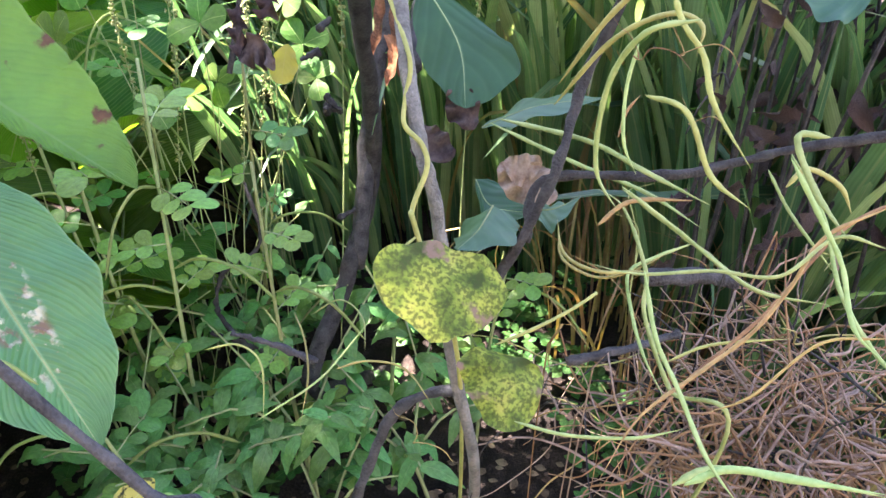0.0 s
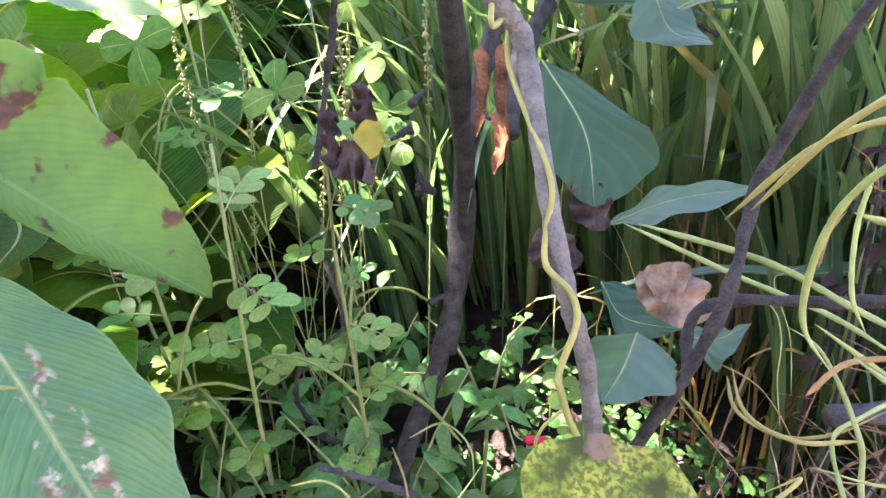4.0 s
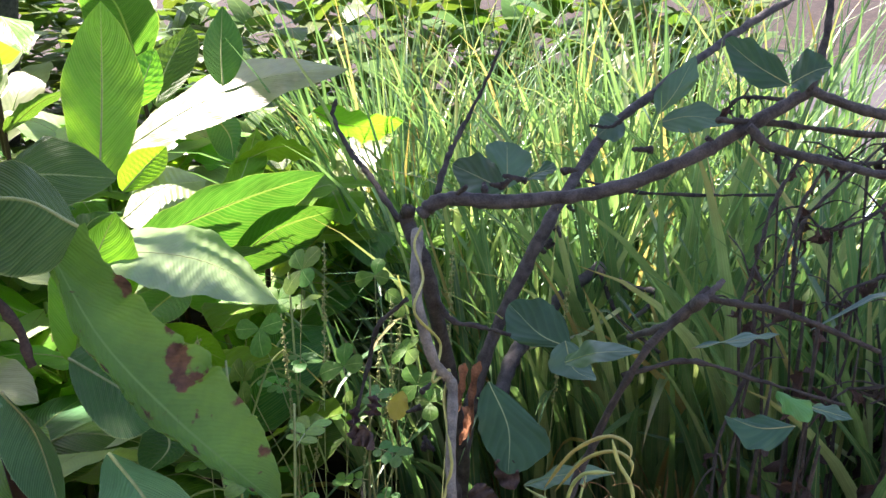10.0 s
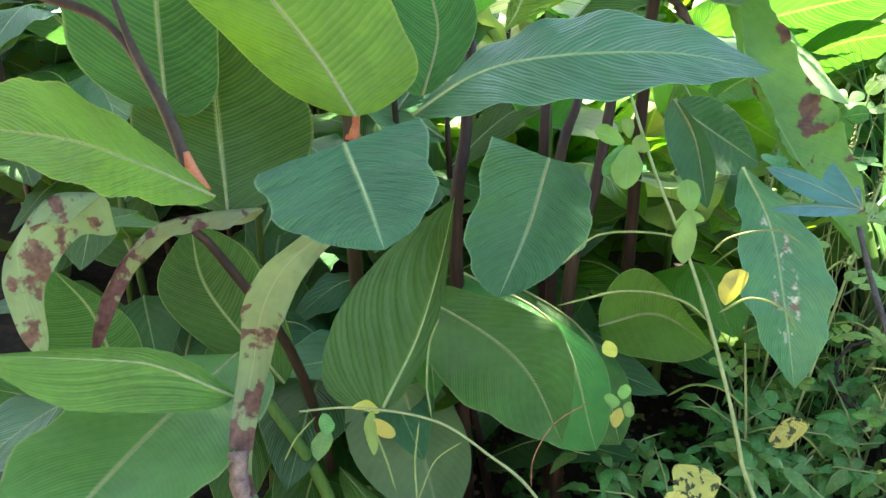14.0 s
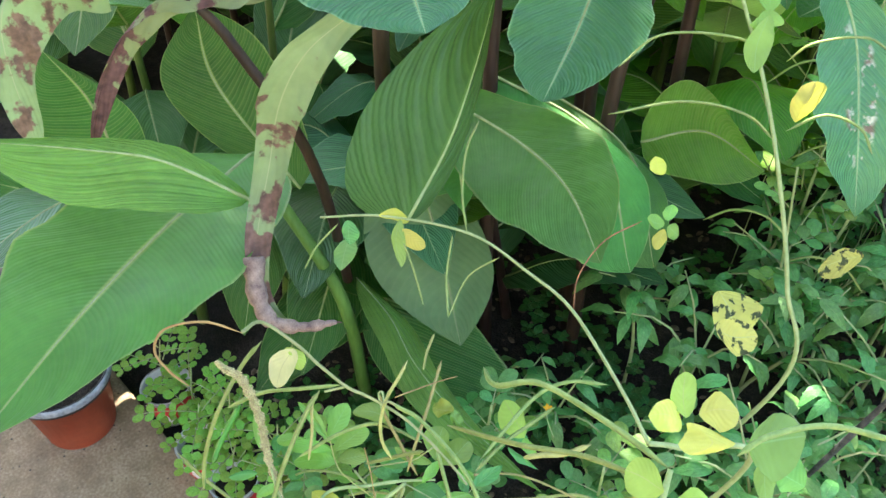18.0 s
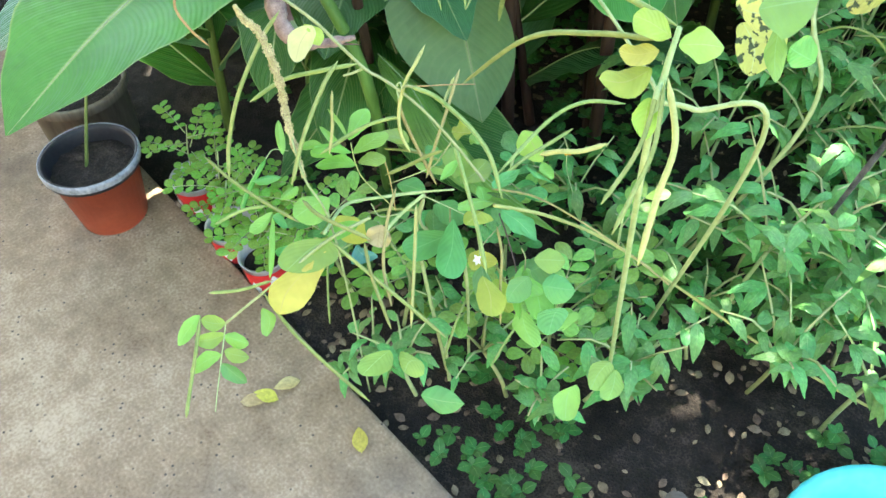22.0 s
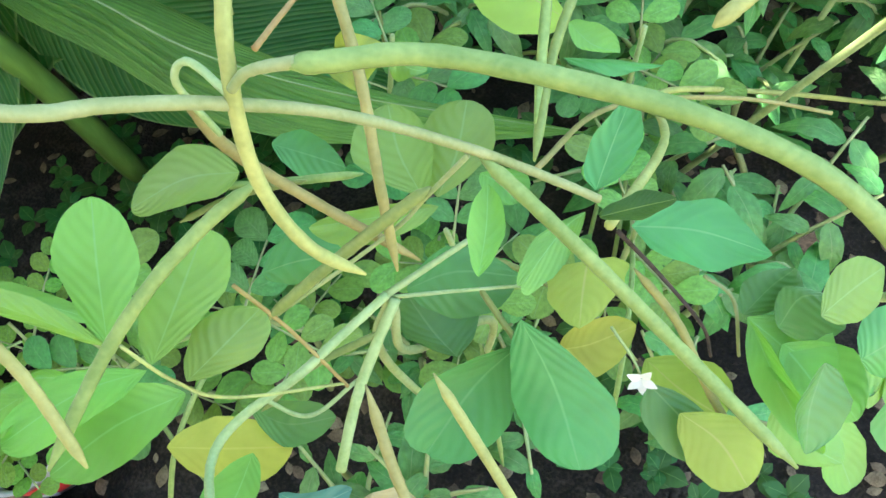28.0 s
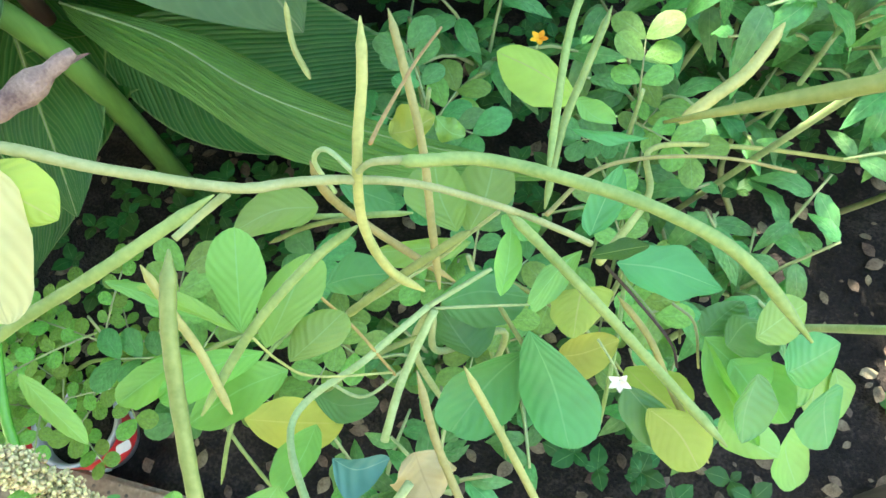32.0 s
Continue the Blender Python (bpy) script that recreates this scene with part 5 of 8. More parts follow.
runner([(0.689, 0.804, 0.901), (0.610, 0.765, 0.890), (0.532, 0.698, 0.844), (0.457, 0.641, 0.812), (0.384, 0.559, 0.780)], 0.0035, M_VINE_DRY)
runner([(0.431, 0.538, 0.830), (0.462, 0.553, 0.830), (0.518, 0.552, 0.825), (0.581, 0.540, 0.823)], 0.006)
runner([(0.452, 0.669, 0.815), (0.490, 0.680, 0.826), (0.556, 0.687, 0.829)], 0.003, M_VINE_YELLOW)
runner([(0.348, 0.745, 1.031), (0.380, 0.725, 1.098), (0.417, 0.709, 1.135), (0.441, 0.690, 1.139), (0.441, 0.679, 1.124)], 0.0045, M_VINE_YELLOW)
runner([(0.427, 0.689, 1.106), (0.394, 0.697, 1.092), (0.378, 0.711, 1.046), (0.378, 0.712, 0.979), (0.397, 0.693, 0.950)], 0.0045)
runner([(0.307, 0.883, 0.921), (0.384, 0.811, 0.942), (0.429, 0.767, 0.940), (0.473, 0.723, 0.939)], 0.005)
runner([(0.422, 0.786, 1.001), (0.446, 0.745, 1.009), (0.467, 0.719, 0.969), (0.492, 0.691, 0.959)], 0.005, M_VINE_YELLOW)
runner([(0.528, 0.684, 1.026), (0.505, 0.681, 1.027), (0.515, 0.652, 1.003), (0.530, 0.618, 0.988)], 0.005)
runner([(0.380, 0.685, 0.944), (0.406, 0.700, 0.957), (0.454, 0.706, 0.955)], 0.004, M_VINE_DRY)
runner([(0.353, 0.814, 0.975), (0.390, 0.791, 1.044), (0.425, 0.769, 1.076), (0.445, 0.749, 1.076), (0.442, 0.737, 1.058)], 0.0045, M_VINE_YELLOW)
runner([(0.541, 0.752, 0.938), (0.558, 0.761, 0.950), (0.587, 0.758, 0.936), (0.599, 0.747, 0.916)], 0.005, M_VINE_YELLOW)
runner([(0.300, 0.921, 0.894), (0.383, 0.869, 0.882), (0.446, 0.820, 0.882), (0.488, 0.768, 0.881)], 0.0045)
runner([(0.480, 0.756, 0.874), (0.440, 0.729, 0.878), (0.417, 0.711, 0.875), (0.417, 0.674, 0.863), (0.423, 0.639, 0.852), (0.434, 0.606, 0.844)], 0.0033, M_VINE)
runner([(0.364, 0.776, 0.864), (0.367, 0.746, 0.859), (0.394, 0.730, 0.854), (0.421, 0.720, 0.870), (0.455, 0.727, 0.889)], 0.0031, M_VINE_YELLOW)
runner([(0.305, 0.622, 0.877), (0.335, 0.632, 0.886), (0.364, 0.651, 0.889), (0.384, 0.668, 0.891), (0.367, 0.673, 0.868)], 0.0031, M_VINE_YELLOW)
runner([(-0.007, 0.798, 0.671), (0.033, 0.797, 0.682), (0.064, 0.771, 0.679), (0.074, 0.720, 0.650)], 0.0027, M_VINE_YELLOW)
runner([(0.099, 0.867, 0.663), (0.135, 0.866, 0.689), (0.164, 0.841, 0.687), (0.170, 0.810, 0.666)], 0.0023, M_VINE)
runner([(0.097, 0.811, 0.720), (0.113, 0.779, 0.712), (0.120, 0.747, 0.690), (0.116, 0.709, 0.662)], 0.0024, M_VINE_YELLOW)
runner([(0.077, 0.695, 0.682), (0.133, 0.724, 0.708), (0.160, 0.753, 0.724), (0.186, 0.786, 0.743)], 0.0024, M_VINE)
runner([(0.160, 0.708, 0.748), (0.191, 0.715, 0.753), (0.227, 0.712, 0.745), (0.257, 0.682, 0.722)], 0.0024, M_VINE_YELLOW)
runner([(0.397, 0.722, 1.074), (0.391, 0.710, 1.045), (0.392, 0.695, 1.012), (0.403, 0.689, 0.989)], 0.0031, M_VINE)
runner([(0.402, 0.767, 0.972), (0.409, 0.782, 0.988), (0.420, 0.792, 0.998)], 0.0027, M_VINE_DRY)
runner([(0.550, 0.611, 0.989), (0.518, 0.613, 0.995), (0.483, 0.596, 0.976), (0.446, 0.611, 0.966), (0.399, 0.615, 0.958), (0.366, 0.626, 0.957)], 0.0029, M_VINE)
runner([(0.397, 0.594, 0.979), (0.403, 0.560, 0.953), (0.415, 0.534, 0.936), (0.427, 0.496, 0.921), (0.445, 0.472, 0.906)], 0.0035, M_VINE)
runner([(0.549, 0.626, 1.009), (0.511, 0.613, 0.995), (0.490, 0.592, 0.970), (0.466, 0.572, 0.948), (0.434, 0.555, 0.929), (0.394, 0.528, 0.915), (0.368, 0.496, 0.893)], 0.0031, M_VINE_DRY)
runner([(0.480, 0.627, 1.045), (0.498, 0.606, 1.018), (0.513, 0.587, 0.994), (0.516, 0.556, 0.972), (0.528, 0.536, 0.964)], 0.0037, M_VINE)
runner([(0.318, 0.542, 0.889), (0.352, 0.538, 0.882), (0.397, 0.539, 0.880), (0.430, 0.544, 0.885)], 0.0027, M_VINE)
runner([(0.415, 0.485, 0.908), (0.441, 0.492, 0.915), (0.473, 0.484, 0.919), (0.522, 0.475, 0.921)], 0.0054, M_VINE)
runner([(0.552, 0.574, 0.945), (0.518, 0.584, 0.928), (0.478, 0.567, 0.894), (0.451, 0.565, 0.877)], 0.0022, M_VINE_DRY)
runner([(0.390, 0.669, 0.992), (0.428, 0.643, 0.974), (0.476, 0.613, 0.950), (0.521, 0.601, 0.948)], 0.0029, M_VINE)
for k in range(46):
    # thin dry tendrils and thatch
    r = random.Random(700 + k)
    a = Vector((r.uniform(0.35, 0.85), r.uniform(0.72, 1.05), r.uniform(0.35, 0.72)))
    pts = [a]
    d = Vector((r.uniform(-1, 1), r.uniform(-1, 1), r.uniform(-0.6, 0.3)))
    for i in range(4):
        d = (d + Vector((r.uniform(-1, 1), r.uniform(-1, 1), r.uniform(-0.7, 0.5))) * 0.7).normalized()
        pts.append(pts[-1] + d * r.uniform(0.04, 0.09))
    runner(pts, r.uniform(0.0012, 0.0026), r.choice([M_VINE_DRY, M_VINE_DRY, M_DRY_TAN, M_VINE_YELLOW, M_BARK_DARK]))
for k, c in enumerate(((0.504, 0.826, 0.939), (0.269, 0.570, 0.800), (0.451, 0.701, 1.067), (0.418, 0.694, 1.065))):
    c = Vector(c)
    r = random.Random(50 + k)
    runner([c + Vector((0.010 * math.cos(a * 0.8) * (1 - 0.07 * a) + r.uniform(-.003, .003) - 0.004 * a, 0.003 * a, 0.012 * math.sin(a * 0.8) * (1 - 0.05 * a) + r.uniform(-.003, .003) + 0.002 * a)) for a in range(11)], 0.0009, M_VINE_DRY, "coiled tendril")

# yellow dying leaf on a thread
heart([(0.011, 1.258, 0.821), (0.005, 1.247, 0.796), (0.000, 1.235, 0.768)], (-0.015, 1.246, 0.798), (0.025, 1.248, 0.793), M_SENNA_YELLOW, "bright yellow dying leaf", style="round", widest=0.45)


def thatch():
    """Dry brown strands that lie tangled over the foot of the grass."""
    r = random.Random(71)
    for mat, n, lab in ((M_VINE_DRY, 170, "brown"), (M_DRY_TAN, 190, "tan"), (M_BARK_DARK, 40, "dark")):
        verts, faces = [], []
        for _ in range(n):
            c = Vector(r.choice(((0.527, 0.694, 0.714), (0.614, 0.725, 0.715), (0.625, 0.654, 0.722), (0.543, 0.623, 0.720), (0.665, 0.783, 0.719))))
            p = c + Vector((r.gauss(0, 0.05), r.gauss(0, 0.05), r.gauss(0, 0.025) - 0.05))
            d = Vector((r.gauss(0, 1), r.gauss(0, 1), r.gauss(0, 0.45))).normalized()
            pts = [p]
            for _ in range(4):
                d = (d + Vector((r.gauss(0, 1), r.gauss(0, 1), r.gauss(0, 0.6) - 0.15)) * 0.4).normalized()
                pts.append(pts[-1] + d * r.uniform(0.02, 0.055))
            if r.random() < 0.12:
                pts.append(Vector((pts[-1].x, pts[-1].y, -0.04)))
            q = r.uniform(0.0007, 0.0019)
            tube_data(verts, faces, spline(pts, 14), lambda u: q * (1.1 - 0.6 * u), 5)
        ob = new("dry_thatch", mesh_of("dry_thatch", verts, faces, mat))
        tagged(ob, "tangled " + lab + " dry strands over the foot of the grass", "dry thatch", kind="stuff")


thatch()



# ---- small shared leaf meshes ----
def unit_leaf(name, style, half, material, widest=0.45, droop=0.18, fold=0.10, nu=8, nv=4, ripple=0.0, seed=0):
    """A leaf one long, lying along +y with its face to +z."""
    pts = [(0, 0, 0), (0, 0.5, 0.06), (0, 1.0, -droop)]
    data = blade_data([Vector(p) for p in pts], (-half, widest, fold), (half, widest, fold), widest=widest, style=style, nu=nu, nv=nv, ripple=ripple, seed=seed)
    return blade_mesh(name, data, material)


U_CHILLI = [unit_leaf("chilli_leaf", "canna", 0.185, M_CHILLI, 0.40, 0.3, 0.07, ripple=0.03, seed=i) for i in range(3)]
U_LEAFLET = [unit_leaf("leaflet", "oval", 0.34, M_SENNA, 0.6, 0.06, 0.03, seed=i) for i in range(2)]
U_LEAFLET_DEEP = [unit_leaf("leaflet", "oval", 0.34, M_SENNA_DEEP, 0.6, 0.06, 0.03, seed=i) for i in range(2)]
U_DRY = [unit_leaf("dry_leaf", "canna", 0.2, M_DRY, 0.5, 0.5, 0.2, nu=8, ripple=0.10, seed=i) for i in range(2)]
U_ROUND = [unit_leaf("leaflet", "round", 0.42, M_FERN, 0.5, 0.02, 0.02, nu=6)]


def piece(name, mesh, parent, m):
    ob = new(name, mesh)
    ob.parent = parent
    ob.matrix_basis = m
    return ob


def chilli(at, height, seed, leaves=26, size=0.06, group="chilli plants", label="bushy green chilli plant with pointed leaves"):
    """A chilli: a forked stem with pointed leaves hanging from its twigs."""
    r = random.Random(seed)
    plant = thing("chilli_plant", label, "chilli plant", at, group)
    top = Vector((r.uniform(-0.06, 0.06), r.uniform(-0.06, 0.06), height * 0.55))
    stem("stem", plant, [Vector(at), Vector(at) + top * 0.5 + Vector((r.uniform(-.02, .02), 0, 0)), Vector(at) + top], 0.0045, 0.0035, M_STALK, 6)
    ends = []
    for k in range(5):
        a = k * 1.257 + r.uniform(-0.4, 0.4)
        out = Vector((math.cos(a), math.sin(a), 0)) * r.uniform(0.25, 0.5) * height
        end = top + out + Vector((0, 0, height * r.uniform(0.15, 0.45)))
        mid = top + out * 0.45 + Vector((0, 0, height * 0.22))
        stem("twig", plant, [Vector(at) + top, Vector(at) + mid, Vector(at) + end], 0.003, 0.0015, M_STALK, 5, 5)
        ends.append((top, mid, end))
    for k in range(int(leaves * 1.4)):
        a, b, c = ends[k % 5]
        u = r.uniform(0.15, 1.0)
        p = a.lerp(b, u * 2) if u < 0.5 else b.lerp(c, u * 2 - 1)
        t = r.uniform(0, 6.28)
        way = Vector((math.cos(t), math.sin(t), r.uniform(-0.75, 0.25)))
        piece("leaf", U_CHILLI[k % 3], plant, aim(p, way, size * r.uniform(0.6, 1.25), (r.uniform(-.3, .3), r.uniform(-.5, .1), 1), r.uniform(-0.3, 0.3)))
    return plant


def compound(plant, base, way, size, meshes, pairs=3, seed=0, droop=0.25, gap=0.62):
    """A leaf of paired leaflets on one stalk."""
    r = random.Random(seed)
    base, way = Vector(base), Vector(way).normalized()
    n = pairs + 1
    pts = [base + way * size * i * gap + Vector((0, 0, -droop * size * (i / n) ** 2)) for i in range(n + 1)]
    stem("leaf_stalk", plant, [p + plant.location for p in pts], 0.0013, 0.0009, M_STALK, 5, 5)
    side = way.cross(Vector((0, 0, 1))).normalized()
    for i in range(1, n + 1):
        for s in (-1, 1):
            d = side * s * 0.85 + way * (0.35 + 0.25 * i / n) + Vector((0, 0, r.uniform(-0.25, 0.25)))
            piece("leaflet", r.choice(meshes), plant, aim(pts[i], d, size * (0.75 + 0.35 * i / n) * r.uniform(0.9, 1.1), (r.uniform(-.25, .25), r.uniform(-.45, .05), 1)))


def senna(at, height, seed, n=7, lean=(0, 0), size=0.04, label="tall weedy senna with paired oval leaflets", pods=3):
    r = random.Random(seed)
    plant = thing("senna_plant", label, "senna plant", at, "senna plants")
    at = Vector(at)
    top = Vector((lean[0], lean[1], height))
    path = [at, at + top * 0.5 + Vector((r.uniform(-.03, .03), r.uniform(-.03, .03), 0)), at + top]
    stem("stem", plant, path, 0.0045, 0.0022, M_STALK, 7, 12)
    line = spline([p - at for p in path], 20)
    for k in range(n):
        p = line[int(20 * (0.35 + 0.65 * k / n))]
        a = k * 2.4 + r.uniform(-.3, .3)
        compound(plant, p, (math.cos(a), math.sin(a), r.uniform(0.1, 0.6)), size * r.uniform(0.8, 1.1), U_LEAFLET if r.random() < 0.7 else U_LEAFLET_DEEP, 2, seed * 31 + k)
    for k in range(pods):
        p = line[int(20 * r.uniform(0.45, 0.9))]
        a = r.uniform(0, 6.28)
        d = Vector((math.cos(a), math.sin(a), 0))
        pod("pod", plant, [at + p, at + p + d * 0.05 + Vector((0, 0, 0.03)), at + p + d * 0.11 + Vector((0, 0, 0.02)), at + p + d * 0.16 - Vector((0, 0, 0.03))], 0.0022, M_POD)
    return plant


# chilli plants under the shrub and along the bed
chilli((-0.357, 0.641, 0.000), 0.36, 1, 30)
chilli((-0.152, 0.713, 0.000), 0.40, 2, 34)
chilli((-0.066, 0.931, 0.000), 0.42, 3, 34)
chilli((-0.208, 0.982, 0.000), 0.42, 4, 30)
chilli((-0.088, 1.207, 0.000), 0.40, 5, 30)
chilli((-0.011, 0.385, 0.000), 0.44, 6, 36)
chilli((0.080, 0.569, 0.000), 0.40, 7, 34)
chilli((-0.178, 0.567, 0.000), 0.40, 8, 34)
chilli((-0.282, -0.111, 0.000), 0.22, 9, 16, 0.05, "chilli plants", "low chilli seedling at the slab edge")
chilli((-0.098, 0.012, 0.000), 0.18, 10, 14, 0.055, "chilli plants", "low chilli seedling at the slab edge")
chilli((-0.12, 0.92, -0.03), 0.45, 11, 36)
chilli((0.02, 0.98, -0.03), 0.50, 12, 36)
chilli((0.10, 0.85, -0.03), 0.42, 13, 34)
chilli((0.24, 0.98, -0.03), 0.42, 14, 34)
chilli((-0.25, 0.98, -0.03), 0.40, 15, 30)
chilli((0.34, 0.72, -0.03), 0.36, 16, 30)
chilli((0.02, 0.72, -0.03), 0.34, 17, 30)
chilli((-0.08, 1.20, -0.03), 0.55, 18, 34)
chilli((0.12, 1.22, -0.03), 0.5, 19, 30)
chilli((-0.36, 1.15, -0.03), 0.45, 20, 30)
chilli((0.16, 0.55, -0.03), 0.34, 21, 30)
chilli((-0.02, 0.50, -0.03), 0.36, 22, 30)
for i, p in enumerate(((-0.166, 0.471, 0.000), (-0.036, 0.503, 0.000), (0.078, 0.545, 0.000), (0.192, 0.515, 0.000), (-0.007, 0.334, 0.000), (0.114, 0.357, 0.000), (-0.023, 0.172, 0.000), (0.246, 0.366, 0.000), (-0.122, 0.209, 0.000), (0.181, 0.657, 0.000))):
    chilli((p[0], p[1], -0.03), (0.34, 0.26, 0.30, 0.22, 0.2)[i % 5], 1100 + i, (30, 24, 28, 20, 18)[i % 5], 0.055)
# chillies that stand in the open bed beyond the front senna
for i, (x, y) in enumerate(((-0.143, 0.387), (0.059, 0.473), (-0.394, 0.418), (-0.457, 0.351))):
    chilli((x, y, -0.03), (0.26, 0.22, 0.3, 0.18)[i % 4], 1300 + i, 20, 0.06)
# tall sennas
senna((-0.26, 1.12, -0.03), 0.95, 41, 8, (-0.03, 0.02), 0.042)
senna((-0.20, 1.06, -0.03), 0.90, 42, 7, (0.06, 0.04), 0.036)
senna((-0.34, 1.22, -0.03), 0.92, 43, 7, (-0.05, 0.0), 0.036)
senna((-0.12, 1.30, -0.03), 0.85, 44, 7, (0.05, 0.0), 0.036)
senna((-0.30, 1.45, -0.03), 1.0, 45, 7, (0.0, 0.0), 0.036)
senna((-0.18, 0.86, -0.03), 0.60, 46, 5, (-0.06, 0.0), 0.034)
senna((0.30, 1.20, -0.03), 0.55, 47, 6, (0.05, 0.0), 0.034)
senna((-0.02, 1.10, -0.03), 0.75, 48, 6, (0.0, 0.0), 0.034)


def weed_carpet():
    """Uncounted low seedlings on the soil."""
    r = random.Random(5)
    verts, faces, uvs = [], [], []
    base = blade_data([Vector((0, 0, 0)), Vector((0, 0.5, 0.08)), Vector((0, 1, -0.05))], (-0.36, 0.5, 0.05), (0.36, 0.5, 0.05), nu=4, nv=2, style="canna", widest=0.5)
    for _ in range(3800):
        x, y = r.uniform(-1.3, 1.3), r.uniform(-0.18, 1.7)
        d = noise.noise((x * 3.1, y * 3.1, 2.0))
        if d < -0.12 + (0.10 if y < 0.25 else 0.0):
            continue
        if y < 0.0 and x < -0.25:
            continue
        h = r.uniform(0.01, 0.06) + (0.05 if y > 0.3 else 0)
        n = r.randint(3, 5)
        t0 = r.uniform(0, 6.28)
        for k in range(n):
            t = t0 + k * 6.28 / n + r.uniform(-.3, .3)
            m = aim((x, y, h - 0.03), (math.cos(t), math.sin(t), r.uniform(0.0, 0.5)), r.uniform(0.014, 0.032))
            b = len(verts)
            verts += [m @ v for v in base[0]]
            faces += [tuple(b + i for i in f) for f in base[1]]
            uvs += base[2]
    ob = new("weed_seedlings", blade_mesh("weed_seedlings", (verts, faces, uvs), M_WEED))
    tagged(ob, "carpet of small green weed seedlings on the soil", "weeds", kind="stuff")


M_WEED = leaf_material("weed_leaf", (0.05, 0.165, 0.038), (0.15, 0.32, 0.1), 12.0, 0.6, 0.5, 0.35, island=True)
weed_carpet()


def litter():
    """Dry leaf crumbs and pale bits over the soil and the slab's edge."""
    r = random.Random(8)
    verts, faces, uvs = [], [], []
    base = blade_data([Vector((0, 0, 0)), Vector((0, 0.5, 0.15)), Vector((0, 1, 0))], (-0.3, 0.5, 0.0), (0.3, 0.5, 0.1), nu=4, nv=2, style="canna", widest=0.5)
    for _ in range(2200):
        x, y = r.uniform(-1.0, 1.2), r.uniform(-0.18, 1.4)
        t = r.uniform(0, 6.28)
        m = aim((x, y, -0.03 + 0.03 * noise.noise((x * 2.3, y * 2.3, 0)) + 0.012), (math.cos(t), math.sin(t), r.uniform(-0.3, 0.3)), r.uniform(0.006, 0.028))
        b = len(verts)
        verts += [m @ v for v in base[0]]
        faces += [tuple(b + i for i in f) for f in base[1]]
        uvs += base[2]
    ob = new("leaf_litter", blade_mesh("leaf_litter", (verts, faces, uvs), M_LITTER))
    tagged(ob, "scattered brown dry leaf litter", "leaf litter", kind="stuff")


M_LITTER = plain_material("litter", (0.06, 0.04, 0.025), (0.24, 0.18, 0.12), 60.0, 0.85, 0.3, 0.002, island=True, vary=0.4)
litter()


# ---- lemongrass ----
def grass_clump(at, blades, height, spread, seed, lean=(0.0, 0.0), width=0.0135, label="tall arching lemongrass clump", material=None, arch=1.0):
    """Long blades that rise from one foot, arch over and hang; some are creased and fall sharply."""
    r = random.Random(seed)
    verts, faces, uvs = [], [], []
    for _ in range(blades):
        a = r.uniform(0, 6.28)
        rad = spread * math.sqrt(r.random())
        c = Vector((at[0] + rad * math.cos(a), at[1] + rad * math.sin(a), at[2]))
        b = a + r.uniform(-1.1, 1.1)
        out = (Vector((math.cos(b), math.sin(b), 0)) * 0.35 + Vector((lean[0], lean[1], 0)) * r.uniform(0.3, 1.6)).normalized()
        h = height * r.uniform(0.6, 1.15)
        w = width * r.uniform(0.45, 1.15)
        start, bow = r.uniform(0.02, 0.22), arch * r.choice((r.uniform(0.1, 0.6), r.uniform(0.5, 1.3), r.uniform(1.0, 2.4)))
        crease = r.uniform(0.5, 0.85) if r.random() < 0.09 else 2.0
        side = out.cross(Vector((0, 0, 1)))
        side.rotate(Euler((0, 0, r.uniform(-0.9, 0.9))))
        n, base = 11, len(verts)
        for i in range(n + 1):
            u = i / n
            th = start + bow * u ** 2.2 + (r.uniform(1.0, 1.6) if u > crease else 0.0)
            way = out * math.sin(th) + Vector((0, 0, math.cos(th)))
            ww = w * (0.5 + 0.5 * min(1, u * 4)) * (1 - u ** 2.6) + 0.0004
            tw = side.copy()
            tw.rotate(Euler((0, 0, 0.8 * u)))
            back = way.cross(tw).normalized() * 0.35 * ww
            verts += [c - tw * ww, c + back, c + tw * ww]
            uvs += [(u, 0.02), (u, 0.5), (u, 0.98)]
            c = c + way * h / n
        for i in range(n):
            q = base + 3 * i
            faces += [(q, q + 1, q + 4, q + 3), (q + 1, q + 2, q + 5, q + 4)]
    ob = new("lemongrass", blade_mesh("lemongrass", (verts, faces, uvs), material or M_GRASS))
    return tagged(ob, label, "grass", "grass clumps", "stuff")


# x, y, blades, height, lean x, lean y, how far the blades arch
CLUMPS = ((0.18, 1.95, 150, 1.25, -0.1, 0.0, 0.9), (0.50, 1.85, 170, 1.3, 0.0, -0.05, 0.7), (0.84, 1.66, 190, 1.3, 0.1, -0.1, 0.6), (1.10, 1.46, 200, 1.3, 0.1, -0.15, 0.5), (-0.15, 2.20, 140, 1.25, -0.15, 0.0, 1.2), (0.30, 2.45, 140, 1.4, 0.0, 0.0, 0.8), (0.85, 2.30, 140, 1.35, 0.1, 0.0, 0.7), (1.45, 1.90, 150, 1.3, 0.1, 0.0, 0.6), (0.78, 1.30, 60, 0.95, 0.15, -0.05, 0.7), (-0.45, 2.5, 120, 1.2, -0.1, 0.0, 1.2), (-0.10, 1.76, 110, 0.95, -0.35, -0.05, 1.5), (0.95, 1.22, 90, 1.1, 0.2, -0.1, 0.6))
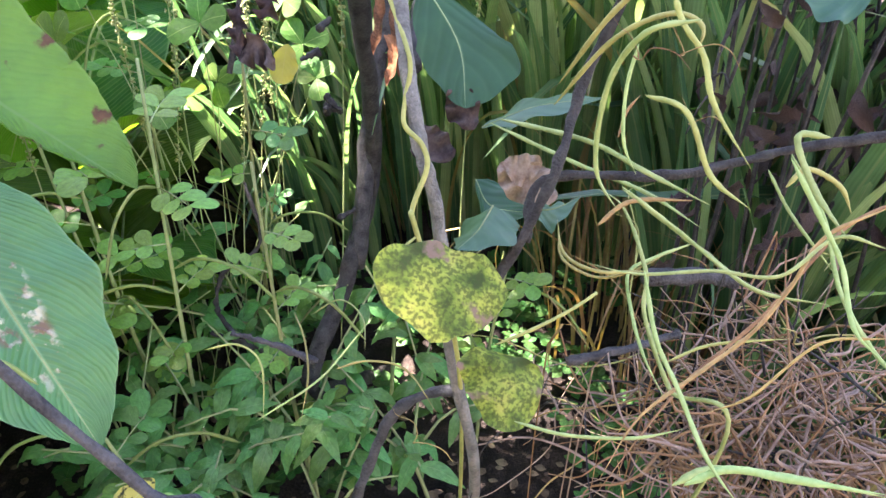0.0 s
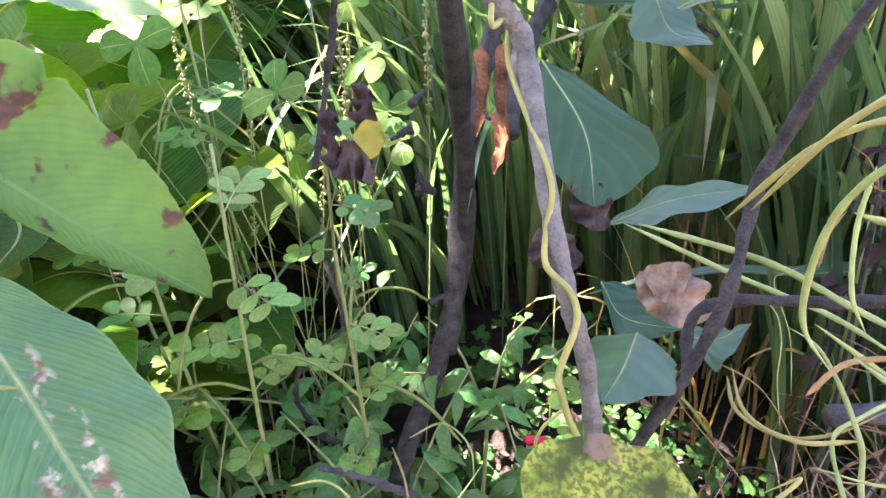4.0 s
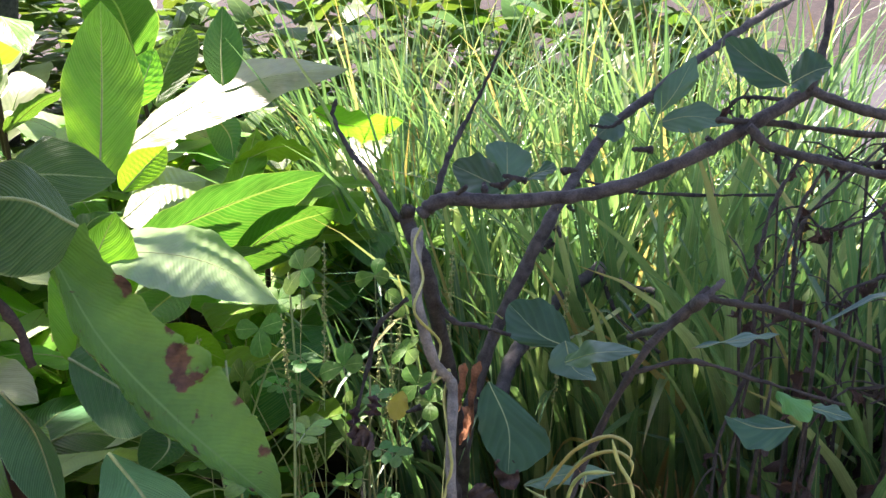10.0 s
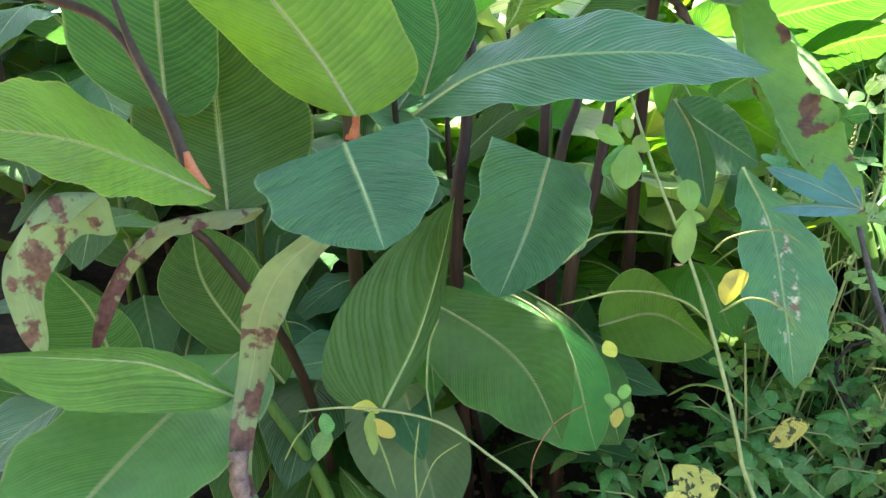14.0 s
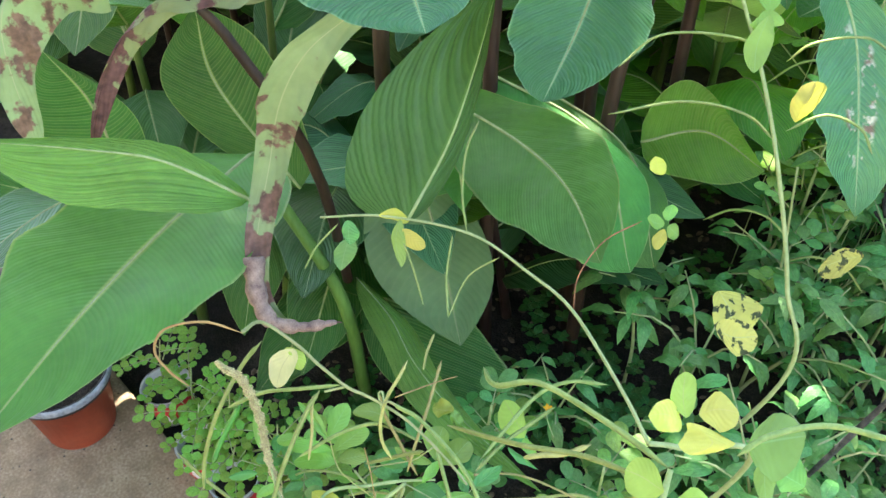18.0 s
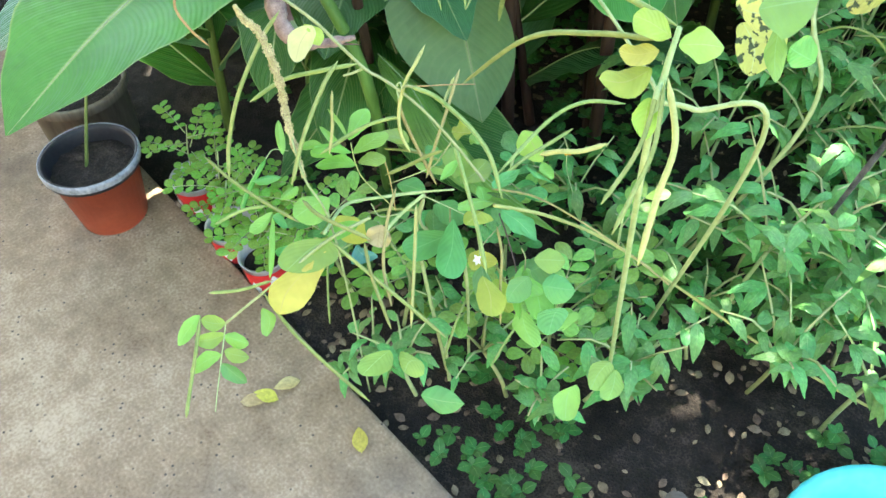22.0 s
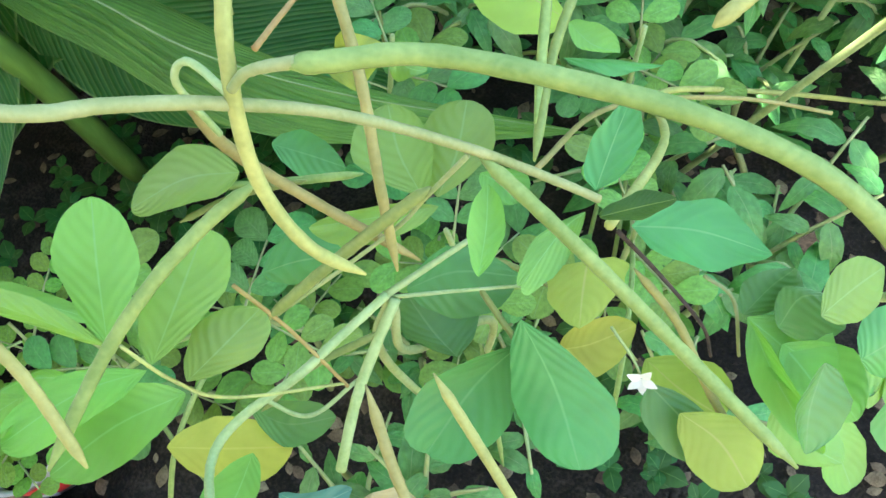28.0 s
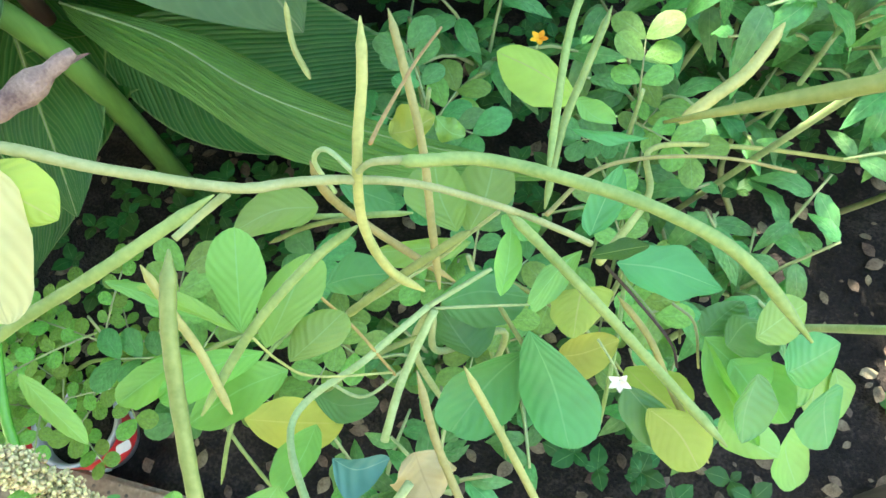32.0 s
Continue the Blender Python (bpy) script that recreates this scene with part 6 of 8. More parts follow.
for i, (x, y, n, h, lx, ly, arch) in enumerate(CLUMPS):
    grass_clump((x, y, -0.04), int(n * 0.72), h, 0.15, 60 + i, (lx, ly), 0.024 if x > 0.4 and y < 1.9 else 0.016, arch=arch)
for i in range(12):
    r = random.Random(40 + i)
    grass_clump((-0.7 + 0.17 * i + r.uniform(-.1, .1), 2.9 + r.uniform(-0.3, 0.5), -0.04), 130, 1.5, 0.2, 30 + i, (r.uniform(-.1, .1), 0.0), 0.012)
for i, (x, y) in enumerate(((0.62, 1.50), (0.95, 1.25), (1.15, 1.15))):
    grass_clump((x, y, -0.04), 80, 0.62, 0.2, 90 + i, (0.1, -0.1), 0.005, "brown dry grass at the clump's foot", M_GRASS_DRY, 1.6)


def far_bushes():
    """Uncounted leaves of the bushes that close the bed at the back."""
    r = random.Random(21)
    verts, faces, uvs = [], [], []
    base = blade_data([Vector((0, 0, 0)), Vector((0, 0.5, 0.06)), Vector((0, 1, -0.15))], (-0.26, 0.45, 0.05), (0.26, 0.45, 0.05), nu=4, nv=2, widest=0.45)
    for k in range(9000):
        x, y = (r.uniform(-8.0, 0.9), r.uniform(3.5, 5.0)) if k < 5200 else (r.uniform(-7.0, -2.5), r.uniform(0.0, 3.6))
        top = 1.5 + 0.5 * noise.noise((x * 1.3, y * 1.3, 4))
        t = r.uniform(0, 6.28)
        m = aim((x, y, r.uniform(0, top)), (math.cos(t), math.sin(t) - 0.4, r.uniform(-0.2, 1.0)), r.uniform(0.16, 0.36))
        b = len(verts)
        verts += [m @ v for v in base[0]]
        faces += [tuple(b + i for i in f) for f in base[1]]
        uvs += base[2]
    ob = new("far_bushes", blade_mesh("far_bushes", (verts, faces, uvs), M_FAR))
    tagged(ob, "dense sunlit green bushes at the back of the bed", "bushes", kind="stuff")


M_FAR = leaf_material("far_leaf", (0.075, 0.15, 0.035), (0.2, 0.33, 0.1), 30.0, 0.6, 0.45, 0.42, island=True)
far_bushes()


# ---- cannas behind ----
def canna_behind(at, height, seed, n=6, label="sunlit canna plant with broad upright leaves"):
    r = random.Random(seed)
    plant = canna(label, at)
    at = Vector(at)
    top = Vector((r.uniform(-0.08, 0.08), r.uniform(-0.08, 0.08), height))
    stem("stem", plant, [at, at + top * 0.5, at + top], 0.014, 0.007, r.choice([M_STEM_PURPLE, M_STEM_GREEN]), 8, 8)
    for k in range(n):
        u = 0.3 + 0.7 * k / n
        p = at + top * u
        a = k * 2.6 + r.uniform(-0.5, 0.5) + seed
        out = Vector((math.cos(a), math.sin(a), 0))
        length = r.uniform(0.34, 0.52)
        rise = r.uniform(0.5, 1.1)
        mid = p + out * length * 0.42 + Vector((0, 0, length * 0.42 * rise))
        tip = p + out * length * 0.95 + Vector((0, 0, length * r.uniform(0.1, 0.75) * rise))
        side = out.cross(Vector((0, 0, 1))) * length * r.uniform(0.2, 0.26)
        m = (p + tip) * 0.25 + mid * 0.5
        lift = Vector((0, 0, 0.03))
        # Sunlit and lit leaf copies go to the back plants, darker ones nearer.
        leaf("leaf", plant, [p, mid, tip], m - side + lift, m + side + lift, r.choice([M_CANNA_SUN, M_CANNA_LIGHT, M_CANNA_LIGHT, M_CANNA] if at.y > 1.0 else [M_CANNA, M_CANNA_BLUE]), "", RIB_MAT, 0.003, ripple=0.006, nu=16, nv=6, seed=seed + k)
    return plant


for i, (x, y, h) in enumerate(((-0.62, 1.25, 0.75), (-0.85, 1.05, 0.9), (-0.95, 1.55, 1.0), (-0.55, 1.75, 0.7), (-1.25, 1.2, 1.05), (-0.75, 2.15, 0.8), (-1.3, 1.9, 1.1), (-1.1, 0.75, 1.0), (-1.45, 0.6, 1.0), (-1.25, 0.35, 0.85), (-0.45, 2.35, 0.75), (-1.0, 2.7, 0.9), (-1.7, 1.5, 1.2), (-1.55, 0.2, 0.8), (-0.55, 2.95, 0.9), (-1.5, 2.4, 1.0))):
    canna_behind((x, y, -0.03), h, 120 + i)
for i in range(30):
    r = random.Random(900 + i)
    x, y = r.uniform(-2.2, -0.45), r.uniform(0.55, 3.3)
    if y > 1.4 or x < -0.75:
        canna_behind((x, y, -0.03), r.uniform(0.5, 0.9) if y < 1.6 else r.uniform(0.7, 1.0), 160 + i, 8, "crowded canna shoot with broad green leaves")
for i, (x, y, h) in enumerate(((-1.75, 2.2, 1.45), (-2.1, 2.6, 1.6), (-2.4, 2.0, 1.5), (-1.6, 2.9, 1.5), (-2.6, 2.9, 1.6), (-1.95, 1.75, 1.35), (-1.35, 2.6, 1.3), (-2.9, 2.3, 1.6))):
    canna_behind((x, y, -0.03), h, 330 + i, 9, "tall canna plant at the back of the bed")
for i in range(26):
    r = random.Random(1500 + i)
    canna_behind((r.uniform(-2.9, -1.35), r.uniform(0.1, 2.2), -0.03), r.uniform(0.8, 1.25), 260 + i, 7, "leafy green canna plant in the crowded bed")
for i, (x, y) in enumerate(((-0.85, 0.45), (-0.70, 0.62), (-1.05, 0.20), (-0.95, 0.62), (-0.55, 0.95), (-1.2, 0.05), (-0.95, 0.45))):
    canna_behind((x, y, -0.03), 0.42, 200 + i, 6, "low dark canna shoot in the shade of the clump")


# ---- clover-like sennas and seed stalks between the canna and the shrub ----
U_CLOVER = [unit_leaf("leaflet", "oval", 0.42, M_CLOVER, 0.64, 0.02, 0.04, nu=12, nv=6, ripple=0.02, seed=i) for i in range(2)]
clover = thing("clover_senna", "upright weed with broad clover-like leaflets in threes and fours", "weed", (-0.18, 1.30, -0.03))


def trefoil(p, size, seed, foot):
    """Three or four broad leaflets spread round the end of a thin bowed stalk."""
    r = random.Random(seed)
    p, f = Vector(p), Vector(foot)
    stem("leaf_stalk", clover, [f, f.lerp(p, 0.6) + Vector((0, 0, 0.05)), p], 0.0014, 0.0008, M_STALK, 5, 10)
    turn = r.uniform(0, 6.28)
    up = (r.uniform(-0.6, 0.4), r.uniform(-0.9, -0.2), 0.6)
    n = Vector(up).normalized()
    e1 = n.cross(Vector((0, 0, 1))).normalized()
    e2 = n.cross(e1)
    for k in range(3 + (seed % 3 == 0)):
        a = turn + (0.0, 1.75, 3.6, 4.9)[k] + r.uniform(-0.2, 0.2)
        piece("leaflet", U_CLOVER[k % 2], clover, aim(p - clover.location, e1 * math.cos(a) + e2 * math.sin(a) + n * r.uniform(-0.1, 0.25), size * r.uniform(0.8, 1.1), up))


FOOT = (-0.18, 1.30, -0.03)
for i, p in enumerate(((-0.296, 1.287, 0.913), (-0.291, 1.194, 0.847), (-0.270, 1.458, 0.976), (-0.144, 1.347, 0.811), (-0.124, 1.515, 0.948), (-0.027, 1.418, 0.821), (0.007, 1.367, 0.769), (-0.088, 1.588, 0.852), (-0.364, 1.513, 0.872), (-0.147, 1.376, 0.697), (-0.204, 1.251, 0.710), (-0.015, 1.528, 0.628))):
    foot = Vector((FOOT[0] + 0.1 * math.sin(i * 2.1), FOOT[1] + 0.1 * math.cos(i * 1.7), -0.03))
    trefoil(p, 0.06 if i < 4 else 0.044, 640 + i, foot)


def seed_stalk(top, foot, length, seed):
    """A thin stalk whose upper part carries small green seeds."""
    r = random.Random(seed)
    top, foot = Vector(top), Vector(foot)
    weed = thing("seed_stalk", "thin weed stalk beaded with small pale green seeds", "weed", foot, "seed stalks")
    mid = foot.lerp(top, 0.55) + Vector((r.uniform(-.03, .03), r.uniform(-.02, .02), 0))
    stem("stem", weed, [foot, mid, top], 0.0018, 0.0007, M_STALK, 5, 16)
    line = spline([foot, mid, top], 60)
    verts, faces = [], []
    for k in range(130):
        u = 1 - length * r.random()
        p = line[int(u * 60)] - foot + Vector((r.uniform(-1, 1), r.uniform(-1, 1), r.uniform(-1, 1))) * 0.005
        q, b = r.uniform(0.0018, 0.0034), len(verts)
        verts += [p + Vector(d) * q for d in ((1, 0, 0), (-1, 0, 0), (0, 1, 0), (0, -1, 0), (0, 0, 1.3), (0, 0, -1.3))]
        faces += [tuple(b + i for i in f) for f in ((0, 2, 4), (2, 1, 4), (1, 3, 4), (3, 0, 4), (2, 0, 5), (1, 2, 5), (3, 1, 5), (0, 3, 5))]
    tagged(link_part("seed_head", mesh_of("seed_head", verts, faces, M_SEED), None, weed), "crowded pale green seeds", kind="stuff")


for i, (p, f) in enumerate((((-0.205, 1.443, 1.054), (-0.20, 1.25, -0.03)), ((-0.070, 1.457, 0.926), (-0.10, 1.32, -0.03)), ((0.130, 1.902, 1.416), (0.14, 1.70, -0.03)), ((-0.387, 1.207, 0.929), (-0.40, 1.15, -0.03)), ((0.068, 1.470, 1.051), (0.0, 1.35, -0.03)), ((0.300, 1.564, 0.960), (0.25, 1.45, -0.03)), ((-0.288, 1.373, 0.909), (-0.28, 1.3, -0.03)), ((-0.103, 1.483, 0.822), (-0.14, 1.12, -0.03)), ((-0.222, 1.453, 0.801), (-0.24, 1.16, -0.03)), ((-0.095, 1.590, 0.794), (-0.12, 1.22, -0.03)))):
    seed_stalk(p, f, 0.35, 820 + i)



# ---- senna plant in front ----
front_senna = thing("senna_plant", "sprawling senna with long curved green pods and pale stems", "senna plant", (-0.30, -0.02, -0.03), "senna plants")


def fstem(points, r0=0.0028, r1=0.0024, mat=M_STALK, knobby=0.05):
    stem("stem", front_senna, points, r0 * 0.75, r1 * 0.75, mat, 8, 10 * (len(points) - 1), "", knobby)


def fpod(points, r=0.0036, mat=M_POD):
    pod("pod", front_senna, points, r * 0.78, mat)


def fleaf(points, left, right, mat=M_SENNA, label="", widest=0.6, **kw):
    kw.setdefault("nu", 14)
    r = random.Random(round(points[0][0] * 9973 + points[0][2] * 7919))
    kw.setdefault("camber", r.choice((-1, 1)) * r.uniform(0.001, 0.004))
    kw.setdefault("ripple", r.uniform(0.0003, 0.0009))
    kw.setdefault("waves", 1.6)
    if mat is not M_CHILLI:
        kw.setdefault("style", "oval")
    leaf("leaflet", front_senna, points, left, right, mat, label, widest=widest, **kw)


# stems
fstem([(-0.385, -0.196, 0.805), (-0.410, -0.161, 0.773), (-0.378, -0.141, 0.748), (-0.350, -0.131, 0.727), (-0.324, -0.114, 0.696), (-0.310, -0.101, 0.683), (-0.296, -0.086, 0.665), (-0.274, -0.065, 0.633), (-0.241, -0.049, 0.596), (-0.213, -0.038, 0.563), (-0.196, -0.036, 0.550)])
fstem([(-0.281, -0.070, 0.493), (-0.308, -0.109, 0.491), (-0.340, -0.158, 0.485), (-0.273, -0.236, 0.538)], 0.0030, 0.0030, M_STALK)
fstem([(-0.277, -0.071, 0.492), (-0.289, -0.110, 0.465), (-0.294, -0.144, 0.439)], 0.0034, 0.0036, M_STALK)
fstem([(-0.281, -0.070, 0.493), (-0.268, -0.058, 0.496), (-0.249, -0.041, 0.501)], 0.0024, 0.0018, M_STALK)
fstem([(-0.282, -0.068, 0.483), (-0.252, -0.059, 0.482), (-0.213, -0.048, 0.481)], 0.0014, 0.0010)
fstem([(-0.30, -0.02, -0.03), (-0.299, -0.070, 0.374), (-0.282, -0.067, 0.484)], 0.0045, 0.0032)
fstem([(-0.28, 0.02, -0.03), (-0.241, -0.032, 0.360), (-0.276, -0.078, 0.433), (-0.279, -0.071, 0.481)], 0.0040, 0.0028)
fstem([(-0.259, -0.176, 0.534), (-0.284, -0.228, 0.509), (-0.309, -0.294, 0.463), (-0.342, -0.370, 0.404)], 0.0032, 0.0022)
fstem([(-0.188, -0.024, 0.504), (-0.161, 0.063, 0.441), (-0.148, 0.200, 0.297), (-0.033, 0.298, 0.182), (0.140, 0.364, 0.103), (0.339, 0.438, 0.052)], 0.0034, 0.0036, M_POD_TAN)
fstem([(-0.243, -0.051, 0.595), (-0.259, -0.052, 0.564), (-0.279, -0.058, 0.531), (-0.334, -0.088, 0.482)], 0.0014, 0.0012)
fstem([(-0.349, -0.132, 0.575), (-0.338, -0.136, 0.550), (-0.324, -0.134, 0.526), (-0.293, -0.110, 0.477)], 0.0010, 0.0010, M_POD_TAN)
fstem([(-0.338, -0.089, 0.527), (-0.316, -0.098, 0.508), (-0.292, -0.111, 0.476)], 0.0012, 0.0012, M_VINE_DRY)
fstem([(-0.293, -0.084, 0.666), (-0.310, -0.073, 0.662), (-0.317, -0.074, 0.652), (-0.312, -0.075, 0.629)], 0.0016, 0.0014)
fstem([(-0.293, -0.067, 0.663), (-0.295, -0.045, 0.651), (-0.296, 0.003, 0.628), (-0.294, 0.039, 0.611)], 0.0013, 0.0010, M_VINE_DRY)
fstem([(-0.137, -0.021, 0.459), (-0.121, -0.029, 0.453), (-0.109, -0.046, 0.421)], 0.0014, 0.0012)
fstem([(-0.183, -0.019, 0.489), (-0.158, -0.025, 0.460), (-0.130, -0.036, 0.429), (-0.121, -0.046, 0.412)], 0.0016, 0.0012, M_DRY)
fstem([(-0.225, 0.009, 0.487), (-0.200, 0.073, 0.445), (-0.155, 0.131, 0.386), (-0.087, 0.185, 0.322), (-0.023, 0.200, 0.297)], 0.0022, 0.0022, M_POD_TAN)
fstem([(-0.334, -0.122, 0.466), (-0.310, -0.125, 0.461), (-0.290, -0.105, 0.467)], 0.0014, 0.0014)
fstem([(-0.326, -0.116, 0.695), (-0.336, -0.124, 0.688), (-0.343, -0.133, 0.685)], 0.0022, 0.0020)
# pods
fstem([(-0.292, -0.084, 0.669), (-0.286, -0.082, 0.675), (-0.273, -0.081, 0.680)], 0.0017, 0.0023)
fpod([(-0.277, -0.082, 0.679), (-0.266, -0.080, 0.680), (-0.245, -0.074, 0.679), (-0.213, -0.073, 0.675), (-0.175, -0.075, 0.668), (-0.141, -0.081, 0.654), (-0.106, -0.096, 0.625)], 0.0032)
fpod([(-0.298, -0.041, 0.708), (-0.294, -0.059, 0.694), (-0.293, -0.079, 0.674), (-0.292, -0.092, 0.640), (-0.282, -0.099, 0.613), (-0.268, -0.097, 0.590)], 0.0029, M_POD_TAN)
fpod([(-0.320, 0.035, 0.624), (-0.307, 0.012, 0.612), (-0.290, -0.020, 0.589), (-0.280, -0.048, 0.558), (-0.272, -0.070, 0.525)], 0.0030, M_POD_TAN)
fpod([(-0.241, -0.047, 0.591), (-0.217, -0.058, 0.577), (-0.184, -0.073, 0.554), (-0.146, -0.092, 0.528), (-0.107, -0.116, 0.511)], 0.0034)
fpod([(-0.299, -0.085, 0.622), (-0.313, -0.100, 0.617), (-0.327, -0.121, 0.610), (-0.341, -0.144, 0.596), (-0.354, -0.176, 0.579)], 0.0030)
fpod([(-0.374, -0.133, 0.646), (-0.363, -0.144, 0.628), (-0.351, -0.155, 0.610), (-0.337, -0.173, 0.588)], 0.0026, M_POD_TAN)
fpod([(-0.117, 0.106, 0.580), (-0.132, 0.072, 0.578), (-0.149, 0.048, 0.581), (-0.164, 0.031, 0.576)], 0.0046, M_POD_TAN)
fpod([(-0.212, 0.156, 0.518), (-0.220, 0.109, 0.509), (-0.227, 0.064, 0.501), (-0.227, 0.012, 0.488)], 0.0036, M_POD)
fpod([(-0.326, -0.065, 0.635), (-0.324, -0.064, 0.602), (-0.308, -0.058, 0.558), (-0.267, -0.057, 0.508)], 0.0026, M_POD_TAN)
fpod([(-0.395, -0.034, 0.494), (-0.360, -0.026, 0.492), (-0.305, -0.015, 0.500)], 0.0028)
fpod([(-0.392, -0.050, 0.487), (-0.368, -0.033, 0.490), (-0.331, -0.023, 0.500)], 0.0022)
fpod([(-0.173, -0.033, 0.482), (-0.147, -0.048, 0.459), (-0.125, -0.071, 0.434), (-0.092, -0.102, 0.404)], 0.0026, M_POD_TAN)
fpod([(-0.327, -0.098, 0.510), (-0.297, -0.077, 0.537), (-0.273, -0.064, 0.561), (-0.257, -0.054, 0.574)], 0.0030)
fpod([(-0.339, -0.125, 0.444), (-0.319, -0.101, 0.452), (-0.286, -0.077, 0.457)], 0.0026)
fpod([(-0.446, 0.138, 0.491), (-0.434, 0.111, 0.477), (-0.409, 0.081, 0.482)], 0.0030, M_POD_TAN)
fpod([(-0.242, -0.055, 0.482), (-0.230, -0.066, 0.475), (-0.213, -0.081, 0.466)], 0.0020)
fpod([(-0.388, -0.176, 0.771), (-0.398, -0.203, 0.738), (-0.401, -0.245, 0.681), (-0.403, -0.272, 0.619), (-0.393, -0.287, 0.582)], 0.0034)
fpod([(-0.320, -0.152, 0.727), (-0.315, -0.178, 0.710), (-0.302, -0.222, 0.669), (-0.290, -0.256, 0.622)], 0.0034)
fpod([(-0.324, -0.123, 0.707), (-0.357, -0.153, 0.695), (-0.399, -0.184, 0.674), (-0.435, -0.217, 0.638)], 0.0030)
fpod([(-0.267, -0.232, 0.525), (-0.223, -0.218, 0.499), (-0.173, -0.202, 0.471), (-0.108, -0.183, 0.437)], 0.0032)
fpod([(-0.243, -0.199, 0.518), (-0.209, -0.216, 0.493), (-0.153, -0.234, 0.457)], 0.0030)
fpod([(-0.269, -0.123, 0.545), (-0.249, -0.157, 0.519), (-0.218, -0.191, 0.486), (-0.180, -0.211, 0.457)], 0.0030, M_POD_TAN)
fpod([(-0.249, -0.108, 0.519), (-0.212, -0.144, 0.483), (-0.155, -0.202, 0.426)], 0.0030, M_POD_TAN)
fpod([(-0.320, -0.299, 0.455), (-0.343, -0.337, 0.446), (-0.369, -0.369, 0.443)], 0.0030)
fpod([(-0.318, -0.233, 0.561), (-0.288, -0.227, 0.550), (-0.233, -0.195, 0.528)], 0.0034)
fpod([(-0.173, 0.217, 0.552), (-0.214, 0.179, 0.552), (-0.234, 0.128, 0.536), (-0.229, 0.023, 0.504)], 0.0036)
fpod([(-0.475, -0.282, 0.562), (-0.429, -0.273, 0.545), (-0.378, -0.257, 0.529), (-0.329, -0.238, 0.515)], 0.0030)
fpod([(-0.388, -0.252, 0.512), (-0.407, -0.280, 0.507), (-0.421, -0.315, 0.495)], 0.0032)
# leaflets
fleaf([(-0.350, -0.134, 0.580), (-0.357, -0.111, 0.592), (-0.365, -0.089, 0.598)], (-0.373, -0.110, 0.595), (-0.345, -0.104, 0.593), label="bright oval leaflet")
fleaf([(-0.342, -0.134, 0.562), (-0.336, -0.110, 0.572), (-0.333, -0.086, 0.577)], (-0.350, -0.111, 0.574), (-0.320, -0.101, 0.574))
fleaf([(-0.331, -0.136, 0.554), (-0.320, -0.122, 0.559), (-0.311, -0.106, 0.559)], (-0.330, -0.116, 0.563), (-0.307, -0.121, 0.557))
fleaf([(-0.351, -0.134, 0.580), (-0.376, -0.131, 0.591), (-0.398, -0.130, 0.601)], (-0.382, -0.125, 0.589), (-0.372, -0.136, 0.594))
fleaf([(-0.341, -0.137, 0.566), (-0.361, -0.150, 0.569), (-0.384, -0.171, 0.563)], (-0.374, -0.149, 0.566), (-0.358, -0.165, 0.568))
fleaf([(-0.331, -0.140, 0.552), (-0.351, -0.156, 0.554), (-0.372, -0.177, 0.547)], (-0.360, -0.147, 0.554), (-0.342, -0.168, 0.553))
fleaf([(-0.385, -0.153, 0.560), (-0.395, -0.162, 0.558), (-0.408, -0.177, 0.554)], (-0.404, -0.161, 0.560), (-0.383, -0.171, 0.563))
fleaf([(-0.387, -0.140, 0.533), (-0.404, -0.144, 0.534), (-0.418, -0.154, 0.532)], (-0.407, -0.140, 0.531), (-0.401, -0.158, 0.533))
fleaf([(-0.263, -0.034, 0.517), (-0.289, -0.044, 0.517), (-0.319, -0.052, 0.512)], (-0.296, -0.034, 0.512), (-0.289, -0.055, 0.518))
fleaf([(-0.278, -0.014, 0.484), (-0.292, 0.002, 0.494), (-0.301, 0.022, 0.505)], (-0.315, -0.003, 0.496), (-0.278, 0.011, 0.496))
fleaf([(-0.272, -0.009, 0.475), (-0.266, 0.012, 0.484), (-0.265, 0.037, 0.495)], (-0.286, 0.017, 0.489), (-0.248, 0.022, 0.485))
fleaf([(-0.254, 0.011, 0.470), (-0.244, 0.008, 0.467), (-0.233, 0.001, 0.462)], (-0.249, 0.001, 0.464), (-0.231, 0.016, 0.468))
fleaf([(-0.236, -0.076, 0.550), (-0.236, -0.059, 0.557), (-0.238, -0.044, 0.564)], (-0.243, -0.060, 0.558), (-0.229, -0.057, 0.557), label="pale leaflet")
fleaf([(-0.195, -0.040, 0.498), (-0.195, -0.055, 0.497), (-0.194, -0.071, 0.495)], (-0.211, -0.051, 0.496), (-0.176, -0.038, 0.496), M_SENNA_LIME, "yellow-green leaflet", style="cut", widest=0.2)
fleaf([(-0.220, -0.068, 0.484), (-0.199, -0.091, 0.459), (-0.182, -0.122, 0.442)], (-0.215, -0.105, 0.455), (-0.168, -0.095, 0.452), M_SENNA_DEEP, "deep green obovate leaflet")
fleaf([(-0.219, -0.072, 0.460), (-0.238, -0.092, 0.443), (-0.256, -0.127, 0.430)], (-0.265, -0.101, 0.443), (-0.222, -0.111, 0.432), M_SENNA_DEEP)
fleaf([(-0.115, -0.034, 0.449), (-0.104, -0.019, 0.454), (-0.094, -0.009, 0.458)], (-0.115, -0.018, 0.457), (-0.090, -0.023, 0.450), M_SENNA_DEEP)
fleaf([(-0.113, -0.035, 0.449), (-0.093, -0.050, 0.450), (-0.077, -0.068, 0.450)], (-0.099, -0.063, 0.445), (-0.073, -0.035, 0.442))
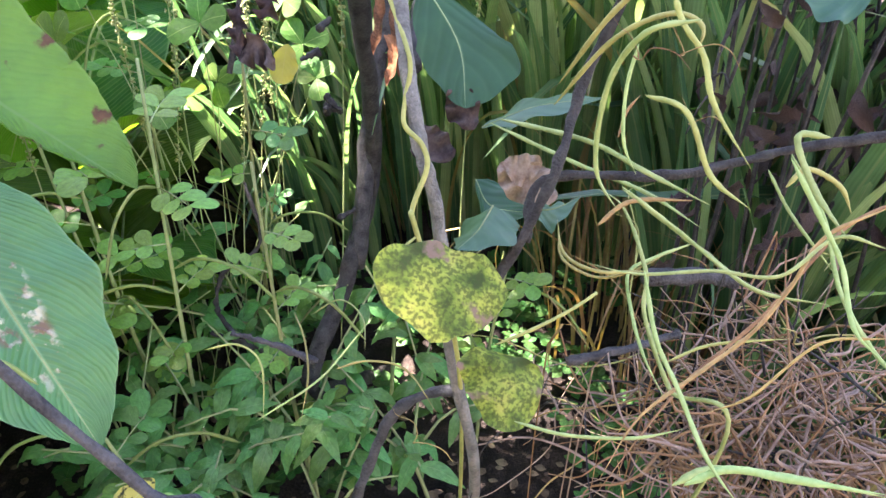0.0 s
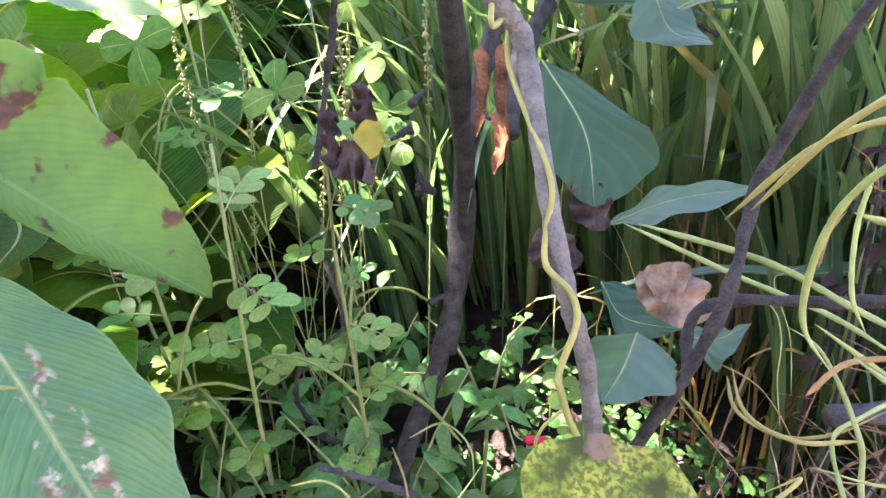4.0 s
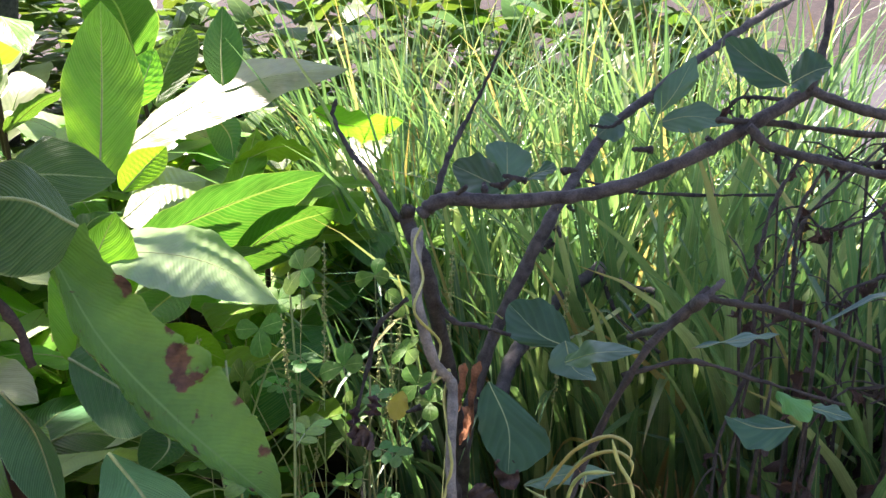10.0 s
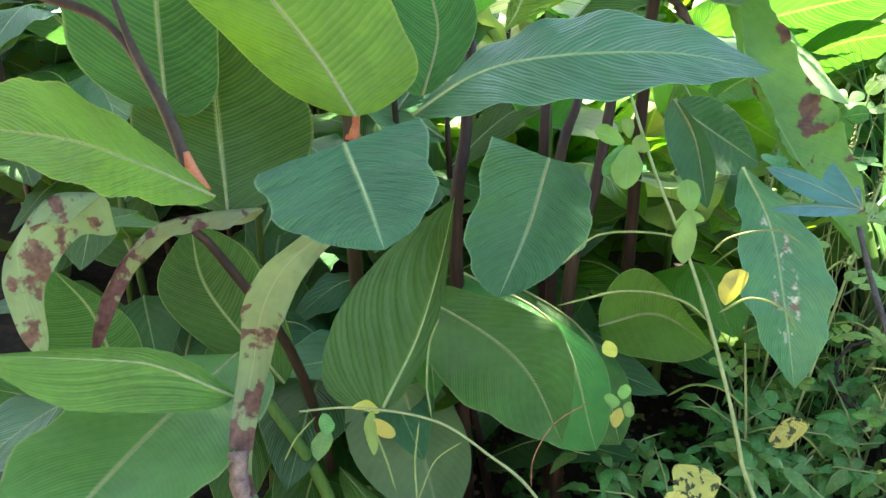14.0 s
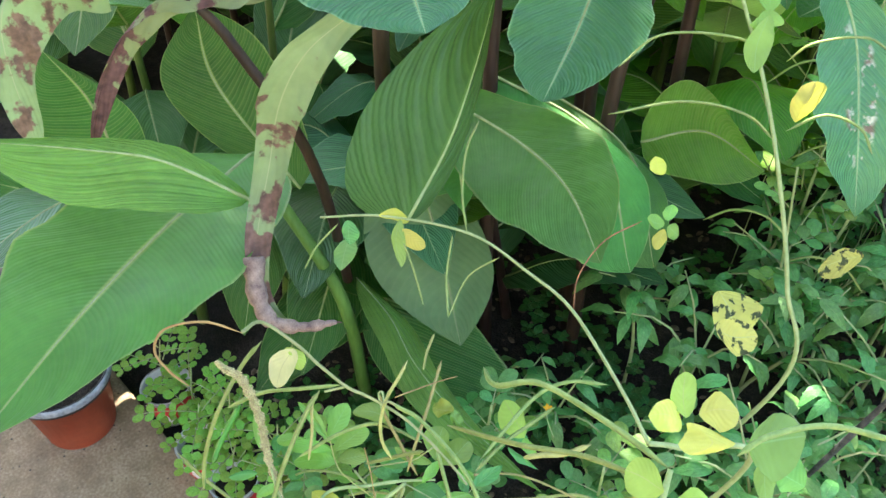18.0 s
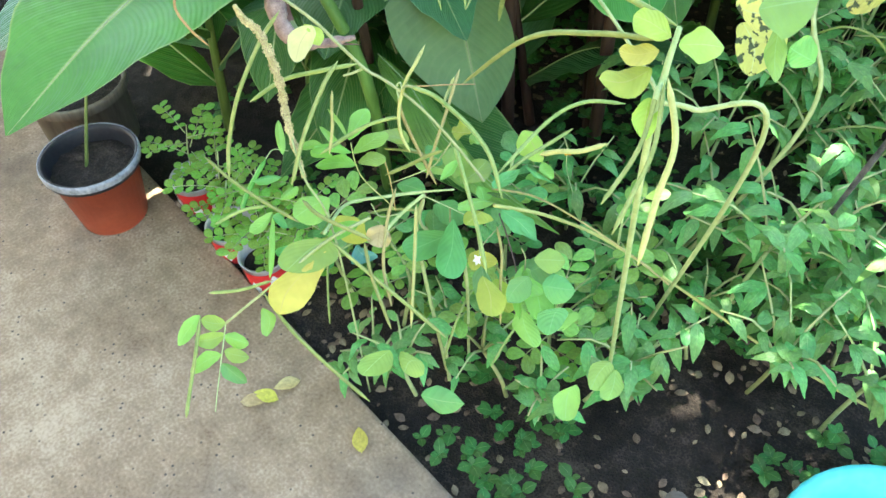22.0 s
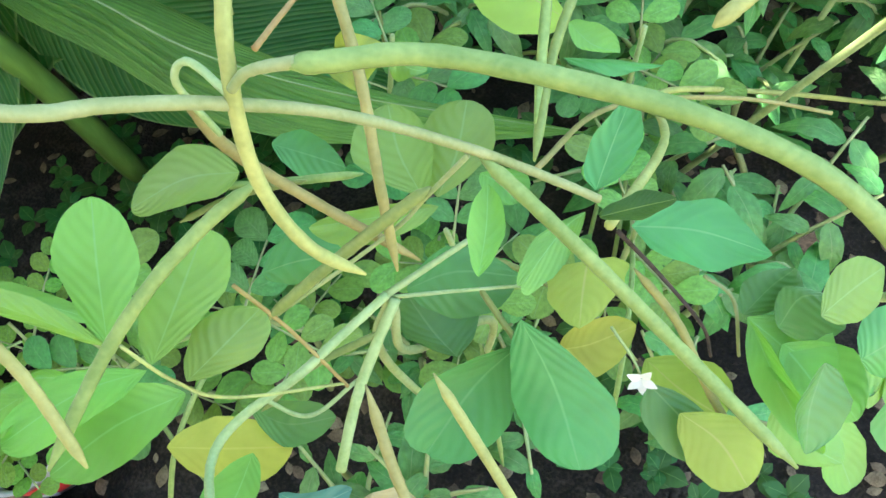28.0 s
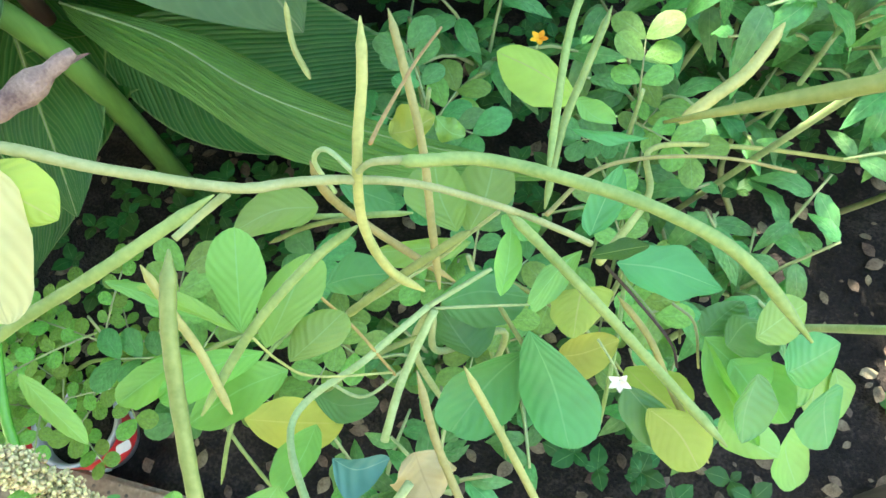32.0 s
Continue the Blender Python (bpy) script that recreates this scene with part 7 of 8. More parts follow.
fleaf([(-0.114, -0.040, 0.458), (-0.093, -0.067, 0.442), (-0.069, -0.090, 0.428)], (-0.101, -0.071, 0.442), (-0.084, -0.070, 0.451), M_SENNA)
fleaf([(-0.178, -0.020, 0.499), (-0.148, -0.016, 0.496), (-0.114, -0.019, 0.490)], (-0.149, 0.001, 0.493), (-0.147, -0.036, 0.498), M_CHILLI, "pointed green leaf", widest=0.4, ripple=0.002)
fleaf([(-0.194, -0.033, 0.529), (-0.178, -0.026, 0.530), (-0.164, -0.020, 0.530)], (-0.180, -0.020, 0.527), (-0.177, -0.034, 0.532), M_CANNA, "dark narrow leaf", widest=0.5)
fleaf([(-0.197, -0.019, 0.525), (-0.193, 0.001, 0.533), (-0.188, 0.021, 0.541)], (-0.203, -0.003, 0.533), (-0.182, 0.001, 0.532), M_CHILLI, "", widest=0.4)
fleaf([(-0.223, 0.109, 0.476), (-0.254, 0.119, 0.485), (-0.285, 0.130, 0.484)], (-0.257, 0.139, 0.484), (-0.256, 0.092, 0.485), M_SENNA_LIME)
fleaf([(-0.223, 0.108, 0.476), (-0.209, 0.100, 0.470), (-0.193, 0.099, 0.467)], (-0.206, 0.110, 0.474), (-0.214, 0.096, 0.469))
fleaf([(-0.222, 0.072, 0.492), (-0.198, 0.075, 0.490), (-0.171, 0.079, 0.487)], (-0.199, 0.084, 0.483), (-0.198, 0.066, 0.497), M_CHILLI, "", widest=0.45)
fleaf([(-0.363, -0.026, 0.504), (-0.388, -0.034, 0.504), (-0.411, -0.052, 0.500)], (-0.395, -0.017, 0.502), (-0.379, -0.050, 0.507), M_SENNA, "", widest=0.45)
fleaf([(-0.332, 0.030, 0.513), (-0.319, 0.035, 0.514), (-0.306, 0.047, 0.516)], (-0.327, 0.046, 0.520), (-0.314, 0.027, 0.509), M_SENNA_LIME, "curled lime leaflet", ripple=0.006)
fleaf([(-0.306, 0.047, 0.516), (-0.295, 0.040, 0.512), (-0.285, 0.040, 0.510)], (-0.299, 0.034, 0.510), (-0.292, 0.048, 0.515), M_SENNA, "", ripple=0.004)
fleaf([(-0.396, -0.148, 0.409), (-0.364, -0.142, 0.407), (-0.330, -0.134, 0.405)], (-0.367, -0.127, 0.414), (-0.357, -0.161, 0.397), M_SENNA_YELLOW, "fading yellow leaflet")
fleaf([(-0.200, -0.059, 0.418), (-0.184, -0.053, 0.419), (-0.162, -0.039, 0.421)], (-0.189, -0.042, 0.424), (-0.178, -0.067, 0.411), M_SENNA_YELLOW, "fading yellow leaflet")
fleaf([(-0.153, -0.051, 0.403), (-0.130, -0.063, 0.394), (-0.107, -0.071, 0.387)], (-0.142, -0.075, 0.391), (-0.113, -0.047, 0.399), M_SENNA_LIME)
fleaf([(-0.157, -0.076, 0.448), (-0.133, -0.091, 0.437), (-0.108, -0.108, 0.426)], (-0.146, -0.102, 0.435), (-0.122, -0.086, 0.438), M_CHILLI, "", widest=0.4)
fleaf([(-0.251, -0.076, 0.430), (-0.265, -0.067, 0.436), (-0.281, -0.053, 0.445)], (-0.281, -0.070, 0.437), (-0.246, -0.051, 0.440), M_SENNA_DEEP)
fleaf([(-0.280, -0.053, 0.456), (-0.257, -0.040, 0.458), (-0.226, -0.036, 0.455)], (-0.259, -0.029, 0.464), (-0.250, -0.061, 0.448), M_SENNA_DEEP)
fleaf([(-0.199, -0.014, 0.494), (-0.208, -0.028, 0.500), (-0.222, -0.058, 0.500)], (-0.220, -0.033, 0.500), (-0.208, -0.044, 0.493), M_SENNA, "", widest=0.5)
fleaf([(-0.357, -0.119, 0.416), (-0.335, -0.124, 0.411), (-0.310, -0.115, 0.410)], (-0.337, -0.112, 0.416), (-0.330, -0.134, 0.405), M_SENNA_DEEP)
fleaf([(-0.365, 0.007, 0.475), (-0.345, 0.006, 0.471), (-0.325, 0.004, 0.467)], (-0.347, 0.017, 0.476), (-0.343, -0.006, 0.465), M_SENNA_DEEP)
fleaf([(-0.364, -0.052, 0.437), (-0.346, -0.042, 0.438), (-0.320, -0.033, 0.438)], (-0.348, -0.027, 0.446), (-0.343, -0.053, 0.433), M_CHILLI)
fleaf([(-0.338, -0.145, 0.442), (-0.342, -0.164, 0.435), (-0.350, -0.189, 0.426)], (-0.359, -0.169, 0.437), (-0.333, -0.164, 0.433), M_SENNA)
fleaf([(-0.329, -0.159, 0.411), (-0.312, -0.161, 0.406), (-0.293, -0.149, 0.406)], (-0.311, -0.153, 0.409), (-0.311, -0.179, 0.398), M_FIG, "")
fleaf([(-0.467, -0.107, 0.516), (-0.435, -0.107, 0.507), (-0.402, -0.108, 0.498)], (-0.437, -0.101, 0.510), (-0.437, -0.112, 0.506), M_SENNA)
# pale yellow leaf hanging by the seed spike
fleaf([(-0.375, -0.145, 0.744), (-0.373, -0.164, 0.733), (-0.362, -0.183, 0.719)], (-0.387, -0.171, 0.736), (-0.360, -0.158, 0.730), M_CREAM, "pale cream-yellow leaflet with a bitten tip", widest=0.5)
fleaf([(-0.383, -0.151, 0.745), (-0.368, -0.150, 0.738), (-0.354, -0.152, 0.731)], (-0.371, -0.158, 0.736), (-0.363, -0.140, 0.741), M_SENNA_LIME)
fleaf([(-0.265, -0.156, 0.502), (-0.259, -0.165, 0.494), (-0.250, -0.176, 0.485)], (-0.272, -0.177, 0.495), (-0.244, -0.156, 0.492), M_CREAM, "curled tan leaflet", style="round", widest=0.5, ripple=0.006)
fleaf([(-0.282, -0.234, 0.495), (-0.286, -0.294, 0.465), (-0.274, -0.321, 0.446)], (-0.305, -0.313, 0.465), (-0.260, -0.279, 0.461), M_SENNA_YELLOW, "yellow leaflet")
fleaf([(-0.289, -0.221, 0.504), (-0.298, -0.246, 0.496), (-0.303, -0.285, 0.478)], (-0.322, -0.268, 0.496), (-0.266, -0.235, 0.486), M_SENNA)
fleaf([(-0.322, -0.193, 0.535), (-0.332, -0.218, 0.527), (-0.338, -0.240, 0.518)], (-0.349, -0.222, 0.533), (-0.310, -0.220, 0.516), M_SENNA)
fleaf([(-0.448, -0.178, 0.579), (-0.432, -0.189, 0.566), (-0.415, -0.199, 0.552)], (-0.438, -0.193, 0.566), (-0.427, -0.185, 0.565), M_SENNA)
fleaf([(-0.398, -0.217, 0.534), (-0.411, -0.233, 0.533), (-0.421, -0.247, 0.530)], (-0.412, -0.228, 0.536), (-0.406, -0.237, 0.528), M_SENNA_DEEP)
fleaf([(-0.375, -0.208, 0.528), (-0.377, -0.221, 0.523), (-0.379, -0.234, 0.517)], (-0.383, -0.223, 0.524), (-0.369, -0.217, 0.521), M_SENNA)
fleaf([(-0.376, -0.250, 0.507), (-0.376, -0.270, 0.497), (-0.381, -0.287, 0.490)], (-0.385, -0.272, 0.500), (-0.369, -0.274, 0.491), M_SENNA)
fleaf([(-0.372, -0.254, 0.503), (-0.360, -0.247, 0.501), (-0.350, -0.246, 0.496)], (-0.367, -0.243, 0.506), (-0.356, -0.253, 0.496), M_SENNA_DEEP)
fleaf([(-0.375, -0.251, 0.506), (-0.352, -0.275, 0.483), (-0.325, -0.300, 0.456)], (-0.352, -0.279, 0.480), (-0.344, -0.274, 0.479), M_SENNA)
fleaf([(-0.355, -0.271, 0.462), (-0.340, -0.260, 0.460), (-0.326, -0.245, 0.461)], (-0.345, -0.252, 0.467), (-0.337, -0.265, 0.456), M_SENNA_DEEP)
fleaf([(-0.141, -0.089, 0.452), (-0.119, -0.096, 0.438), (-0.101, -0.111, 0.422)], (-0.128, -0.112, 0.434), (-0.099, -0.086, 0.434), M_SENNA_LIME, "fading leaflet with a spot")
fleaf([(-0.101, -0.041, 0.458), (-0.092, -0.025, 0.462), (-0.073, -0.020, 0.455)], (-0.101, -0.024, 0.467), (-0.073, -0.038, 0.446), M_SENNA_DEEP, "", style="round", widest=0.5)
fleaf([(-0.097, -0.047, 0.453), (-0.074, -0.053, 0.439), (-0.050, -0.068, 0.419)], (-0.086, -0.067, 0.437), (-0.057, -0.041, 0.437), M_SENNA)
fleaf([(-0.088, -0.067, 0.414), (-0.070, -0.078, 0.399), (-0.044, -0.083, 0.384)], (-0.079, -0.090, 0.398), (-0.055, -0.067, 0.398), M_SENNA)
fleaf([(-0.054, -0.042, 0.410), (-0.034, -0.047, 0.398), (-0.027, -0.022, 0.408)], (-0.041, -0.052, 0.399), (-0.041, -0.028, 0.411), M_SENNA)
# drooping twig over the slab
fleaf([(-0.342, -0.370, 0.404), (-0.352, -0.382, 0.404), (-0.366, -0.393, 0.407)], (-0.359, -0.376, 0.411), (-0.347, -0.389, 0.397), M_SENNA)
fleaf([(-0.334, -0.378, 0.394), (-0.343, -0.396, 0.390), (-0.356, -0.413, 0.390)], (-0.348, -0.391, 0.397), (-0.336, -0.403, 0.382), M_SENNA)
fleaf([(-0.334, -0.381, 0.392), (-0.319, -0.370, 0.389), (-0.306, -0.361, 0.385)], (-0.325, -0.366, 0.395), (-0.314, -0.378, 0.381), M_SENNA)
fleaf([(-0.322, -0.391, 0.379), (-0.311, -0.383, 0.376), (-0.296, -0.370, 0.373)], (-0.316, -0.378, 0.382), (-0.304, -0.389, 0.369), M_SENNA)
fleaf([(-0.322, -0.396, 0.377), (-0.331, -0.416, 0.372), (-0.337, -0.439, 0.362)], (-0.340, -0.413, 0.379), (-0.324, -0.420, 0.365), M_SENNA)
fleaf([(-0.315, -0.401, 0.369), (-0.300, -0.397, 0.361), (-0.279, -0.390, 0.351)], (-0.300, -0.408, 0.356), (-0.296, -0.388, 0.364), M_SENNA_DEEP)
fleaf([(-0.371, -0.391, 0.412), (-0.370, -0.412, 0.400), (-0.367, -0.433, 0.386)], (-0.379, -0.414, 0.405), (-0.361, -0.410, 0.395), M_SENNA)
fstem([(-0.342, -0.370, 0.404), (-0.325, -0.391, 0.382), (-0.300, -0.423, 0.347), (-0.285, -0.441, 0.327)], 0.0014, 0.0010)
fpod([(-0.370, -0.390, 0.412), (-0.335, -0.428, 0.381), (-0.314, -0.457, 0.351), (-0.300, -0.475, 0.332)], 0.0034)
fleaf([(-0.309, -0.292, 0.450), (-0.297, -0.288, 0.445), (-0.292, -0.273, 0.450)], (-0.306, -0.280, 0.455), (-0.289, -0.295, 0.436), M_SENNA)
fleaf([(-0.309, -0.327, 0.431), (-0.294, -0.328, 0.422), (-0.284, -0.342, 0.407)], (-0.299, -0.338, 0.419), (-0.288, -0.321, 0.421), M_SENNA)
fpod([(-0.322, -0.316, 0.446), (-0.262, -0.316, 0.420), (-0.202, -0.307, 0.398), (-0.129, -0.295, 0.383)], 0.0032)

# broad leaflets seen from above
fleaf([(-0.038, -0.052, 0.450), (-0.037, -0.063, 0.443), (-0.028, -0.081, 0.427)], (-0.051, -0.079, 0.443), (-0.025, -0.050, 0.443), M_SENNA_DEEP)
fleaf([(-0.068, -0.054, 0.469), (-0.054, -0.042, 0.467), (-0.037, -0.026, 0.464)], (-0.064, -0.033, 0.478), (-0.043, -0.053, 0.452), M_SENNA_DEEP)
fleaf([(-0.093, -0.045, 0.491), (-0.079, -0.029, 0.490), (-0.066, -0.016, 0.489)], (-0.087, -0.022, 0.500), (-0.069, -0.038, 0.479), M_SENNA)
fleaf([(-0.086, -0.061, 0.477), (-0.089, -0.081, 0.468), (-0.086, -0.098, 0.456)], (-0.099, -0.084, 0.473), (-0.072, -0.074, 0.460), M_SENNA_DEEP)
fleaf([(-0.190, -0.216, 0.352), (-0.194, -0.238, 0.342), (-0.196, -0.262, 0.330)], (-0.209, -0.251, 0.345), (-0.175, -0.230, 0.334), M_SENNA)
fleaf([(-0.144, -0.198, 0.358), (-0.154, -0.210, 0.358), (-0.151, -0.223, 0.348)], (-0.169, -0.214, 0.366), (-0.132, -0.206, 0.345), M_SENNA)
fleaf([(-0.144, -0.203, 0.275), (-0.121, -0.186, 0.269), (-0.096, -0.163, 0.266)], (-0.132, -0.176, 0.283), (-0.107, -0.193, 0.256), M_CHILLI)
fleaf([(0.009, 0.023, 0.302), (0.007, 0.003, 0.291), (0.012, -0.019, 0.276)], (-0.005, -0.002, 0.297), (0.029, 0.010, 0.280), M_SENNA)
fleaf([(-0.005, -0.030, 0.281), (-0.005, -0.047, 0.271), (0.013, -0.068, 0.247)], (-0.015, -0.067, 0.266), (0.013, -0.041, 0.263), M_SENNA)
fleaf([(0.021, 0.023, 0.294), (0.032, 0.007, 0.278), (0.037, -0.009, 0.265)], (0.021, -0.008, 0.275), (0.043, 0.016, 0.275), M_SENNA)

# white star flower and chilli hanging under it
blossom = thing("chilli_flower", "small white star-shaped chilli flower", "flower", (-0.161, -0.078, 0.459))
for k in range(5):
    a = k * 1.2566
    d = Vector((math.cos(a) * 0.8, math.sin(a) * 0.5 - 0.4, math.sin(a) * 0.7))
    piece("petal", unit_leaf("petal", "canna", 0.28, M_PETAL, 0.4, 0.1, 0.05), blossom, aim((0, 0, 0), d, 0.0085, (0, -0.6, 0.6)))
stem("flower_stalk", blossom, [(-0.161, -0.078, 0.459), (-0.166, -0.071, 0.463), (-0.179, -0.061, 0.475)], 0.0006, 0.0008, M_STALK)
pepper = thing("green_chilli", "shiny green chilli hanging among the leaves", "chilli", (-0.632, -0.163, 0.317))
pod("fruit", pepper, [(-0.647, -0.121, 0.342), (-0.638, -0.151, 0.325), (-0.627, -0.181, 0.307), (-0.614, -0.204, 0.291)], 0.0048, M_CHILLI_GREEN)
stem("flower_stalk", pepper, [(-0.647, -0.121, 0.342), (-0.656, -0.099, 0.344), (-0.657, -0.071, 0.323)], 0.001, 0.001, M_STALK)
red = thing("red_chilli", "glossy ripe red chilli", "chilli", (0.235, 0.932, 0.580))
pod("fruit", red, [(0.212, 0.933, 0.585), (0.229, 0.931, 0.588), (0.243, 0.926, 0.588), (0.256, 0.918, 0.585)], 0.0052, M_CHILLI_RED)
stem("flower_stalk", red, [(0.212, 0.933, 0.585), (0.204, 0.936, 0.589), (0.199, 0.949, 0.590)], 0.001, 0.001, M_STALK)
bud = thing("orange_flower", "tiny orange wild flower", "flower", (-0.269, 0.224, 0.391))
for k in range(5):
    a = k * 1.2566
    piece("petal", unit_leaf("petal", "canna", 0.3, M_ORANGE, 0.5, 0.0, 0.05), bud, aim((0, 0, 0), (math.cos(a), math.sin(a), 0.3), 0.009))
stem("flower_stalk", bud, [(-0.269, 0.224, 0.391), (-0.272, 0.232, 0.351), (-0.270, 0.258, 0.274)], 0.0006, 0.0008, M_STALK)


# low sennas and chillies crowded under it
for k, (p, h) in enumerate((((-0.434, -0.015, 0.000), 0.30), ((-0.291, 0.067, 0.000), 0.34), ((-0.169, 0.128, 0.000), 0.30), ((-0.539, -0.048, 0.000), 0.28), ((-0.169, 0.287, 0.000), 0.32), ((-0.384, 0.216, 0.000), 0.36))):
    senna((p[0], p[1], -0.03), h, 500 + k, 7, (0.02 * (k % 3 - 1), -0.02), 0.037, "low senna crowded under the taller one", 2)
for k, p in enumerate(((-0.401, -0.097, 0.000), (-0.277, -0.033, 0.000), (-0.181, 0.022, 0.000), (-0.077, 0.122, 0.000), (-0.056, 0.238, 0.000))):
    chilli((p[0], p[1], -0.03), 0.20, 520 + k, 18, 0.05, "chilli plants", "low chilli seedling at the slab edge")

# ---- seed spike ----
spike = thing("amaranth_spike", "knobbly cream-yellow amaranth seed spike leaning over", "seed spike", (-0.36, -0.16, -0.03))
spike_line = [(-0.355, -0.242, 0.819), (-0.358, -0.235, 0.800), (-0.351, -0.223, 0.778), (-0.338, -0.220, 0.725), (-0.320, -0.229, 0.675), (-0.298, -0.234, 0.613)]
stem("stem", spike, [(-0.36, -0.16, -0.03), (-0.320, -0.196, 0.458), spike_line[5], spike_line[4], spike_line[3], spike_line[2], spike_line[1], spike_line[0]], 0.0018, 0.0007, M_STALK, 7, 70)


def seeds():
    r = random.Random(77)
    path = spline([local(spike, p) for p in spike_line], 150)
    verts, faces = [], []
    for i in range(9000):
        u = r.random()
        c = path[int(u * 150)]
        rad = (0.0023 + 0.0038 * min(1, u * 2.2)) * (1 - 0.45 * max(0, u - 0.75) * 4) * (1 + 0.25 * math.sin(u * 95)) * r.uniform(0.4, 0.85)
        d = Vector((r.gauss(0, 1), r.gauss(0, 1), r.gauss(0, 1))).normalized()
        p = c + d * rad
        s = r.uniform(0.0005, 0.001)
        b = len(verts)
        for q in ((1, 0, 0), (-1, 0, 0), (0, 1, 0), (0, -1, 0), (0, 0, 1.4), (0, 0, -1.2)):
            verts.append(p + Vector(q) * s)
        faces += [(b, b + 2, b + 4), (b + 2, b + 1, b + 4), (b + 1, b + 3, b + 4), (b + 3, b, b + 4), (b + 2, b, b + 5), (b + 1, b + 2, b + 5), (b + 3, b + 1, b + 5), (b, b + 3, b + 5)]
    tagged(link_part("seed_head", mesh_of("seed_head", verts, faces, M_SPIKE), None, spike), "crowded cream seeds", kind="stuff")


seeds()
hook = thing("dry_tendril", "curled yellow-brown pod hooked back on itself", "pod", (-0.394, -0.263, 0.763))
pod("pod", hook, [(-0.372, -0.202, 0.819), (-0.398, -0.228, 0.834), (-0.422, -0.261, 0.828), (-0.425, -0.277, 0.804), (-0.411, -0.274, 0.781), (-0.395, -0.264, 0.762)], 0.0013, M_VINE_DRY)

# ---- second senna with yellow leaves, and the arching stem ----
tall_senna = thing("senna_plant", "leggy senna with yellowing leaflets and long pods", "senna plant", (-0.16, 0.42, -0.03), "senna plants")


def tstem(points, r0=0.003, r1=0.0022, mat=M_STALK):
    stem("stem", tall_senna, points, r0, r1, mat, 7, 10 * (len(points) - 1), "", 0.05)


def tleaf(points, left, right, mat=M_SENNA, label="", **kw):
    kw.setdefault("widest", 0.58)
    kw.setdefault("ripple", 0.0016)
    kw.setdefault("waves", 1.5)
    kw.setdefault("style", "oval")
    leaf("leaflet", tall_senna, points, left, right, mat, label, nu=12, **kw)


def tpod(points, r=0.0026, mat=M_POD):
    pod("pod", tall_senna, points, r * 0.72, mat)


tstem([(-0.16, 0.42, -0.03), (-0.033, 0.516, 0.424), (-0.089, 0.541, 0.586), (-0.166, 0.567, 0.735), (-0.250, 0.597, 0.859), (-0.359, 0.635, 0.983), (-0.444, 0.676, 1.083)], 0.0042, 0.0026)
tstem([(-0.525, 0.005, 0.761), (-0.456, 0.058, 0.776), (-0.349, 0.109, 0.785), (-0.259, 0.122, 0.772), (-0.187, 0.120, 0.763), (-0.086, 0.092, 0.731), (-0.033, 0.071, 0.713)], 0.0016, 0.0024)
tstem([(-0.033, 0.071, 0.713), (-0.010, 0.099, 0.702), (0.044, 0.175, 0.646), (-0.10, 0.30, -0.03)], 0.0030, 0.0036)
tpod([(-0.193, 0.582, 0.780), (-0.245, 0.560, 0.815), (-0.313, 0.502, 0.828), (-0.369, 0.402, 0.823)])
tpod([(-0.252, 0.599, 0.863), (-0.290, 0.594, 0.901), (-0.363, 0.498, 0.916), (-0.378, 0.420, 0.888)])
tpod([(-0.236, 0.628, 0.877), (-0.214, 0.646, 0.908), (-0.163, 0.682, 0.924), (-0.128, 0.702, 0.907)])
tpod([(-0.186, 0.579, 0.806), (-0.152, 0.608, 0.836), (-0.110, 0.639, 0.821), (-0.082, 0.640, 0.791)])
tpod([(-0.309, 0.035, 0.717), (-0.342, 0.063, 0.747), (-0.364, 0.093, 0.784)], 0.0022)
tpod([(-0.353, 0.107, 0.787), (-0.388, 0.132, 0.816), (-0.418, 0.168, 0.850), (-0.422, 0.192, 0.879)], 0.0022)
tpod([(-0.302, 0.114, 0.774), (-0.323, 0.082, 0.746), (-0.309, 0.035, 0.717)], 0.0018)
tpod([(-0.423, 0.059, 0.759), (-0.397, 0.055, 0.726), (-0.368, 0.047, 0.685)], 0.0020)
tpod([(-0.499, 0.015, 0.761), (-0.507, -0.017, 0.735), (-0.506, -0.041, 0.710)], 0.0020)
tpod([(-0.187, 0.120, 0.763), (-0.209, 0.152, 0.784), (-0.214, 0.202, 0.806), (-0.201, 0.257, 0.814)], 0.0013, M_BARK_RUST)


tleaf([(-0.412, 0.620, 1.025), (-0.435, 0.604, 1.034), (-0.453, 0.590, 1.040)], (-0.444, 0.610, 1.051), (-0.427, 0.600, 1.021))
tleaf([(-0.403, 0.629, 1.025), (-0.388, 0.640, 1.021), (-0.377, 0.645, 1.013)], (-0.395, 0.647, 1.034), (-0.390, 0.629, 1.010))
tleaf([(-0.404, 0.624, 1.021), (-0.387, 0.596, 0.991), (-0.377, 0.579, 0.962)], (-0.406, 0.577, 0.992), (-0.369, 0.614, 0.991))
tleaf([(-0.411, 0.618, 1.022), (-0.414, 0.589, 0.996), (-0.415, 0.570, 0.977)], (-0.424, 0.584, 1.001), (-0.406, 0.594, 0.992), M_SENNA_DEEP)
tleaf([(-0.408, 0.628, 1.029), (-0.416, 0.634, 1.044), (-0.424, 0.639, 1.059)], (-0.426, 0.627, 1.048), (-0.410, 0.643, 1.048))
tleaf([(-0.283, 0.633, 0.933), (-0.295, 0.641, 0.956), (-0.307, 0.651, 0.978)], (-0.311, 0.629, 0.960), (-0.283, 0.658, 0.959))
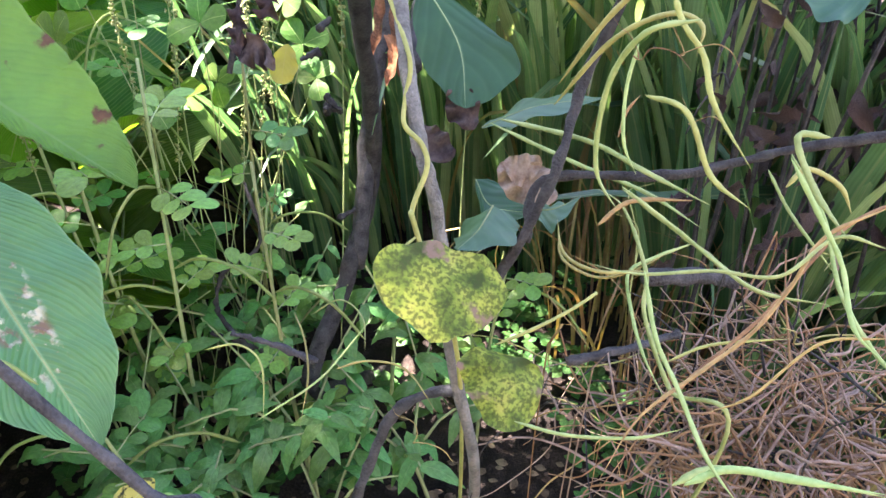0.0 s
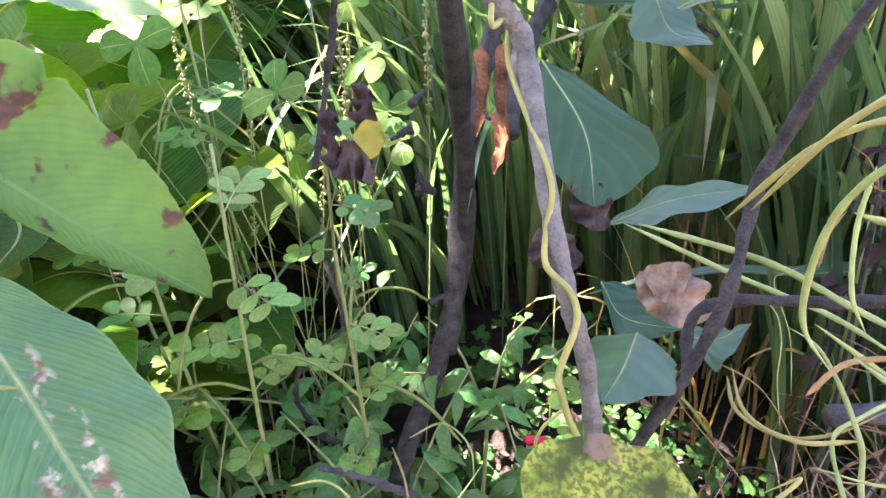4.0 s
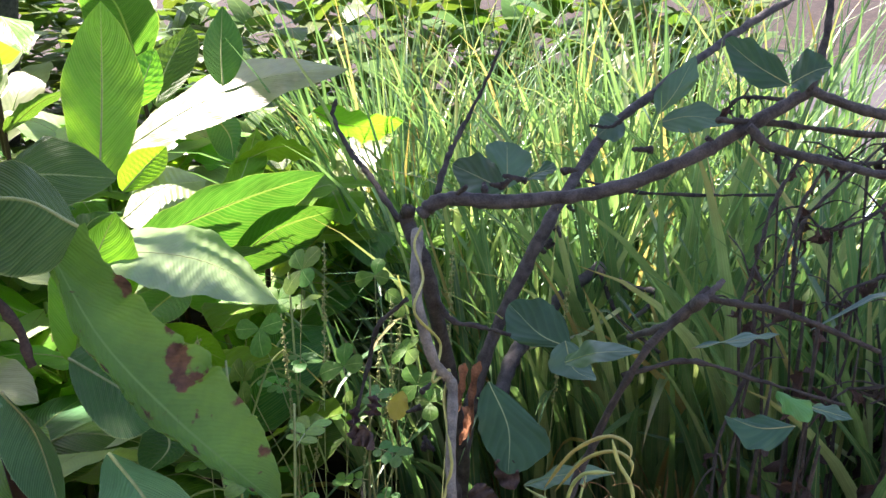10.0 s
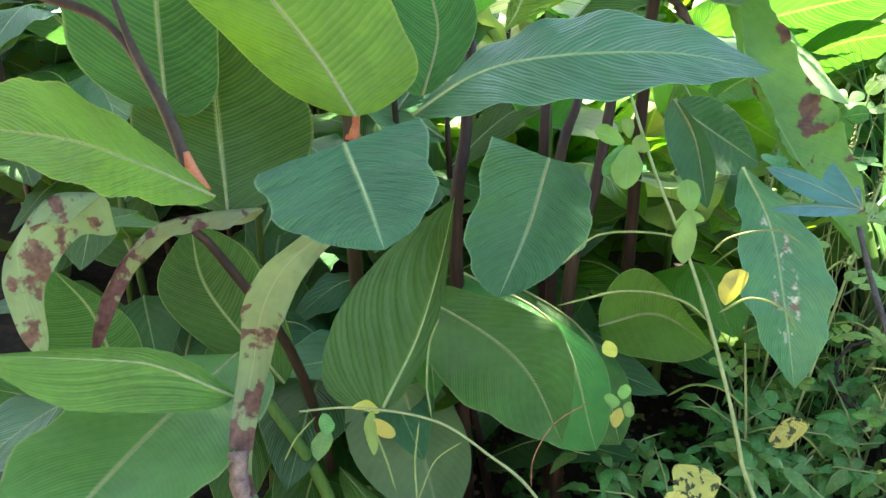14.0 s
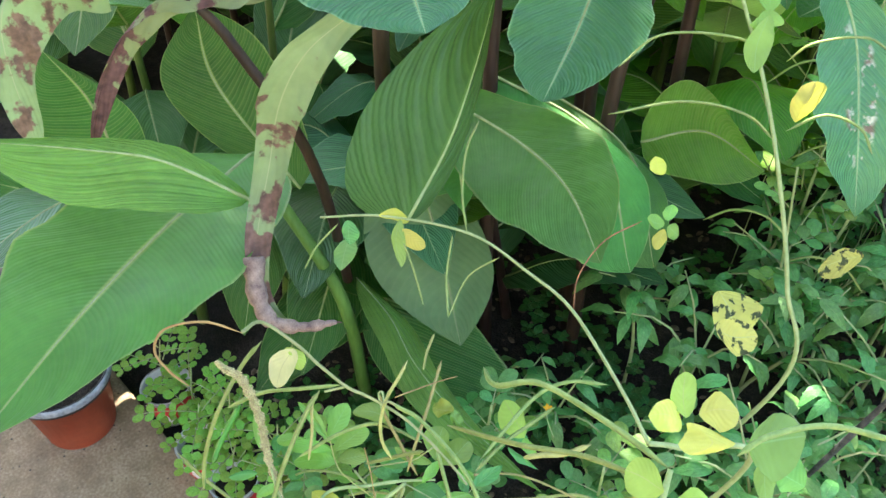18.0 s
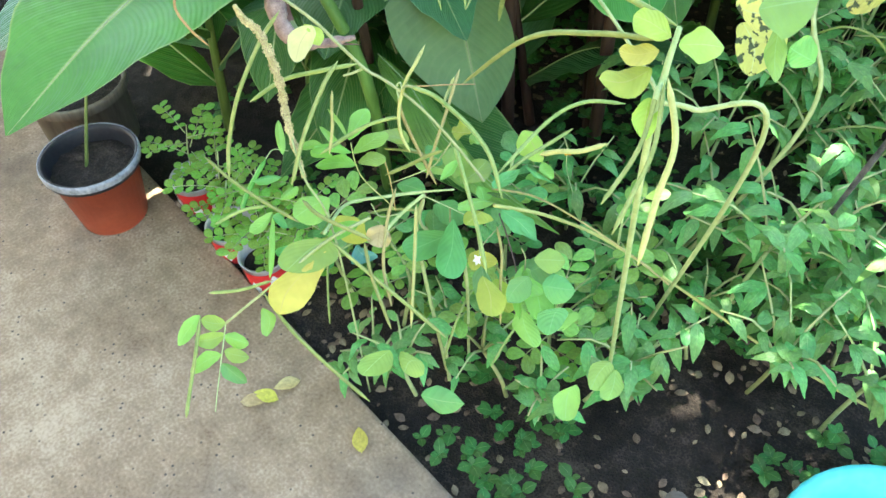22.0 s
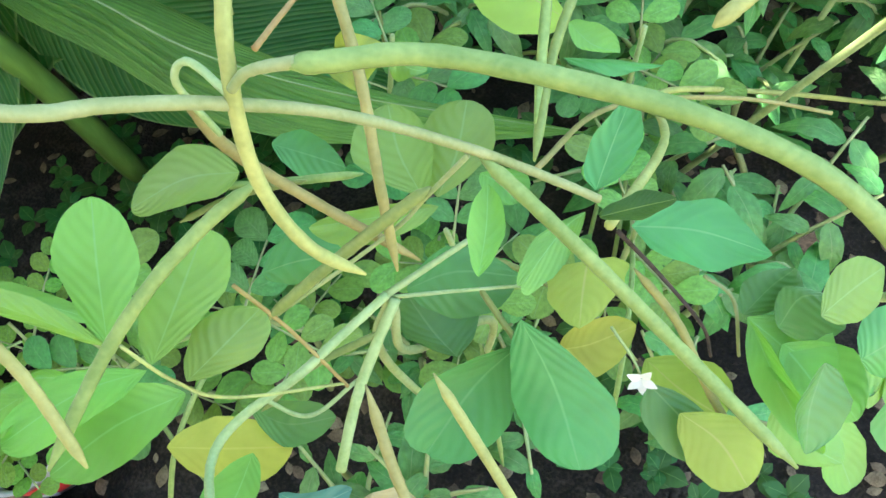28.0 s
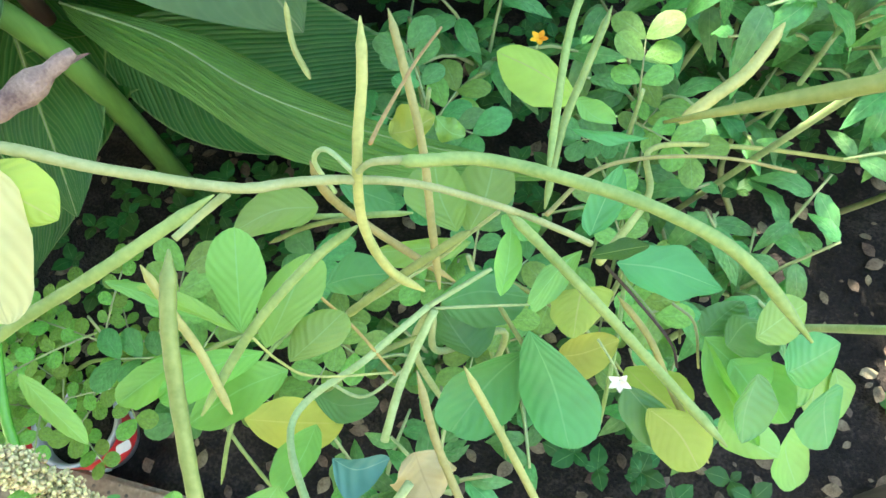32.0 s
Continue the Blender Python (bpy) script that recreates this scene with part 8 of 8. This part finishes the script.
tleaf([(-0.282, 0.631, 0.930), (-0.272, 0.597, 0.901), (-0.257, 0.581, 0.868)], (-0.283, 0.582, 0.898), (-0.258, 0.614, 0.904))
tleaf([(-0.263, 0.643, 0.922), (-0.289, 0.620, 0.926), (-0.295, 0.606, 0.919)], (-0.288, 0.631, 0.937), (-0.278, 0.621, 0.915))
tleaf([(-0.182, 0.593, 0.816), (-0.181, 0.606, 0.847), (-0.185, 0.623, 0.869)], (-0.198, 0.592, 0.851), (-0.171, 0.636, 0.848), M_SENNA_YELLOW, "yellow leaflet")
tleaf([(-0.158, 0.463, 0.581), (-0.126, 0.457, 0.557), (-0.106, 0.432, 0.526)], (-0.148, 0.438, 0.562), (-0.104, 0.504, 0.564), M_HOLED, "yellow leaflet riddled with holes", style="round", widest=0.45)
tleaf([(-0.039, 0.678, 0.601), (-0.061, 0.648, 0.594), (-0.078, 0.618, 0.581)], (-0.068, 0.655, 0.610), (-0.051, 0.637, 0.571), M_HOLED, "yellow eaten leaflet")
tleaf([(-0.267, 0.452, 0.653), (-0.277, 0.442, 0.654), (-0.289, 0.436, 0.660)], (-0.282, 0.448, 0.665), (-0.273, 0.439, 0.646))
tleaf([(-0.266, 0.457, 0.657), (-0.269, 0.465, 0.669), (-0.272, 0.471, 0.678)], (-0.277, 0.456, 0.669), (-0.261, 0.473, 0.668))
tleaf([(-0.262, 0.454, 0.649), (-0.253, 0.458, 0.644), (-0.244, 0.461, 0.637)], (-0.254, 0.465, 0.653), (-0.252, 0.450, 0.634))
tleaf([(-0.264, 0.449, 0.646), (-0.262, 0.440, 0.634), (-0.258, 0.429, 0.619)], (-0.270, 0.431, 0.635), (-0.254, 0.445, 0.632), M_SENNA_YELLOW)
tleaf([(-0.310, 0.490, 0.703), (-0.322, 0.489, 0.715), (-0.330, 0.491, 0.727)], (-0.328, 0.479, 0.711), (-0.313, 0.500, 0.717), M_SENNA_YELLOW)
tleaf([(-0.486, 0.021, 0.771), (-0.477, 0.014, 0.754), (-0.471, 0.011, 0.744)], (-0.485, 0.009, 0.758), (-0.469, 0.026, 0.757), M_SENNA_DEEP)
tleaf([(-0.476, 0.013, 0.751), (-0.471, -0.001, 0.731), (-0.466, -0.011, 0.715)], (-0.482, -0.009, 0.735), (-0.462, 0.015, 0.738), M_SENNA_DEEP)
tleaf([(-0.461, 0.053, 0.777), (-0.446, 0.071, 0.779), (-0.431, 0.079, 0.771)], (-0.448, 0.074, 0.785), (-0.443, 0.067, 0.771), M_SENNA_YELLOW)
tleaf([(-0.427, 0.064, 0.769), (-0.414, 0.068, 0.759), (-0.397, 0.076, 0.749)], (-0.413, 0.060, 0.749), (-0.411, 0.076, 0.764), M_SENNA_YELLOW)
tleaf([(-0.434, 0.066, 0.779), (-0.427, 0.052, 0.756), (-0.408, 0.044, 0.727)], (-0.431, 0.048, 0.756), (-0.418, 0.061, 0.756))
# yellow rosette near the middle
tstem([(0.044, -0.065, 0.904), (0.058, -0.095, 0.879), (0.068, -0.112, 0.798), (-0.06, 0.16, -0.03)], 0.0024, 0.0034)
tleaf([(0.035, -0.051, 0.942), (0.023, -0.057, 0.947), (0.015, -0.067, 0.946)], (0.015, -0.044, 0.947), (0.035, -0.067, 0.945), M_SENNA_YELLOW, "bright yellow leaflet")
tleaf([(0.042, -0.050, 0.949), (0.061, -0.050, 0.944), (0.055, -0.070, 0.942)], (0.072, -0.036, 0.938), (0.043, -0.060, 0.944), M_SENNA_YELLOW, "")
tleaf([(0.040, -0.037, 0.946), (0.048, -0.024, 0.948), (0.060, -0.014, 0.946)], (0.039, -0.012, 0.949), (0.061, -0.037, 0.946), M_SENNA_YELLOW, "")
tleaf([(0.035, -0.046, 0.944), (0.023, -0.034, 0.948), (0.012, -0.016, 0.953)], (0.015, -0.040, 0.949), (0.029, -0.024, 0.948), M_SENNA_LIME, "")
tleaf([(0.053, -0.089, 0.911), (0.037, -0.095, 0.918), (0.025, -0.102, 0.922)], (0.029, -0.080, 0.920), (0.043, -0.112, 0.916), M_SENNA_LIME, "yellow-green leaflet")
tleaf([(0.053, -0.102, 0.905), (0.044, -0.115, 0.903), (0.033, -0.125, 0.905)], (0.037, -0.108, 0.906), (0.054, -0.127, 0.902), M_SENNA_YELLOW, "bright yellow leaflet")
tleaf([(0.057, -0.113, 0.896), (0.049, -0.134, 0.890), (0.035, -0.147, 0.892)], (0.038, -0.124, 0.891), (0.064, -0.144, 0.887), M_SENNA_LIME, "")
tleaf([(0.068, -0.102, 0.917), (0.079, -0.089, 0.917), (0.091, -0.078, 0.915)], (0.068, -0.076, 0.920), (0.090, -0.103, 0.914), M_SENNA_LIME, "")
tleaf([(0.068, -0.126, 0.882), (0.075, -0.137, 0.872), (0.084, -0.147, 0.862)], (0.068, -0.144, 0.874), (0.082, -0.130, 0.872), M_SENNA_LIME, "")
tleaf([(0.074, -0.005, 0.908), (0.088, 0.016, 0.911), (0.101, 0.034, 0.912)], (0.075, 0.033, 0.916), (0.105, -0.009, 0.899), M_SENNA, "broad soft green leaflet")
tleaf([(0.119, 0.028, 0.865), (0.105, 0.022, 0.870), (0.098, 0.020, 0.873)], (0.107, 0.011, 0.863), (0.105, 0.038, 0.879), M_SENNA)
tleaf([(0.082, 0.024, 0.885), (0.093, 0.008, 0.870), (0.107, -0.005, 0.855)], (0.087, 0.002, 0.870), (0.099, 0.015, 0.870), M_SENNA)
tleaf([(-0.063, 0.232, 0.751), (-0.044, 0.241, 0.745), (-0.025, 0.263, 0.745)], (-0.057, 0.252, 0.758), (-0.029, 0.232, 0.731), M_HOLED, "yellow leaflet riddled with holes", style="round", widest=0.5)
tpod([(0.044, -0.065, 0.904), (-0.010, -0.071, 0.911), (-0.079, -0.077, 0.904), (-0.118, -0.090, 0.876), (-0.187, -0.030, 0.787)], 0.0034)
tpod([(0.076, -0.032, 0.925), (0.085, -0.005, 0.934), (0.112, 0.033, 0.938), (0.160, 0.055, 0.944)], 0.0034)
tpod([(0.071, -0.115, 0.894), (0.097, -0.153, 0.870), (0.106, -0.181, 0.850), (0.113, -0.211, 0.829)], 0.0026)
tpod([(0.075, -0.119, 0.901), (0.109, -0.147, 0.877), (0.123, -0.178, 0.852), (0.141, -0.214, 0.821)], 0.0034, M_POD_TAN)
tpod([(0.071, -0.121, 0.891), (0.087, -0.157, 0.862), (0.092, -0.200, 0.837)], 0.0026)
tpod([(0.041, -0.080, 0.898), (-0.016, -0.092, 0.882), (-0.072, -0.113, 0.859), (-0.187, -0.082, 0.733)], 0.0030)

# lobed bluish leaf on a dry twig
lobed = thing("lobed_seedling", "bluish lobed leaf on a bare brown twig", "seedling", (0.02, 0.50, -0.03))
stem("twig", lobed, [(0.02, 0.50, -0.03), (0.143, 0.454, 0.828), (0.102, 0.467, 0.904), (0.047, 0.475, 0.993), (0.005, 0.487, 1.068)], 0.0042, 0.003, M_BARK, 8, 24, "", 0.2)
for tip, le, ri in (((-0.067, 0.390, 1.104), (-0.035, 0.439, 1.104), (-0.026, 0.425, 1.094)), ((-0.096, 0.430, 1.134), (-0.058, 0.464, 1.126), (-0.048, 0.443, 1.106)), ((-0.047, 0.510, 1.129), (-0.043, 0.483, 1.109), (-0.025, 0.506, 1.114)), ((-0.016, 0.523, 1.103), (-0.017, 0.503, 1.098), (-0.003, 0.509, 1.089))):
    b = Vector((0.002, 0.497, 1.086))
    leaf("lobe", lobed, [b, b.lerp(Vector(tip), 0.5) + Vector((0, 0, 0.004)), tip], le, ri, M_FIG, "", M_STALK, 0.0008, nu=12, widest=0.5)


# ---- pots, cups, basin ----
def build_pot(at, r_top, r_base, height, body, rim, label, soil=True):
    pot = thing("plant_pot", label, "plant pot", at, "plant pots")
    band = height * 0.16
    lathe("body", [(0.0, 0.002), (r_base, 0.0), (r_base * 1.02, 0.004), (r_top * 0.94, height - band), (r_top * 0.97, height - band), (r_top * 0.97, height - band + 0.004)], pot, body)
    lathe("rim", [(r_top * 0.97, height - band), (r_top * 1.03, height - band + 0.003), (r_top * 1.04, height - 0.006), (r_top * 1.06, height), (r_top * 1.03, height + 0.003), (r_top * 0.98, height), (r_top * 0.95, height - 0.006), (r_top * 0.9, height - band * 1.6)], pot, rim, label="thin rolled rim")
    if rim is M_POT_BLACK:
        lathe("rim_band", [(r_top * 1.062, height - band * 0.55), (r_top * 1.072, height - band * 0.5), (r_top * 1.078, height - 0.002), (r_top * 1.06, height + 0.004), (r_top * 1.045, height + 0.0035)], pot, M_SILVER, label="worn silvery band")
    if soil:
        verts, faces = [], []
        ring = 9
        verts.append((0, 0, height - band * 1.15))
        for i in range(1, ring + 1):
            for k in range(30):
                a = 2 * math.pi * k / 30
                rr = r_top * 0.93 * i / ring
                verts.append((rr * math.cos(a), rr * math.sin(a), height - band * 1.2 + 0.010 * noise.noise((rr * math.cos(a) * 60, rr * math.sin(a) * 60, 1))))
        for k in range(30):
            faces.append((0, 1 + k, 1 + (k + 1) % 30))
            for i in range(ring - 1):
                b = 1 + i * 30
                faces.append((b + k, b + 30 + k, b + 30 + (k + 1) % 30, b + (k + 1) % 30))
        link_part("soil", mesh_of("soil", verts, faces, M_SOIL), None, pot, "dark potting soil")
    return pot


red_pot = build_pot((-1.091, -0.305, 0.0), 0.096, 0.070, 0.170, M_POT_RED, M_POT_BLACK, "terracotta-red plastic pot with a grey rim on the slab")
stem("sprout", red_pot, [(-1.102, -0.319, 0.13), (-1.122, -0.284, 0.20), (-1.149, -0.234, 0.30)], 0.004, 0.003, M_STEM_GREEN)
build_pot((-1.36, -0.22, 0.0), 0.115, 0.10, 0.17, M_WOOD, M_WOOD, "dull brown clay pot at the edge of the slab")


def build_cup(at, r, height, tilt, label, seed):
    """A printed drinks cup used as a pot: clear wall, red band with white shapes, soil inside."""
    cup = thing("planting_cup", label, "cup", at, "planting cups")
    cup.rotation_euler = (radians(tilt[0]), radians(tilt[1]), 0)
    bpy.context.view_layer.update()
    rr = lambda z: r * (0.78 + 0.22 * z / height)
    lathe("wall", [(0, 0.001), (rr(0), 0), (rr(height), height), (rr(height) + 0.003, height + 0.002), (rr(height) - 0.003, height), (rr(0.7 * height) - 0.003, 0.7 * height)], cup, M_CUP)
    lathe("red_band", [(rr(height * .18) + 0.0015, height * .18), (rr(height * .86) + 0.0015, height * .86)], cup, M_CUP_RED, label="red printed band")
    lathe("soil", [(0, height * 0.74), (rr(height * 0.74) - 0.002, height * 0.74)], cup, M_SOIL)
    for k in range(7):
        verts, faces = [], []
        a0, z0 = k * 0.9 + seed, height * (0.35 + 0.2 * (k % 2))
        for i in range(7):
            for j in range(3):
                a = a0 + 0.42 * i / 6
                z = z0 + height * 0.22 * (j - 1) * math.sin(math.pi * (i + 0.4) / 6.8) + 0.06 * height * math.sin(i)
                q = rr(z) + 0.0035
                verts.append((q * math.cos(a), q * math.sin(a), z))
        for i in range(6):
            for j in range(2):
                b = i * 3 + j
                faces.append((b, b + 1, b + 4, b + 3))
        link_part("white_shape", mesh_of("white_shape", verts, faces, M_CUP_WHITE), None, cup)
    return cup


CUPS = tuple(((p[0], p[1], -0.035), r, h) for p, r, h in (((-1.007, -0.136, 0.020), 0.052, 0.095), ((-0.826, -0.155, 0.020), 0.050, 0.095), ((-0.714, -0.149, 0.020), 0.048, 0.09)))
for i, (at, r, h) in enumerate(CUPS):
    build_cup(at, r, h, (0, 0), "clear plastic cup printed red and white, filled with soil", i * 0.7)


def feathery(at, height, seed, n=7):
    """A seedling with small round paired leaflets."""
    r = random.Random(seed)
    plant = thing("feathery_seedling", "seedling with small round paired leaflets growing in a cup", "seedling", at, "cup seedlings")
    at = Vector(at)
    stem("stem", plant, [at, at + Vector((0.01, 0, height * 0.6)), at + Vector((0.0, 0.02, height))], 0.002, 0.0014, M_STALK, 6)
    for k in range(n):
        u = 0.35 + 0.65 * k / n
        a = k * 2.4 + seed
        compound(plant, Vector((0.006, 0.01, height * u)), (math.cos(a), math.sin(a), 0.45), 0.019 * r.uniform(0.85, 1.2), U_ROUND, 4, seed * 7 + k, 1.0, 1.0)
    return plant


for i, (at, r, h) in enumerate(CUPS):
    feathery((at[0], at[1], at[2] + h * 0.74), 0.16 - 0.02 * i, 200 + i, 8)
feathery((-0.80, -0.10, -0.03), 0.22, 210, 9)
feathery((-0.66, -0.08, -0.03), 0.24, 211, 9)
feathery((-0.92, -0.12, -0.03), 0.2, 212, 8)

BASIN = (0.463, 0.153, 0.180)
basin = thing("basin", "turquoise plastic basin standing on the soil", "basin", (BASIN[0], BASIN[1], -0.02))
lathe("wall", [(0.0, 0.004), (0.13, 0.0), (0.165, 0.135), (0.18, 0.14), (0.182, 0.133), (0.168, 0.126), (0.158, 0.121), (0.125, 0.012)], basin, M_TURQUOISE)

STAKE = (0.178, -0.014, 0.000)
stake = thing("wooden_stake", "weathered grey wooden stake in the soil", "stake", (STAKE[0], STAKE[1], -0.05))
stem("post", stake, [(STAKE[0], STAKE[1], -0.05), (STAKE[0] + 0.005, STAKE[1] + 0.01, 0.16)], 0.02, 0.018, M_WOOD, 9, 8, "", 0.05)

# fallen leaves on the slab
for k, (p, way, mat) in enumerate((((-0.484, -0.329, 0.006), (0.9, 0.5, 0), M_SENNA_YELLOW), ((-0.465, -0.298, 0.006), (0.3, 0.8, 0), M_CREAM), ((-0.298, -0.230, 0.006), (0.8, -0.5, 0), M_SENNA_YELLOW), ((-0.453, -0.319, 0.004), (-0.5, -0.6, 0), M_CREAM))):
    fallen = thing("fallen_leaf", "small fallen yellow leaf lying on the concrete", "fallen leaf", p, "fallen leaves")
    piece("blade", unit_leaf("blade", "canna", 0.28, mat, 0.6, 0.02, 0.08), fallen, aim((0, 0, 0), way, 0.05))

# things along the sunlit lane behind
pipe = thing("scarlet_tub", "scarlet plastic tub beyond the grass", "tub", (1.75, 3.6, -0.03))
lathe("wall", [(0.0, 0.0), (0.11, 0.0), (0.14, 0.34), (0.15, 0.345), (0.13, 0.33), (0.10, 0.02)], pipe, M_SCARLET)
sheet = thing("blue_sheet", "crumpled pale blue plastic sheet on the lane", "plastic sheet", (2.1, 5.0, -0.02))
verts, faces = [], []
for j in range(17):
    for i in range(25):
        x, y = -0.9 + 1.8 * i / 24, -0.5 + j / 16
        verts.append((x, y, 0.05 + 0.10 * abs(noise.noise((x * 3, y * 3, 5))) - 0.04 * (i in (0, 24) or j in (0, 16))))
for j in range(16):
    for i in range(24):
        a = j * 25 + i
        faces.append((a, a + 1, a + 26, a + 25))
link_part("fold", mesh_of("fold", verts, faces, M_BLUE_CLOTH), None, sheet)

# dark dried weeds right of the grass
for i, (x, y) in enumerate(((0.75, 1.15), (0.95, 1.05), (0.62, 1.05), (1.1, 1.35), (0.85, 1.35))):
    r = random.Random(400 + i)
    weed = thing("dead_weed", "dead dark brown weed stalks with shrivelled leaves", "dead weed", (x, y, -0.03), "dead weeds")
    for k in range(4):
        b = Vector((x, y, -0.03)) + Vector((r.uniform(-.04, .04), r.uniform(-.04, .04), 0))
        m = b + Vector((r.uniform(-.08, .08), r.uniform(-.08, .08), 0.6))
        t = m + Vector((r.uniform(-.15, .15), r.uniform(-.15, .1), r.uniform(0.3, 0.6)))
        stem("stalk", weed, [b, m, t], 0.005, 0.002, M_BARK_DARK, 6, 16, "", 0.4, k)
        for j in range(5):
            p = m.lerp(t, r.random()) - Vector(weed.location)
            a = r.uniform(0, 6.28)
            piece("dry_leaf", U_DRY[j % 2], weed, aim(p, (math.cos(a), math.sin(a), -0.9), r.uniform(0.03, 0.07), (r.uniform(-1, 1), r.uniform(-1, 1), 0.5)))

# dead twining vines hung with shrivelled leaves over the grass
DEAD_VINES = (((0.693, 1.351, 1.288), (0.646, 1.289, 1.217), (0.622, 1.230, 1.148), (0.596, 1.173, 1.082)), ((0.743, 1.375, 1.277), (0.694, 1.316, 1.213), (0.669, 1.260, 1.150), (0.634, 1.206, 1.094)), ((0.868, 1.426, 1.205), (0.811, 1.380, 1.172), (0.750, 1.344, 1.161), (0.707, 1.333, 1.174)), ((0.943, 1.398, 1.121), (0.857, 1.348, 1.089), (0.784, 1.306, 1.071), (0.766, 1.280, 1.046)), ((0.908, 1.215, 0.982), (0.824, 1.175, 0.969), (0.758, 1.145, 0.974)), ((0.686, 1.573, 1.335), (0.611, 1.564, 1.339), (0.597, 1.547, 1.308), (0.678, 1.487, 1.250)), ((0.973, 1.527, 1.268), (0.822, 1.471, 1.242), (0.747, 1.438, 1.266)), ((0.841, 1.393, 1.143), (0.853, 1.328, 1.049), (0.873, 1.274, 0.975), (0.892, 1.213, 0.887)), ((0.626, 1.223, 1.086), (0.619, 1.175, 0.985), (0.580, 1.118, 0.878), (0.569, 1.064, 0.813)), ((0.687, 1.271, 1.074), (0.700, 1.338, 1.163), (0.778, 1.406, 1.236), (0.913, 1.498, 1.342)))
for i, line in enumerate(DEAD_VINES):
    r = random.Random(1800 + i)
    low = min(line, key=lambda p: p[2])
    foot = Vector((low[0] + 0.03, low[1] + 0.08, -0.03))
    vine = thing("dead_vine", "dead dark twining vine with shrivelled hanging leaves", "dead vine", foot, "dead vines")
    stem("stalk", vine, line, 0.0035, 0.0022, M_BARK_DARK, 6, 30, "", 0.5, i)
    stem("stalk", vine, [foot, foot.lerp(Vector(low), 0.5) + Vector((0.03, 0, 0)), low], 0.003, 0.0025, M_BARK_DARK, 6, 14, "", 0.4, i)
    path = spline(line, 40)
    for k in range(8):
        p = path[r.randrange(41)] - Vector(foot)
        a = r.uniform(0, 6.28)
        piece("dry_leaf", U_DRY[k % 2], vine, aim(p, (math.cos(a) * 0.7, math.sin(a) * 0.7, -0.9), r.uniform(0.018, 0.04), (r.uniform(-1, 1), r.uniform(-1, 1), 0.3)))
        q = p + Vector(foot)
        if k < 6:
            e = q + Vector((r.uniform(-1, 1), r.uniform(-1, 1), r.uniform(-0.8, 0.8))).normalized() * r.uniform(0.04, 0.10)
            stem("twig", vine, [q, q.lerp(e, 0.5) + Vector((0, 0, 0.012)), e], 0.0018, 0.0009, M_BARK_DARK, 5, 8, "", 0.4, k)
